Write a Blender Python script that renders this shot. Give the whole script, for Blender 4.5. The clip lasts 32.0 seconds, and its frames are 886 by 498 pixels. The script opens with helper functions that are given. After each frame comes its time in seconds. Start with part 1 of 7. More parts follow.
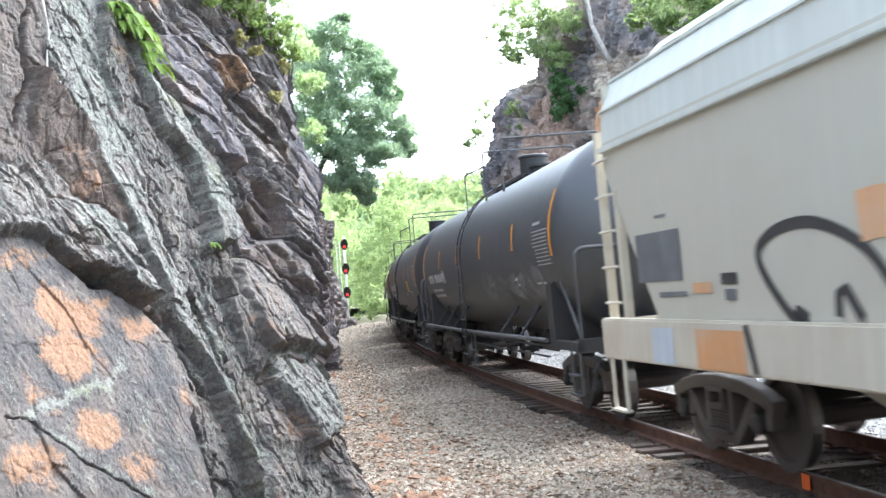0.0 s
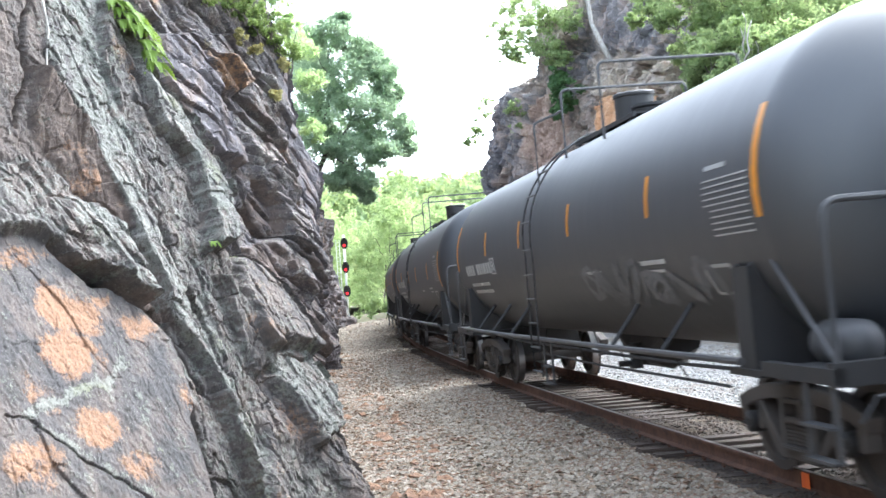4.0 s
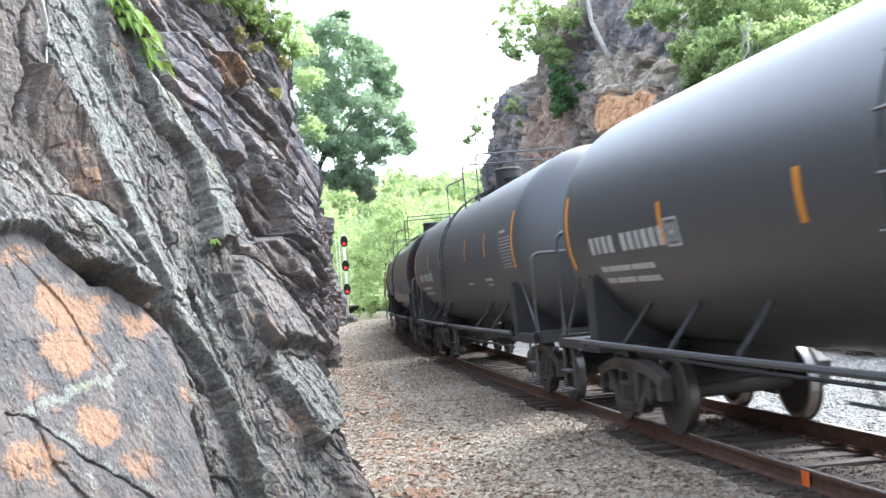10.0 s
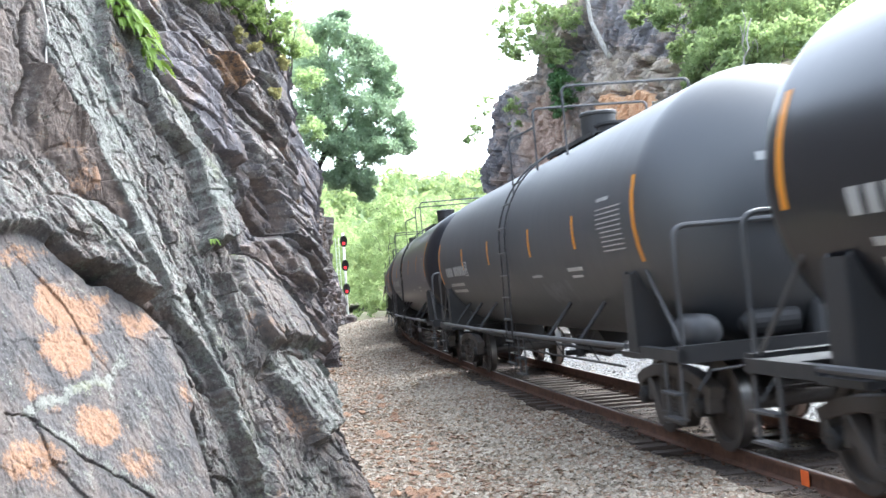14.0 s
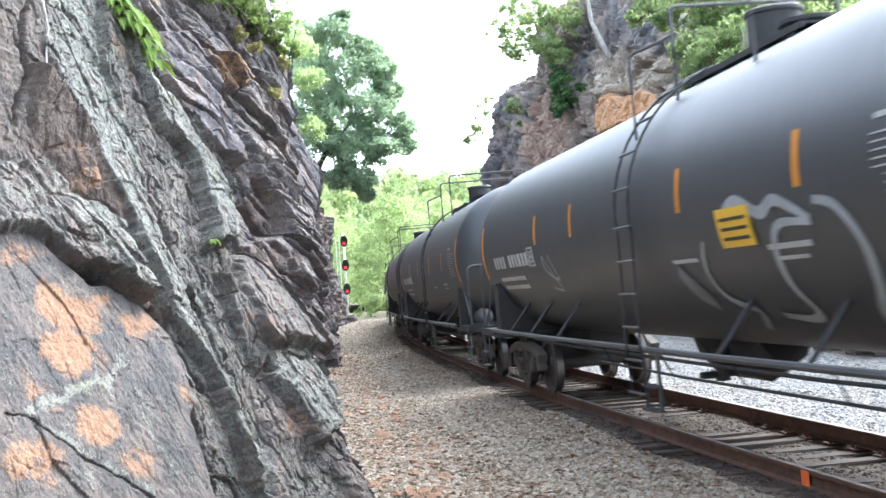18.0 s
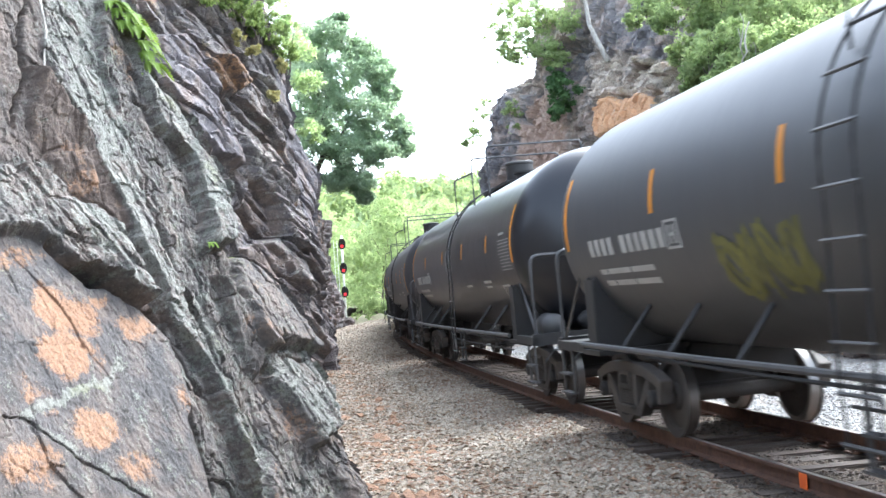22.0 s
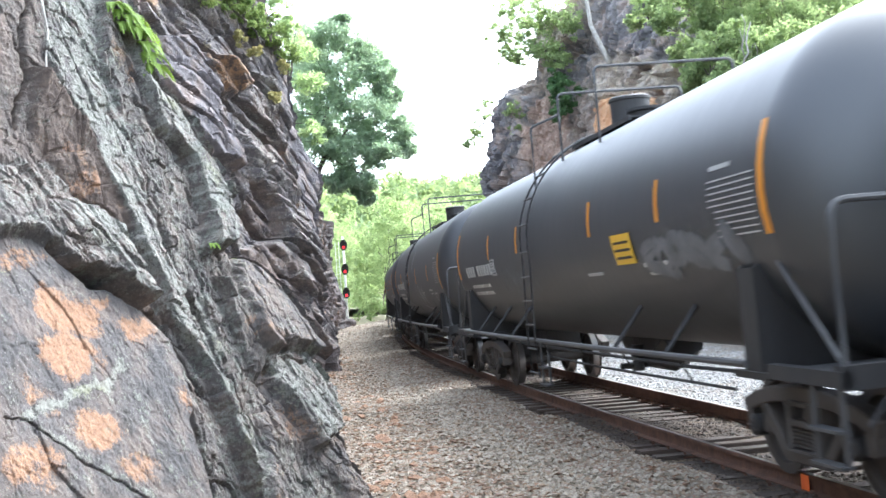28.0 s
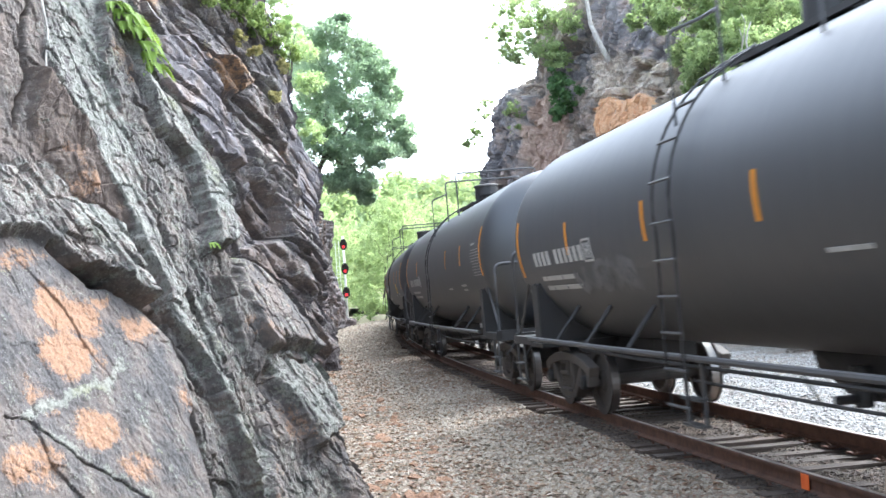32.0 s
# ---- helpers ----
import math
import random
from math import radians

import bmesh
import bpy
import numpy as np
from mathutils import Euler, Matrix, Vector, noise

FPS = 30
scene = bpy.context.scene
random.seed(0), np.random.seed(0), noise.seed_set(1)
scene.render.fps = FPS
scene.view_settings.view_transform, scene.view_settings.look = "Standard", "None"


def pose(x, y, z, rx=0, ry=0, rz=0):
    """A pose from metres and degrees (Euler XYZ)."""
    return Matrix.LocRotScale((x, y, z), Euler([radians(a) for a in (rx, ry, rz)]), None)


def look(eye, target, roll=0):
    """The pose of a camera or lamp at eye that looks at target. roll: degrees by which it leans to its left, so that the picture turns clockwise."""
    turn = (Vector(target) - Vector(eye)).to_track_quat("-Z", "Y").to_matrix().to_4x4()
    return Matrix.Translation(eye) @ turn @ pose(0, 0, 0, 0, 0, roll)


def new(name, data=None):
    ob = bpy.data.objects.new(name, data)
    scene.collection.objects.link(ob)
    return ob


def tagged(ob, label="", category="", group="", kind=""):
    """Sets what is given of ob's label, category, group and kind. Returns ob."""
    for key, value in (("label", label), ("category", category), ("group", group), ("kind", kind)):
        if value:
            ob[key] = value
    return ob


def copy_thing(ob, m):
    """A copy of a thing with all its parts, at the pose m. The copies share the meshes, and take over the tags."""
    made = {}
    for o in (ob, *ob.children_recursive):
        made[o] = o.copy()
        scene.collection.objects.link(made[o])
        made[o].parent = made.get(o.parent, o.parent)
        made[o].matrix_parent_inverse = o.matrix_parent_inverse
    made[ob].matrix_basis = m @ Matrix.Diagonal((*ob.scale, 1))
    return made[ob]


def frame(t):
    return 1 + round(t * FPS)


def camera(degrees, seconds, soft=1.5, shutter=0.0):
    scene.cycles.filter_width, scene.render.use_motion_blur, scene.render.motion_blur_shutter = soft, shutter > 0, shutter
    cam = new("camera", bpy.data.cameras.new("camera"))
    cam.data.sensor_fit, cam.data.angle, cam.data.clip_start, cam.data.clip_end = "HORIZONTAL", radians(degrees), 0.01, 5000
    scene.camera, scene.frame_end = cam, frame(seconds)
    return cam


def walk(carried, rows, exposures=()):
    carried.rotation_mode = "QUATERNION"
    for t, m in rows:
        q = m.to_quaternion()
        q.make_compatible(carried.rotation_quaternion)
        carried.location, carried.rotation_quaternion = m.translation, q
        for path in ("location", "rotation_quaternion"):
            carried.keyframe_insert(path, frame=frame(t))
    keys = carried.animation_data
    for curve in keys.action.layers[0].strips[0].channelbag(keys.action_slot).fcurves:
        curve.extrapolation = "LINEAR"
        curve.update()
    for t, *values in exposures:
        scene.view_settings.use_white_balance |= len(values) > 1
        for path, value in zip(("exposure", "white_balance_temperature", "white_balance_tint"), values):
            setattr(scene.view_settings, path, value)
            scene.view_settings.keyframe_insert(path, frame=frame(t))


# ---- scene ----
# camera
F = 1957.0
PITCH = 0.03934
EYE = Vector((0.0, 0.0, 1.815))
cam = camera(43.663, 32.0, shutter=0.3)


def aim(dx, dy):
    return look(EYE, EYE + Vector((-dx / F, 1.0, math.tan(PITCH + dy / F))), -3.872)


SWAY = ((0, 0, 6), (2, 0, 6), (2.6, 0, 4.6), (3.5, 0, 4), (5.5, 0, 1.4), (6.2, 0, 0.4), (9, 0, 0.8), (12, 0, 0),
        (14, -0.6, 0), (20, 0, 0), (20.5, -0.8, 0.8), (21, -2.6, 1.8), (21.5, -4, 3), (22, -4, 4.8), (23, -2.8, 5),
        (25, -2.6, 5.8), (27.5, -1.6, 6.2), (28.2, -1.4, 7), (29, -1.2, 6.2), (32, -1.4, 6))
walk(cam, [(t, aim(dx, dy)) for t, dx, dy in SWAY], exposures=((0, 3.12, 5770, 6.5), (32, 3.12, 5770, 6.5)))

# track: a circle bending away from the cliff
R, TH0, P0 = 448.26, -0.18448, (5.238, 3.0)
SPEED, LENGTH = 10.533, 18.048
CANT = math.degrees(-0.02449)


def on_track(s, side=0.0):
    """Plan position at arc length s, side metres to the left of the centre line, and the heading."""
    th = TH0 + s / R
    x = P0[0] + R * (math.cos(TH0) - math.cos(th))
    y = P0[1] + R * (math.sin(th) - math.sin(TH0))
    return x - math.cos(th) * side, y + math.sin(th) * side, th


# light: a bright hazy sky, a low soft sun behind the cliff
world = bpy.data.worlds.new("sky")
scene.world = world
world.use_nodes = True
nt = world.node_tree
sky = nt.nodes.new("ShaderNodeTexSky")
sky.sky_type, sky.sun_disc = "NISHITA", False
SUN_EL, SUN_AZ = radians(50), radians(50)
sky.sun_elevation, sky.sun_rotation = SUN_EL, SUN_AZ
sky.air_density, sky.dust_density, sky.ozone_density = 1.0, 4.0, 1.0
bg = nt.nodes["Background"]
bg.inputs["Strength"].default_value = 0.15
# thin high cloud: the sky's own brightness, most of its blue gone
grey = nt.nodes.new("ShaderNodeRGBToBW")
veil = nt.nodes.new("ShaderNodeMix")
veil.data_type = "RGBA"
veil.inputs[0].default_value = 0.7
nt.links.new(sky.outputs[0], grey.inputs[0])
nt.links.new(sky.outputs[0], veil.inputs[6])
nt.links.new(grey.outputs[0], veil.inputs[7])
nt.links.new(veil.outputs[2], bg.inputs["Color"])
sun = new("sun", bpy.data.lights.new("sun", "SUN"))
sun.data.energy, sun.data.angle, sun.data.color = 0.25, radians(60), (1.0, 0.95, 0.88)
way = Vector((math.sin(SUN_AZ) * math.cos(SUN_EL), math.cos(SUN_AZ) * math.cos(SUN_EL), math.sin(SUN_EL)))
sun.matrix_world = look(Vector((0, 0, 60)) + way * 40, (0, 0, 60))


# ---- materials ----
class Nodes:
    """A material under construction: short ways to add and link nodes."""

    def __init__(self, name):
        self.m = bpy.data.materials.new(name)
        self.m.use_nodes = True
        self.t = self.m.node_tree
        self.b = self.t.nodes["Principled BSDF"]

    def n(self, kind, **kw):
        node = self.t.nodes.new(kind)
        for k, v in kw.items():
            if k == "op":
                node.operation = v
            elif k == "blend":
                node.blend_type = v
                node.data_type = "RGBA"
        return node

    def put(self, socket, v):
        if isinstance(v, bpy.types.NodeSocket):
            self.t.links.new(v, socket)
        elif isinstance(v, (tuple, list)):
            socket.default_value = (*v, 1) if len(v) == 3 and socket.type == "RGBA" else v
        else:
            socket.default_value = v

    def pos(self, sx=1, sy=1, sz=1, rx=0, ry=0, rz=0, world=False):
        src = self.n("ShaderNodeNewGeometry").outputs["Position"] if world else self.n("ShaderNodeTexCoord").outputs["Object"]
        mp = self.n("ShaderNodeMapping")
        self.put(mp.inputs["Vector"], src)
        mp.inputs["Scale"].default_value = (sx, sy, sz)
        mp.inputs["Rotation"].default_value = (radians(rx), radians(ry), radians(rz))
        return mp.outputs[0]

    def along(self, sz=0.3):
        """Positions squeezed down the rock's slope, so that patterns run down it."""
        mp = self.n("ShaderNodeMapping")
        self.put(mp.inputs["Vector"], self.pos(ry=26))
        mp.inputs["Scale"].default_value = (1, 1, sz)
        return mp.outputs[0]

    def warped(self, vec, amount):
        """Positions pushed about, so that cell edges run unevenly."""
        nd = self.n("ShaderNodeTexNoise")
        self.put(nd.inputs["Vector"], vec)
        nd.inputs["Scale"].default_value, nd.inputs["Detail"].default_value = 2.5, 5
        mix = self.n("ShaderNodeVectorMath", op="MULTIPLY_ADD")
        self.put(mix.inputs[0], nd.outputs["Color"])
        mix.inputs[1].default_value = (amount, amount, amount)
        self.put(mix.inputs[2], vec)
        return mix.outputs[0]

    def noise(self, vec, scale, detail=4, rough=0.6, dist=0.0):
        nd = self.n("ShaderNodeTexNoise")
        self.put(nd.inputs["Vector"], vec)
        for k, v in (("Scale", scale), ("Detail", detail), ("Roughness", rough), ("Distortion", dist)):
            nd.inputs[k].default_value = v
        return nd.outputs["Fac"]

    def voronoi(self, vec, scale, feature="F1", out="Distance"):
        nd = self.n("ShaderNodeTexVoronoi")
        nd.feature = feature
        self.put(nd.inputs["Vector"], vec)
        nd.inputs["Scale"].default_value = scale
        return nd.outputs[out]

    def ramp(self, fac, *stops):
        nd = self.n("ShaderNodeValToRGB")
        self.put(nd.inputs[0], fac)
        el = nd.color_ramp.elements
        while len(el) < len(stops):
            el.new(0.5)
        for e, (p, c) in zip(el, stops):
            e.position = p
            e.color = (c, c, c, 1) if isinstance(c, (int, float)) else (*c, 1)
        return nd.outputs[0]

    def mix(self, fac, a, b, blend="MIX"):
        nd = self.n("ShaderNodeMix", blend=blend)
        self.put(nd.inputs[0], fac)
        self.put(nd.inputs[6], a)
        self.put(nd.inputs[7], b)
        return nd.outputs[2]

    def math(self, op, a, b=0.0):
        nd = self.n("ShaderNodeMath", op=op)
        self.put(nd.inputs[0], a)
        self.put(nd.inputs[1], b)
        return nd.outputs[0]

    def bump(self, h, strength, dist):
        nd = self.n("ShaderNodeBump")
        nd.inputs["Strength"].default_value = strength
        nd.inputs["Distance"].default_value = dist
        self.put(nd.inputs["Height"], h)
        self.put(self.b.inputs["Normal"], nd.outputs[0])

    def end(self, col, rough=0.8, metal=0.0, spec=0.5):
        self.put(self.b.inputs["Base Color"], col)
        self.put(self.b.inputs["Roughness"], rough)
        self.put(self.b.inputs["Metallic"], metal)
        self.put(self.b.inputs["Specular IOR Level"], spec)
        return self.m


def near_mask(w, vec, centre, radius, wob):
    """1 near a centre, with an uneven edge."""
    d = w.n("ShaderNodeVectorMath", op="DISTANCE")
    w.put(d.inputs[0], vec)
    d.inputs[1].default_value = centre
    v = w.math("ADD", w.math("DIVIDE", d.outputs["Value"], radius), w.math("MULTIPLY", w.math("SUBTRACT", wob, 0.5), 2.2))
    return w.ramp(v, (0.6, 1.0), (0.85, 0.0))


def rock_material(name, dark, mid, lichen, rust, lichen_amount, rust_amount, stains=(), under=(0.36, 0.48), sunny=(0.48, 0.66)):
    w = Nodes(name)
    p = w.pos()
    streak = w.along(0.3)
    big = w.noise(p, 0.55, 5, 0.6)
    med = w.noise(streak, 2.2, 8, 0.68, 0.6)
    fine = w.noise(p, 16, 6, 0.7)
    grit = w.noise(p, 70, 3, 0.6)
    col = w.mix(w.ramp(med, (0.34, 0.0), (0.66, 1.0)), dark, mid)
    col = w.mix(w.ramp(big, (0.42, 0.0), (0.62, 0.55)), col, (mid[0] * 1.15, mid[1] * 0.95, mid[2] * 0.92))
    if rust_amount:
        r = w.math("MULTIPLY", w.ramp(w.noise(p, 1.1, 6, 0.65, 0.4), (0.60 - 0.1 * rust_amount, 0.0), (0.70 - 0.1 * rust_amount, 1.0)), w.ramp(fine, (0.38, 0.0), (0.55, 0.85)))
        col = w.mix(r, col, rust)
    for centre, radius, c in stains:
        wob = w.noise(p, 3.2, 5, 0.65)
        msk = near_mask(w, p, centre, radius, wob)
        col = w.mix(w.math("MULTIPLY", msk, w.ramp(fine, (0.3, 0.55), (0.6, 0.95))), col, c)
    lf = w.math("MULTIPLY", w.ramp(w.noise(streak, 1.7, 8, 0.72, 1.0), (0.61 - 0.14 * lichen_amount, 0.0), (0.69 - 0.14 * lichen_amount, 1.0)), w.ramp(w.noise(p, 26, 5, 0.7), (0.36, 0.15), (0.50, 1.0)))
    crest = w.ramp(w.n("ShaderNodeNewGeometry").outputs["Pointiness"], (0.51, 0.0), (0.58, 1.0))
    crest = w.math("MULTIPLY", crest, w.math("MULTIPLY", w.ramp(w.noise(p, 9, 5, 0.7), (0.42, 0.0), (0.56, 1.0)), lichen_amount))
    lf = w.math("MAXIMUM", lf, crest)
    # lichen keeps to the sides that look up; shade of undersides is painted brown
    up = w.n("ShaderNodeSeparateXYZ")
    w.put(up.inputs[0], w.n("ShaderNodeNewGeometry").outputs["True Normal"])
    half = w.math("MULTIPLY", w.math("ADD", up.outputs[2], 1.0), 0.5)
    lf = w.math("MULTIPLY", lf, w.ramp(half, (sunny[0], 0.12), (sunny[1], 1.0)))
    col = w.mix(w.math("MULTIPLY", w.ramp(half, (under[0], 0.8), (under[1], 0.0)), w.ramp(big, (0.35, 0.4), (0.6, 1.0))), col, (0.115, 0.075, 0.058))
    col = w.mix(lf, col, lichen)
    blot = w.ramp(w.noise(p, 5.5, 7, 0.75, 0.3), (0.38, 0.75), (0.50, 0.0))
    col = w.mix(blot, col, (dark[0] * 0.9, dark[1] * 0.88, dark[2] * 0.85))
    spot = w.ramp(w.voronoi(p, 34), (0.10, 1.0), (0.2, 0.0))
    spot = w.math("MULTIPLY", spot, w.ramp(w.noise(p, 1.7, 3), (0.48, 0.0), (0.6, 0.7)))
    col = w.mix(spot, col, (lichen[0] * 1.15, lichen[1] * 1.12, lichen[2] * 1.05))
    col = w.mix(w.ramp(grit, (0.38, 0.7), (0.54, 0.0)), col, (0.028, 0.026, 0.025))
    pit = w.noise(w.along(0.5), 11, 7, 0.75, 0.5)
    col = w.mix(w.ramp(pit, (0.34, 0.7), (0.43, 0.0)), col, (0.030, 0.027, 0.026))
    crack = w.ramp(w.voronoi(w.warped(w.along(0.35), 0.35), 1.1, "DISTANCE_TO_EDGE"), (0.004, 1.0), (0.02, 0.0))
    col = w.mix(w.math("MULTIPLY", crack, w.ramp(big, (0.4, 0.0), (0.55, 0.8))), col, (0.02, 0.018, 0.016))
    h = w.math("ADD", w.math("MULTIPLY", fine, 0.9), w.math("ADD", w.math("MULTIPLY", grit, 0.30), w.math("MULTIPLY", med, 0.5)))
    w.bump(w.math("SUBTRACT", w.math("ADD", h, w.math("MULTIPLY", pit, 0.8)), w.math("MULTIPLY", crack, 0.5)), 1.0, 0.06)
    return w.end(col, w.ramp(fine, (0.3, 0.62), (0.7, 0.92)), 0, 0.35)


def crust_material(name, base, bare_stone, weather_shade, rusty, crusts, unit, dark_amount=1.0):
    """Bare rock, brown weathering and painted shade of overhangs, crusts of lichen and rust, each where the face
    carries it. unit: the size of the grain.
    """
    w = Nodes(name)
    f = 1 / unit
    p = w.pos()
    att = w.n("ShaderNodeAttribute")
    att.attribute_name = "cover"
    sp = w.n("ShaderNodeSeparateColor")
    w.put(sp.inputs[0], att.outputs["Color"])
    lich, brown, bare, rust = sp.outputs[0], sp.outputs[1], sp.outputs[2], att.outputs["Alpha"]
    bd = w.n("ShaderNodeAttribute")
    bd.attribute_name = "bedding"
    along = bd.outputs["Vector"]
    big = w.noise(p, 1.3 * f, 5, 0.6)
    med = w.noise(along, 7 * f, 8, 0.7, 0.5)
    blotch = w.noise(p, 9 * f, 8, 0.75)
    fine = w.noise(p, 30 * f, 6, 0.75)
    grit = w.noise(p, 110 * f, 3, 0.65)
    col = w.mix(w.ramp(med, (0.36, 0.0), (0.64, 1.0)), *base)
    col = w.mix(w.math("MULTIPLY", bare, 0.9), col, w.mix(w.ramp(w.math("ADD", w.math("MULTIPLY", big, 0.6), w.math("MULTIPLY", blotch, 0.4)), (0.40, 0.0), (0.60, 1.0)), *bare_stone))
    tint = w.noise(p, 2.6 * f, 5, 0.65)
    col = w.mix(w.ramp(tint, (0.48, 0.0), (0.62, 0.5)), col, weather_shade[1])
    col = w.mix(w.ramp(w.noise(p, 4.2 * f, 6, 0.7), (0.52, 0.0), (0.62, 0.6 * dark_amount)), col, tuple(0.85 * v for v in base[0]))
    warm = w.mix(w.ramp(blotch, (0.4, 0.0), (0.6, 1.0)), *weather_shade)
    col = w.mix(w.ramp(w.math("ADD", w.math("MULTIPLY", brown, 0.75), w.math("SUBTRACT", med, 0.5)), (0.25, 0.0), (0.65, 0.9)), col, warm)
    # rust: clouded patches with ragged edges
    ragged = w.math("ADD", w.math("MULTIPLY", w.math("SUBTRACT", blotch, 0.5), 2.4), w.math("MULTIPLY", w.math("SUBTRACT", fine, 0.5), 1.0))
    rm = w.ramp(w.math("ADD", rust, ragged), (0.32, 0.0), (0.66, 0.92))
    col = w.mix(rm, col, w.mix(w.ramp(fine, (0.35, 0.0), (0.65, 1.0)), *rusty))
    # lichen: crusts in several sizes, thicker where the cover says so
    crust = w.math("ADD", w.math("MULTIPLY", w.math("SUBTRACT", w.noise(along, 4.5 * f, 8, 0.7, 0.3), 0.5), 1.3), w.math("MULTIPLY", w.math("SUBTRACT", fine, 0.5), 2.4))
    lm = w.ramp(w.math("ADD", w.math("MULTIPLY", lich, 0.85), w.math("ADD", crust, w.math("MULTIPLY", w.math("SUBTRACT", blotch, 0.5), 2.0))), (0.40, 0.0), (0.66, 0.9))
    pale = w.mix(w.ramp(big, (0.4, 0.0), (0.6, 1.0)), crusts[0], crusts[1])
    pale = w.mix(w.ramp(w.noise(p, 2.1 * f, 4), (0.58, 0.0), (0.68, 0.55)), pale, crusts[2])
    col = w.mix(lm, col, pale)
    spot = w.math("MULTIPLY", w.ramp(w.voronoi(p, 42 * f), (0.14, 1.0), (0.24, 0.0)), w.ramp(w.noise(p, 3.0 * f, 3), (0.46, 0.0), (0.58, 0.8)))
    col = w.mix(spot, col, crusts[1])
    # grains and pits go darker where the bump lies low
    black = tuple(0.5 * v for v in base[0])
    col = w.mix(w.ramp(grit, (0.34, 0.55 * dark_amount), (0.50, 0.0)), col, black)
    pit = w.noise(w.mix(0.5, along, p), 24 * f, 7, 0.75, 0.3)
    col = w.mix(w.math("MULTIPLY", w.ramp(pit, (0.36, 0.7 * dark_amount), (0.43, 0.0)), w.math("SUBTRACT", 1.0, w.math("MULTIPLY", bare, 0.7))), col, black)
    h = w.math("ADD", w.math("MULTIPLY", fine, 0.7), w.math("ADD", w.math("MULTIPLY", grit, 0.3), w.math("MULTIPLY", pit, w.math("SUBTRACT", 0.9, w.math("MULTIPLY", bare, 0.65)))))
    w.bump(w.math("ADD", h, w.math("MULTIPLY", lm, 0.15)), 0.8, 0.025 * unit)
    return w.end(col, w.ramp(fine, (0.3, 0.7), (0.7, 0.95)), 0, 0.3)


ROCK_NEAR = crust_material("rock_near", ((0.072, 0.066, 0.061), (0.150, 0.137, 0.127)), ((0.052, 0.051, 0.055), (0.104, 0.093, 0.088)), ((0.095, 0.072, 0.060), (0.190, 0.145, 0.118)),
                           ((0.22, 0.122, 0.070), (0.34, 0.195, 0.115)), ((0.182, 0.192, 0.166), (0.238, 0.238, 0.208), (0.19, 0.195, 0.10)), 1.0, 0.75)
ROCK_WALL = crust_material("rock_wall", ((0.075, 0.069, 0.071), (0.195, 0.176, 0.172)), ((0.088, 0.083, 0.094), (0.180, 0.164, 0.172)), ((0.105, 0.078, 0.065), (0.220, 0.160, 0.125)),
                           ((0.30, 0.175, 0.10), (0.44, 0.28, 0.16)), ((0.25, 0.24, 0.215), (0.32, 0.305, 0.265), (0.28, 0.23, 0.12)), 1.7, 0.8)
ROCK_CRAG = crust_material("rock_crag", ((0.21, 0.19, 0.175), (0.56, 0.49, 0.42)), ((0.13, 0.13, 0.15), (0.34, 0.33, 0.345)), ((0.34, 0.235, 0.19), (0.58, 0.43, 0.34)),
                           ((0.62, 0.34, 0.17), (0.74, 0.47, 0.28)), ((0.54, 0.48, 0.40), (0.66, 0.59, 0.49), (0.46, 0.39, 0.22)), 2.6, 0.3)
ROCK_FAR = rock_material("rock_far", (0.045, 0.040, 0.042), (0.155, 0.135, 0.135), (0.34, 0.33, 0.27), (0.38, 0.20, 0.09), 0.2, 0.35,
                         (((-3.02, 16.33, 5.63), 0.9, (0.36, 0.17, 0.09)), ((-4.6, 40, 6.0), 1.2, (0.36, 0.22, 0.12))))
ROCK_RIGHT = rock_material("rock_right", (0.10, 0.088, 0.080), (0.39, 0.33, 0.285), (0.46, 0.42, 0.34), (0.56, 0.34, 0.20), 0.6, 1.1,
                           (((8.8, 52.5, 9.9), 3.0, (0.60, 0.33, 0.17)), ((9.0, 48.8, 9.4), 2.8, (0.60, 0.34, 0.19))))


def soil_material():
    w = Nodes("soil")
    p = w.pos(world=True)
    col = w.mix(w.ramp(w.noise(p, 0.9, 6, 0.65), (0.35, 0.0), (0.65, 1.0)), (0.10, 0.08, 0.045), (0.07, 0.095, 0.03))
    col = w.mix(w.ramp(w.noise(p, 14, 5), (0.4, 0.0), (0.65, 0.7)), col, (0.17, 0.13, 0.08))
    w.bump(w.noise(p, 12, 6), 0.8, 0.05)
    return w.end(col, 0.95)


SOIL = soil_material()


def gravel_material(name, a, b, c, tint_world=True):
    """Crushed stone bed: pebble cells of several greys with dark gaps."""
    w = Nodes(name)
    p = w.pos(world=True)
    cell = w.voronoi(p, 24, "F1", "Color")
    sep = w.n("ShaderNodeSeparateColor")
    w.put(sep.inputs[0], cell)
    col = w.mix(sep.outputs[0], a, b)
    col = w.mix(w.ramp(sep.outputs[1], (0.7, 0.0), (0.8, 0.8)), col, c)
    patch = w.noise(p, 0.8, 5, 0.6)
    col = w.mix(w.ramp(patch, (0.4, 0.0), (0.65, 0.6)), col, (0.25, 0.175, 0.105))
    edge = w.voronoi(p, 24, "DISTANCE_TO_EDGE")
    col = w.mix(w.ramp(edge, (0.0, 0.75), (0.14, 0.0)), col, (0.05, 0.042, 0.035))
    w.bump(w.math("ADD", w.ramp(edge, (0.0, 0.0), (0.3, 1.0)), w.math("MULTIPLY", w.noise(p, 60, 3), 0.3)), 0.9, 0.03)
    return w.end(col, 0.9)


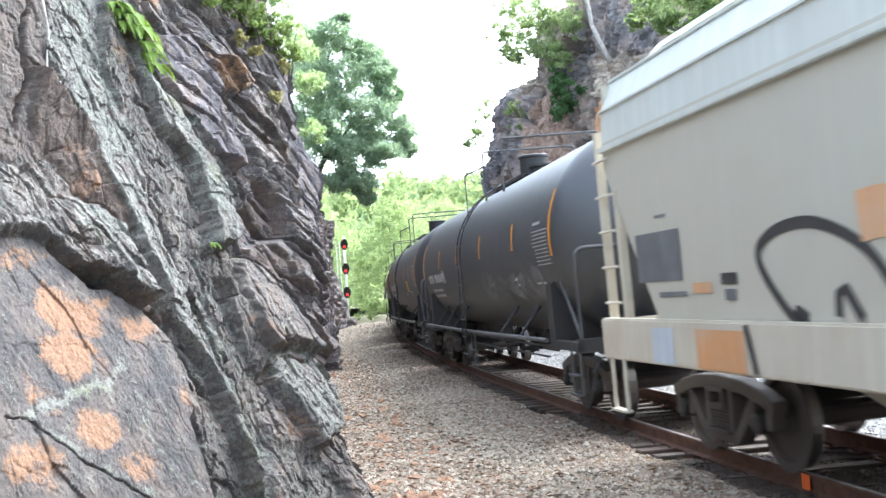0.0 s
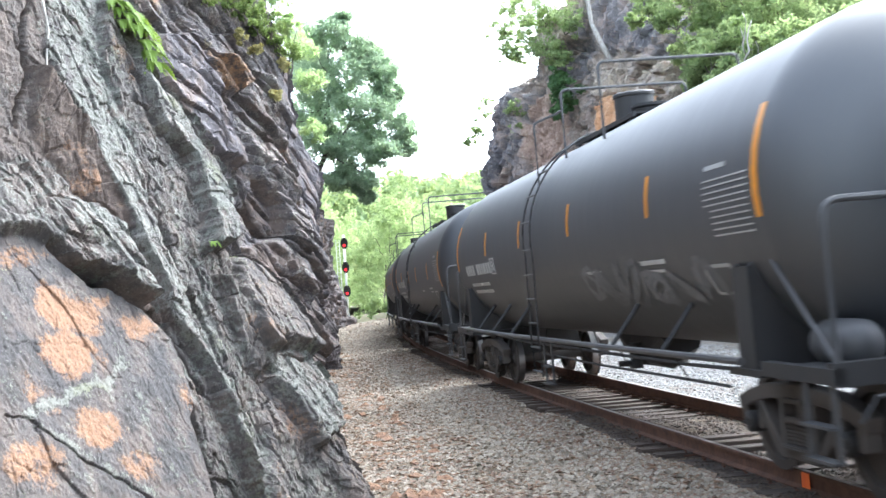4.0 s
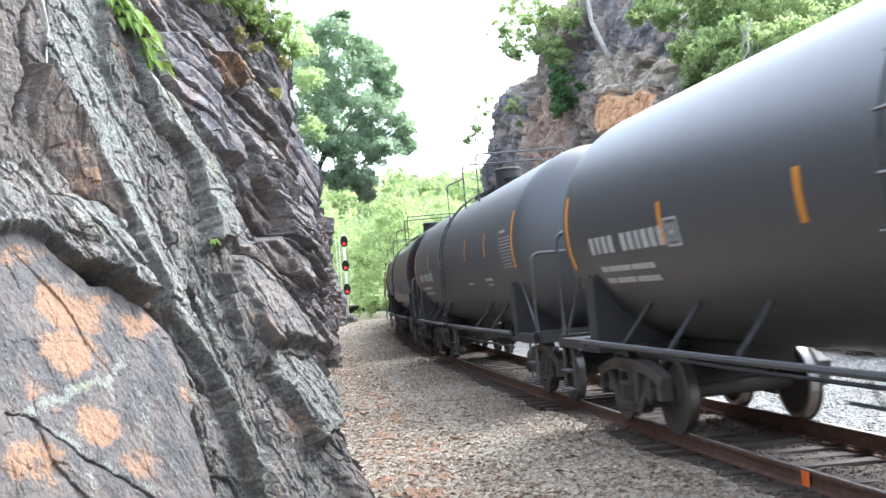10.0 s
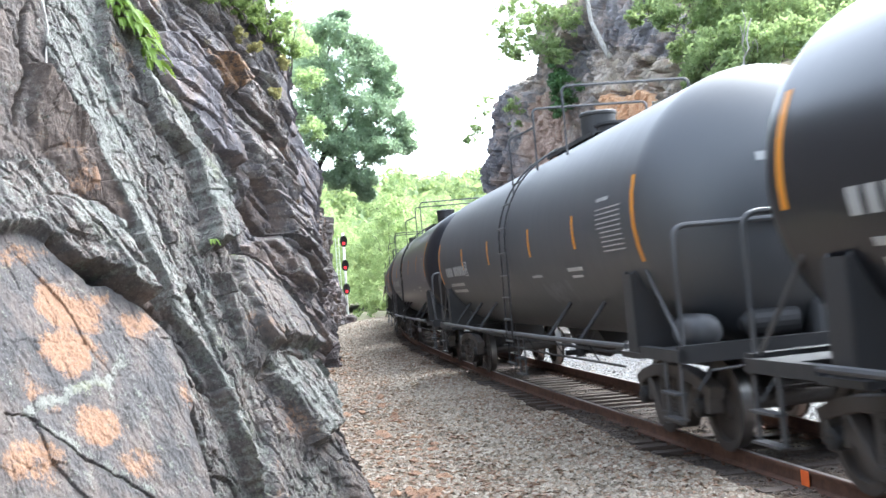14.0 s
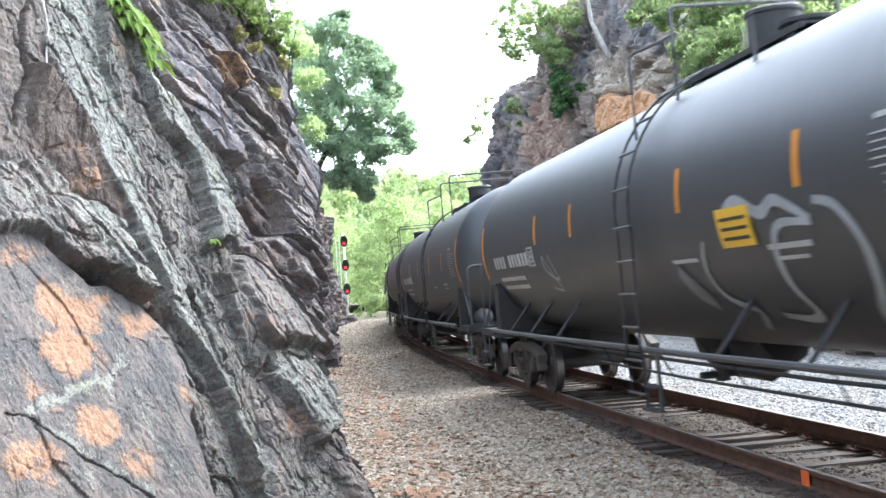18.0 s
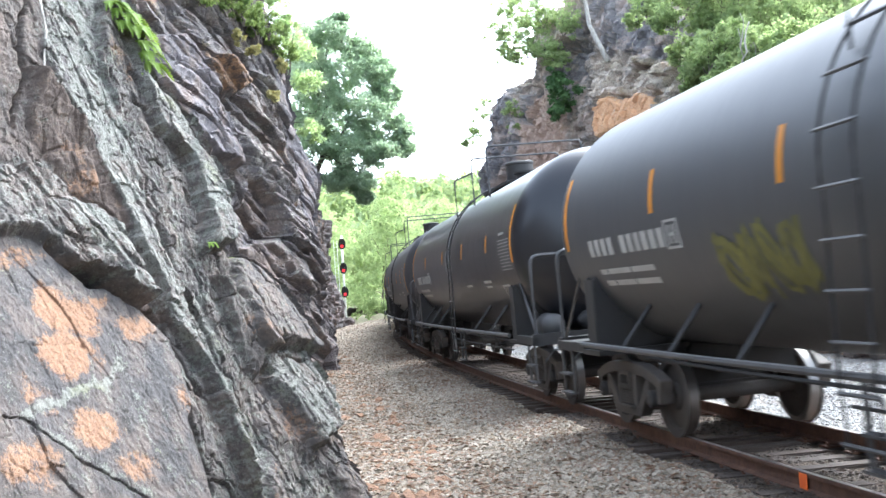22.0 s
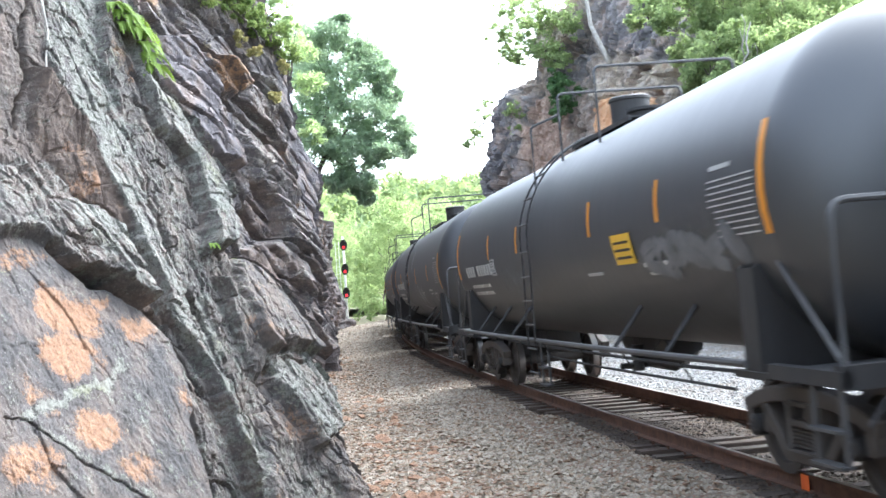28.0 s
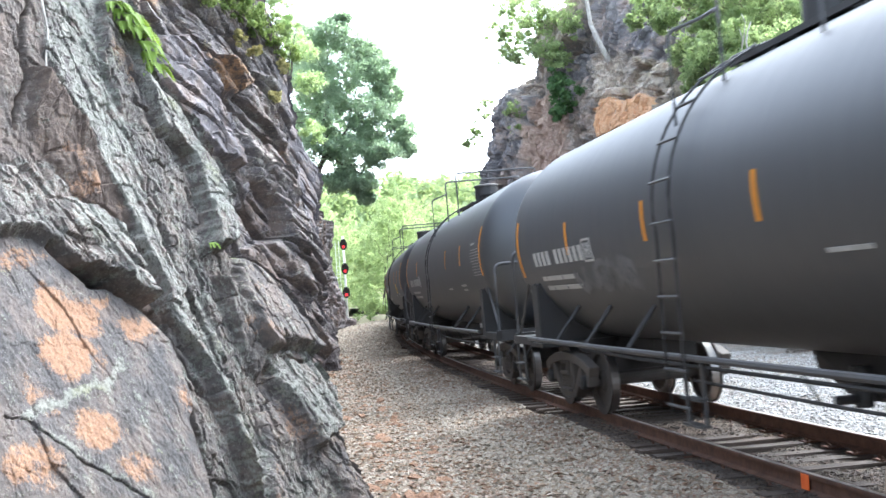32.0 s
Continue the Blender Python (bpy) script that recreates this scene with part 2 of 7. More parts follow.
GRAVEL = gravel_material("path_gravel", (0.165, 0.132, 0.098), (0.29, 0.245, 0.192), (0.21, 0.145, 0.092))
# pale stone beyond the track; the open sky's brightness is partly in this colour
GRAVEL_PALE = gravel_material("pale_gravel", (0.26, 0.26, 0.25), (0.37, 0.37, 0.36), (0.20, 0.195, 0.185))
# bed between the rails: shade under the train darkens this colour
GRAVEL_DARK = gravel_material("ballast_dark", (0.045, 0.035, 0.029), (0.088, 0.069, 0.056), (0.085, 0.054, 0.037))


def stone_material(name, a, b, c, attr=True):
    w = Nodes(name)
    r = w.n("ShaderNodeNewGeometry").outputs["Random Per Island"]
    col = w.ramp(r, (0.0, a), (0.35, b), (0.6, (a[0] * 0.7, a[1] * 0.68, a[2] * 0.66)), (0.8, c), (1.0, b))
    col = w.mix(w.ramp(w.noise(w.pos(world=True), 45, 4), (0.35, 0.4), (0.6, 0.0)), col, (0.10, 0.09, 0.075))
    w.bump(w.noise(w.pos(world=True), 90, 3), 0.5, 0.01)
    return w.end(col, 0.88)


STONES = stone_material("crushed_stone", (0.230, 0.192, 0.143), (0.400, 0.348, 0.276), (0.285, 0.207, 0.137))
STONES_RUST = stone_material("rusty_stone", (0.19, 0.125, 0.085), (0.27, 0.195, 0.145), (0.22, 0.12, 0.07))
# its loose pieces, lightened likewise for the open sky
STONES_PALE = stone_material("pale_stone", (0.31, 0.31, 0.30), (0.42, 0.42, 0.41), (0.23, 0.22, 0.21))
# stones of that bed, darkened for the same shade
STONES_DARK = stone_material("shaded_stone", (0.056, 0.044, 0.036), (0.100, 0.080, 0.066), (0.092, 0.059, 0.041))


def leaf_material(name, a, b, c, trans=0.35):
    w = Nodes(name)
    r = w.n("ShaderNodeNewGeometry").outputs["Random Per Island"]
    col = w.ramp(r, (0.0, a), (0.5, b), (1.0, c))
    clump = w.noise(w.pos(world=True), 0.5, 3)
    col = w.mix(w.ramp(clump, (0.35, 0.45), (0.6, 0.0)), col, (a[0] * 0.6, a[1] * 0.65, a[2] * 0.6))
    w.end(col, 0.62, 0, 0.3)
    tr = w.n("ShaderNodeBsdfTranslucent")
    w.put(tr.inputs[0], w.mix(0.5, col, (c[0] * 1.12, c[1] * 1.1, c[2] * 0.75)))
    ms = w.n("ShaderNodeMixShader")
    ms.inputs[0].default_value = trans
    w.put(ms.inputs[1], w.b.outputs[0])
    w.put(ms.inputs[2], tr.outputs[0])
    w.put(w.t.nodes["Material Output"].inputs[0], ms.outputs[0])
    return w.m


# maple leaves: haze painted in, paler and bluer than the leaf itself
LEAF_HAZY = leaf_material("leaf_hazy", (0.27, 0.37, 0.28), (0.36, 0.47, 0.35), (0.46, 0.56, 0.43), 0.68)
# light leaves, also paled towards blue for the bright haze
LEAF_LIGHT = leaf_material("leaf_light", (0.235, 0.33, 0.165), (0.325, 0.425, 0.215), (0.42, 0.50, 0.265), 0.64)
LEAF_DEEP = leaf_material("leaf_deep", (0.06, 0.13, 0.05), (0.09, 0.18, 0.07), (0.14, 0.24, 0.09), 0.3)
LEAF_MID = leaf_material("leaf_mid", (0.12, 0.19, 0.06), (0.19, 0.27, 0.09), (0.28, 0.35, 0.13), 0.45)
LEAF_STRAW = leaf_material("leaf_straw", (0.26, 0.25, 0.10), (0.36, 0.33, 0.15), (0.44, 0.40, 0.20), 0.3)
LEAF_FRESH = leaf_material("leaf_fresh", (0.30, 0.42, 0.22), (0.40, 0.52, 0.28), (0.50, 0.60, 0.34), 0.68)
# distant woods: the sunlit, hazy look is carried by the colour
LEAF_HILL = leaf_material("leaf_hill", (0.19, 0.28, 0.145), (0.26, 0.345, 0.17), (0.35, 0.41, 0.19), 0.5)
LEAF_FERN = leaf_material("leaf_fern", (0.12, 0.22, 0.03), (0.20, 0.30, 0.05), (0.28, 0.36, 0.09), 0.4)
LEAF_DEAD = leaf_material("leaf_dead", (0.13, 0.078, 0.05), (0.22, 0.125, 0.08), (0.29, 0.19, 0.125), 0.1)


def bark_material(name, a, b):
    w = Nodes(name)
    p = w.pos(1, 1, 0.25)
    n1 = w.noise(p, 9, 6, 0.7)
    w.bump(n1, 0.8, 0.03)
    return w.end(w.mix(w.ramp(n1, (0.35, 0.0), (0.65, 1.0)), a, b), 0.9)


BARK = bark_material("bark", (0.06, 0.05, 0.042), (0.17, 0.15, 0.125))
BARK_PALE = bark_material("bark_pale", (0.26, 0.24, 0.21), (0.48, 0.46, 0.42))


def painted(name, col, rough, dust, dust_col=(0.16, 0.13, 0.105), fleck=0.0, spec=0.5, low=None, run=0.5, ior=1.5):
    """Weathered paint: faint mottling, runs down the sides, road dust."""
    w = Nodes(name)
    p = w.pos()
    runs = w.noise(w.pos(1, 3.0, 0.22), 3.0, 6, 0.65)
    mott = w.noise(p, 1.3, 5, 0.6)
    fine = w.noise(p, 38, 4, 0.65)
    c = w.mix(w.ramp(runs, (0.42, 0.0), (0.72, run)), col, tuple(min(1, v * 1.35 + 0.004) for v in col))
    d = w.math("MULTIPLY", w.ramp(mott, (0.38, 0.0), (0.72, 1.0)), dust)
    c = w.mix(d, c, dust_col)
    if fleck:
        c = w.mix(w.math("MULTIPLY", w.ramp(fine, (0.60, 0.0), (0.68, 1.0)), fleck), c, dust_col)
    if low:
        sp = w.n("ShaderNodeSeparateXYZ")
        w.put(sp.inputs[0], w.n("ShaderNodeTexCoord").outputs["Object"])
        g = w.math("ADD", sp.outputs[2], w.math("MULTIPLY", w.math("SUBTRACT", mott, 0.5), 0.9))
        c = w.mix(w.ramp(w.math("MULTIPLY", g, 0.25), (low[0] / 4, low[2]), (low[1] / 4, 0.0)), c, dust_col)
    w.bump(w.math("ADD", w.math("MULTIPLY", mott, 0.7), w.math("MULTIPLY", fine, 0.12)), 0.12, 0.02)
    r = w.math("ADD", rough, w.math("MULTIPLY", w.math("SUBTRACT", runs, 0.5), 0.7 * run))
    w.b.inputs["IOR"].default_value = ior
    return w.end(c, r, 0, spec)


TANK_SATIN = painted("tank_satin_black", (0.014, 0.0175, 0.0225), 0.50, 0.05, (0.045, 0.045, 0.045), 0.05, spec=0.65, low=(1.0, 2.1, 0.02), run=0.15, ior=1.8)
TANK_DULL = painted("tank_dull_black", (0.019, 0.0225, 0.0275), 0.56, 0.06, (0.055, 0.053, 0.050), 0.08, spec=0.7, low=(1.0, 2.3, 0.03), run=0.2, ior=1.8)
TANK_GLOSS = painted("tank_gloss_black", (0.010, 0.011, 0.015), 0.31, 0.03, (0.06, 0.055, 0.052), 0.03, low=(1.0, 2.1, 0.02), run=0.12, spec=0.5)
FRAME_BLACK = painted("frame_black", (0.024, 0.024, 0.025), 0.6, 0.25, (0.060, 0.054, 0.048), 0.15)
PIPE_GREY = painted("pipe_grey", (0.060, 0.062, 0.066), 0.5, 0.25, (0.14, 0.12, 0.10), 0.15)
CAST_STEEL = painted("cast_steel", (0.062, 0.055, 0.050), 0.75, 0.5, (0.135, 0.112, 0.094), 0.25)
YELLOW = painted("reflective_amber", (0.60, 0.235, 0.012), 0.42, 0.12, (0.30, 0.14, 0.03), 0.1)
SIGN_YELLOW = painted("sign_yellow", (0.72, 0.44, 0.03), 0.5, 0.12, (0.35, 0.22, 0.05), 0.1)
WHITE_MARK = painted("stencil_white", (0.40, 0.40, 0.385), 0.6, 0.35, (0.22, 0.21, 0.19), 0.3)
DARK_MARK = painted("stencil_dark", (0.05, 0.04, 0.02), 0.6, 0.1)
SPRAY_WHITE = painted("spray_white", (0.34, 0.36, 0.37), 0.65, 0.5, (0.10, 0.10, 0.105), 0.5)
SPRAY_GREY = painted("spray_grey", (0.16, 0.165, 0.17), 0.65, 0.7, (0.05, 0.05, 0.052), 0.5)
SPRAY_CYAN = painted("spray_cyan", (0.30, 0.42, 0.45), 0.6, 0.5, (0.10, 0.12, 0.13), 0.4)
SPRAY_GREEN = painted("spray_olive", (0.20, 0.19, 0.05), 0.65, 0.7, (0.06, 0.06, 0.03), 0.5)
SPRAY_BLACK = painted("spray_black", (0.035, 0.033, 0.033), 0.6, 0.3, (0.10, 0.10, 0.09), 0.2)
SPRAY_ORANGE = painted("spray_orange", (0.62, 0.32, 0.14), 0.65, 0.5, (0.55, 0.48, 0.38), 0.4)
SPRAY_RAIL = painted("spray_rail_orange", (0.85, 0.16, 0.03), 0.6, 0.15, (0.40, 0.12, 0.05), 0.1)
SPRAY_BLUE = painted("spray_pale_blue", (0.50, 0.56, 0.62), 0.65, 0.5, (0.50, 0.48, 0.42), 0.4)
FADED = painted("placard_faded", (0.11, 0.055, 0.05), 0.5, 0.3, (0.10, 0.09, 0.08))
RED = painted("placard_red", (0.62, 0.07, 0.06), 0.45, 0.1)
HOPPER = painted("hopper_grey", (0.50, 0.485, 0.405), 0.55, 0.35, (0.46, 0.42, 0.33), 0.15, run=0.15)
HOPPER_WHITE = painted("hopper_roof", (0.56, 0.59, 0.545), 0.55, 0.3, (0.50, 0.48, 0.42), 0.1)
HOPPER_SILL = painted("hopper_sill", (0.58, 0.545, 0.45), 0.5, 0.5, (0.46, 0.37, 0.26), 0.25)
BRIGHT_STEEL = Nodes("bright_steel").end((0.34, 0.33, 0.32), 0.38, 1.0)
MAST_WHITE = painted("mast_silver", (0.72, 0.73, 0.72), 0.5, 0.2, (0.45, 0.43, 0.40), 0.1)
SIGNAL_BLACK = painted("signal_black", (0.02, 0.02, 0.02), 0.6, 0.1)


def glowing(name, col, power):
    w = Nodes(name)
    w.put(w.b.inputs["Emission Color"], col)
    w.b.inputs["Emission Strength"].default_value = power
    return w.end(col, 0.3)


RED_LIGHT = glowing("red_signal_light", (1.0, 0.035, 0.05), 0.16)


def rail_material(name, a, b, rough, metal):
    w = Nodes(name)
    p = w.pos(world=True)
    n1 = w.noise(p, 5, 6, 0.7)
    w.bump(w.noise(p, 60, 4), 0.3, 0.01)
    return w.end(w.mix(w.ramp(n1, (0.35, 0.0), (0.65, 1.0)), a, b), rough, metal)


RAIL_RUST = rail_material("rail_rust", (0.070, 0.037, 0.026), (0.150, 0.076, 0.047), 0.85, 0.0)
RAIL_HEAD = rail_material("rail_head", (0.36, 0.33, 0.31), (0.50, 0.48, 0.46), 0.4, 0.85)


def tie_material():
    w = Nodes("creosoted_timber")
    p = w.pos(0.25, 3.0, 3.0)
    rnd = w.n("ShaderNodeObjectInfo").outputs["Random"]
    n1 = w.noise(p, 7, 6, 0.7)
    c = w.mix(w.ramp(n1, (0.35, 0.0), (0.65, 1.0)), (0.038, 0.030, 0.025), (0.090, 0.071, 0.058))
    c = w.mix(w.math("MULTIPLY", rnd, 0.6), c, (0.090, 0.062, 0.045))
    w.bump(n1, 0.8, 0.02)
    return w.end(c, 0.9)


TIE = tie_material()


# ---- helpers for meshes ----
def raw(name, verts, faces, material, parent=None, label="", smooth=False):
    me = bpy.data.meshes.new(name)
    me.from_pydata([tuple(v) for v in verts], [], faces)
    me.materials.append(material)
    if smooth:
        me.shade_smooth()
    ob = new(name, me)
    ob.parent = parent
    return tagged(ob, label)


def part(name, bm, material, parent=None, label="", smooth=False):
    me = bpy.data.meshes.new(name)
    bm.to_mesh(me)
    bm.free()
    me.materials.append(material)
    if smooth:
        me.shade_smooth()
    ob = new(name, me)
    ob.parent = parent
    return tagged(ob, label)


def fast_mesh(name, verts, faces, material, smooth=False):
    """A mesh of triangles or quads from number arrays."""
    me = bpy.data.meshes.new(name)
    n = faces.shape[1]
    me.vertices.add(len(verts))
    me.vertices.foreach_set("co", verts.astype(np.float32).ravel())
    me.loops.add(faces.size)
    me.loops.foreach_set("vertex_index", faces.astype(np.int32).ravel())
    me.polygons.add(len(faces))
    me.polygons.foreach_set("loop_start", np.arange(0, faces.size, n, dtype=np.int32))
    me.polygons.foreach_set("use_smooth", np.full(len(faces), smooth))
    me.update(calc_edges=True)
    me.materials.append(material)
    return me


# ---- noise on arrays ----
def hash3(ix, iy, iz, seed):
    h = (ix * 374761393 + iy * 668265263 + iz * 2147483647 + seed * 974634641) & 0xFFFFFFFF
    h = ((h ^ (h >> 13)) * 1274126177) & 0xFFFFFFFF
    h = ((h ^ (h >> 16)) * 2246822519) & 0xFFFFFFFF
    return ((h ^ (h >> 15)) & 0xFFFFFF) / float(0xFFFFFF)


def vnoise(x, y, z, seed=0):
    """Smooth value noise, -1 to 1."""
    ix, iy, iz = (np.floor(v).astype(np.int64) for v in (x, y, z))
    fx, fy, fz = x - ix, y - iy, z - iz
    u, v, w = (f * f * f * (f * (f * 6 - 15) + 10) for f in (fx, fy, fz))
    out = 0
    for a in (0, 1):
        for b in (0, 1):
            for c in (0, 1):
                out = out + hash3(ix + a, iy + b, iz + c, seed) * (u if a else 1 - u) * (v if b else 1 - v) * (w if c else 1 - w)
    return out * 2 - 1


def fbm(x, y, z, seed=0, octaves=4, gain=0.5):
    out, amp = 0, 1.0
    for i in range(octaves):
        out = out + amp * vnoise(x, y, z, seed + i)
        x, y, z, amp = x * 2.03, y * 2.03, z * 2.03, amp * gain
    return out


def blocks(x, y, seed, tilt=0.5):
    """Broken facets: in each jittered cell a tilted plane of its own height; and the way to the next cell."""
    ix, iy = np.floor(x).astype(np.int64), np.floor(y).astype(np.int64)
    best = np.full(x.shape, 9.0)
    second = np.full(x.shape, 9.0)
    val = np.zeros(x.shape)
    for a in (-1, 0, 1):
        for b in (-1, 0, 1):
            cx, cy = ix + a, iy + b
            px = cx + 0.1 + 0.8 * hash3(cx, cy, cx * 0, seed)
            py = cy + 0.1 + 0.8 * hash3(cx, cy, cx * 0 + 1, seed)
            dx, dy = x - px, y - py
            d = np.maximum(abs(dx), abs(dy)) * 0.6 + 0.4 * np.hypot(dx, dy)
            h = hash3(cx, cy, cx * 0 + 2, seed) * 2 - 1
            tx, ty = (hash3(cx, cy, cx * 0 + q, seed) * 2 - 1 for q in (3, 4))
            v = h + tilt * (dx * tx + dy * ty) * 2
            near = d < best
            second = np.where(near, best, np.minimum(second, d))
            val = np.where(near, v, val)
            best = np.where(near, d, best)
    return val, second - best


def step01(x):
    x = np.clip(x, 0, 1)
    return x * x * (3 - 2 * x)


def track_x(y):
    """The centre line's x at world y."""
    th = np.arcsin(np.clip(math.sin(TH0) + (y - P0[1]) / R, -1, 1))
    return P0[0] + R * (math.cos(TH0) - np.cos(th))


GROUND = -0.30

# ---- left cliff: a broken outcrop beside the path, then a steep wall along the track ----
def left_face(y, z):
    """World x of the left rock wall at y, z (arrays)."""
    top = np.clip(z, 0, 30)
    wall = track_x(y) - np.interp(y, (-60, 8, 12, 20, 35, 60, 91), (8.8, 6.6, 4.9, 4.6, 4.75, 5.6, 7.0)) - 0.10 * top - 0.06 * np.clip(top - 7, 0, 30)
    wall = wall + 0.55 * fbm(y * 0.22, z * 0.2, y * 0, 21, 3) + 0.10
    wall = wall - 0.9 * step01((4.5 - abs(z - 7.5 + 0.10 * (y - 20))) / 5) * step01((34 - y) / 8)
    wall = wall - 1.5 * step01((17.5 - y) / 4.0)
    # fractured beds, tall and leaning
    ly = y - z * 0.45
    b1, g1 = blocks(ly * 0.42 + 0.2 * fbm(y, z, y * 0, 61, 2), z * 0.12, 31, 0.55)
    b2, g2 = blocks(ly * 1.5 + 0.3 * fbm(y * 2, z * 2, y * 0, 63, 2), z * 0.30, 37, 0.6)
    b3, g3 = blocks(ly * 3.6 + 0.3 * fbm(y * 4, z * 4, y * 0, 65, 2), z * 1.0, 41, 0.6)
    far = 0.24 * b1 + 0.08 * b2 + 0.03 * b3 - 0.03 * np.exp(-g2 * 16) - 0.08 * np.exp(-g1 * 14)
    warp = 0.5 * fbm(y * 0.45, z * 0.16, y * 0, 81, 2)
    teeth = 0
    for f, amp, w, seed in ((0.8, 0.26, 1.0, 85), (2.3, 0.075, 2.2, 86)):
        saw = ly * f + warp * w + 0.12 * fbm(y * 2, z * 0.3, y * 0, seed, 2)
        saw = saw - np.floor(saw)
        teeth = teeth + amp * ((1 - saw) * step01(saw / 0.16) - 0.35 * np.exp(-((saw - 0.03) / 0.035) ** 2))
    ridge = 1 - 2 * abs(fbm(ly * 2.2, z * 0.55, y * 0, 51, 4))
    rough = 0.022 * fbm(y * 5, z * 1.8, y * 0, 71, 4, 0.55) + 0.010 * fbm(y * 11, z * 11, y * 0, 72, 3) + 0.05 * fbm(y * 1.1, z * 1.1, y * 0, 75, 2)
    return wall + far + 1.3 * (teeth - 0.15) + 0.03 * ridge + rough


class RockFace:
    """A rock face carved out of a leaning plane: s runs along it, z up, d out of it. Slabs are broken planes laid into it."""

    def __init__(self, origin, along, lean, s, z, ragged, first, dip, unit, shear=0.0):
        self.o, self.a, self.unit = Vector(origin), Vector(along).normalized(), unit
        level = Vector((self.a.y, -self.a.x, 0))
        self.out = (level + Vector((0, 0, lean))).normalized()
        self.up = Vector((0, 0, 1)) - lean * level + shear * self.a
        self.s, self.z = np.meshgrid(s, z, indexing="ij")
        self.zero = self.s * 0
        f = 1 / unit
        self.sj = self.s + ragged * fbm(self.s * 2.5 * f, self.z * 2.5 * f, self.zero, 501, 4, 0.6)
        self.zj = self.z + ragged * fbm(self.s * 2.5 * f, self.z * 2.5 * f, self.zero, 511, 4, 0.6)
        self.d = unit * (-0.12 + 0.06 * fbm(self.s * 0.8 * f, self.z * 0.5 * f, self.zero, 521, 3))
        self.rough = self.zero + 1.0
        # what covers the rock: lichen, brown weathering with painted shade, bare smooth stone, rust
        self.cover = np.zeros(self.s.shape + (4,)) + np.array(first)
        # beds: across and along
        c, n = math.cos(dip), math.sin(dip)
        self.bed = c * self.s + n * self.z + 0.10 * unit * fbm(self.s * 1.2 * f, self.z * 0.7 * f, self.zero, 541, 2)
        self.run = -n * self.s + c * self.z

    def point(self, s, z, d):
        return tuple(self.o[i] + s * self.a[i] + z * self.up[i] + d * self.out[i] for i in range(3))

    def spot(self, s, z):
        """The place on the finished face at s, z."""
        i, j = int(np.abs(self.s[:, 0] - s).argmin()), int(np.abs(self.z[0] - z).argmin())
        return self.point(s, z, float(self.d[i, j]))

    def way_to(self, points, closed):
        """How far each spot lies from a line, and whether a closed one holds it."""
        best = self.zero + 99.0
        odd = np.zeros(self.s.shape, dtype=bool)
        ends = points[1:] + points[:1] if closed else points[1:]
        for (ax, az), (bx, bz) in zip(points, ends):
            vx, vz = bx - ax, bz - az
            t = np.clip(((self.sj - ax) * vx + (self.zj - az) * vz) / (vx * vx + vz * vz), 0, 1)
            best = np.minimum(best, np.hypot(self.sj - ax - t * vx, self.zj - az - t * vz))
            if closed and az != bz:
                odd ^= ((az > self.zj) != (bz > self.zj)) & (self.sj < ax + (self.zj - az) / vz * vx)
        return np.where(odd, -best, best) if closed else best

    def slab(self, centre, tilt, soft, rough, cover, outline):
        share = step01(0.5 - self.way_to(outline, True) / soft)
        lie = centre[2] + tilt[0] * (self.s - centre[0]) + tilt[1] * (self.z - centre[1])
        self.d += (lie - self.d) * share
        self.rough += (rough - self.rough) * share
        self.cover += (np.array(cover) - self.cover) * share[..., None]

    def crack(self, line, width, deep):
        share = np.exp(-(self.way_to(line, False) / width) ** 2)
        self.d -= deep * share
        self.cover[..., 1] = np.maximum(self.cover[..., 1], share)
        self.cover[..., 0] *= 1 - share

    def vein(self, line, width, pale):
        """A whitish band of lichen along a joint."""
        share = pale * np.exp(-(self.way_to(line, False) / width) ** 2)
        self.cover[..., 0] = np.maximum(self.cover[..., 0], share)
        self.cover[..., 3] *= 1 - share

    def stain(self, s, z, rs, rz, amount):
        share = step01(1.35 - np.hypot((self.sj - s) / rs, (self.zj - z) / rz))
        self.cover[..., 3] = np.maximum(self.cover[..., 3], amount * share)
        self.cover[..., 0] *= 1 - 0.4 * share

    def relief(self, k1, k2, k3, long=0.75):
        """Beds that stand on end, then blocks, then chips."""
        f, u = 1 / self.unit, self.unit
        c1, g1 = blocks(self.bed * 2.4 * f, self.run * long * f, 551, 0.7)
        c2, g2 = blocks(self.bed * 6.5 * f, self.run * 3 * long * f, 553, 0.8)
        c3, g3 = blocks(self.bed * 15 * f + 0.5 * fbm(self.s * 6 * f, self.z * 6 * f, self.zero, 555, 2), self.run * 10 * long * f, 557, 0.8)
        self.d += u * self.rough * (k1 * c1 + k2 * c2 + k3 * c3 - 0.6 * k1 * np.exp(-g1 * 14) - 0.5 * k2 * np.exp(-g2 * 12))
        self.d += u * (self.rough * 0.016 * fbm(self.bed * 9 * f, self.run * 5 * f, self.zero, 561, 4, 0.6) + 0.004 * fbm(self.s * 30 * f, self.z * 26 * f, self.zero, 565, 2))

    def turn_back(self, zs, ss, side, steep):
        """The corner past which the face turns out of sight."""
        past = side * (self.s - np.interp(self.zj, zs, ss)) - 0.06 * self.unit * fbm(self.zero, self.z * 4 / self.unit, self.zero, 531, 3)
        self.d -= np.where(past > 0, steep * past, 0) + 0.08 * self.unit * np.exp(-(past / (0.1 * self.unit)) ** 2) * (past <= 0)

    def build(self, name, material, back, label):
        pts = np.stack(self.point(self.s, self.z, self.d), -1)
        ext = []
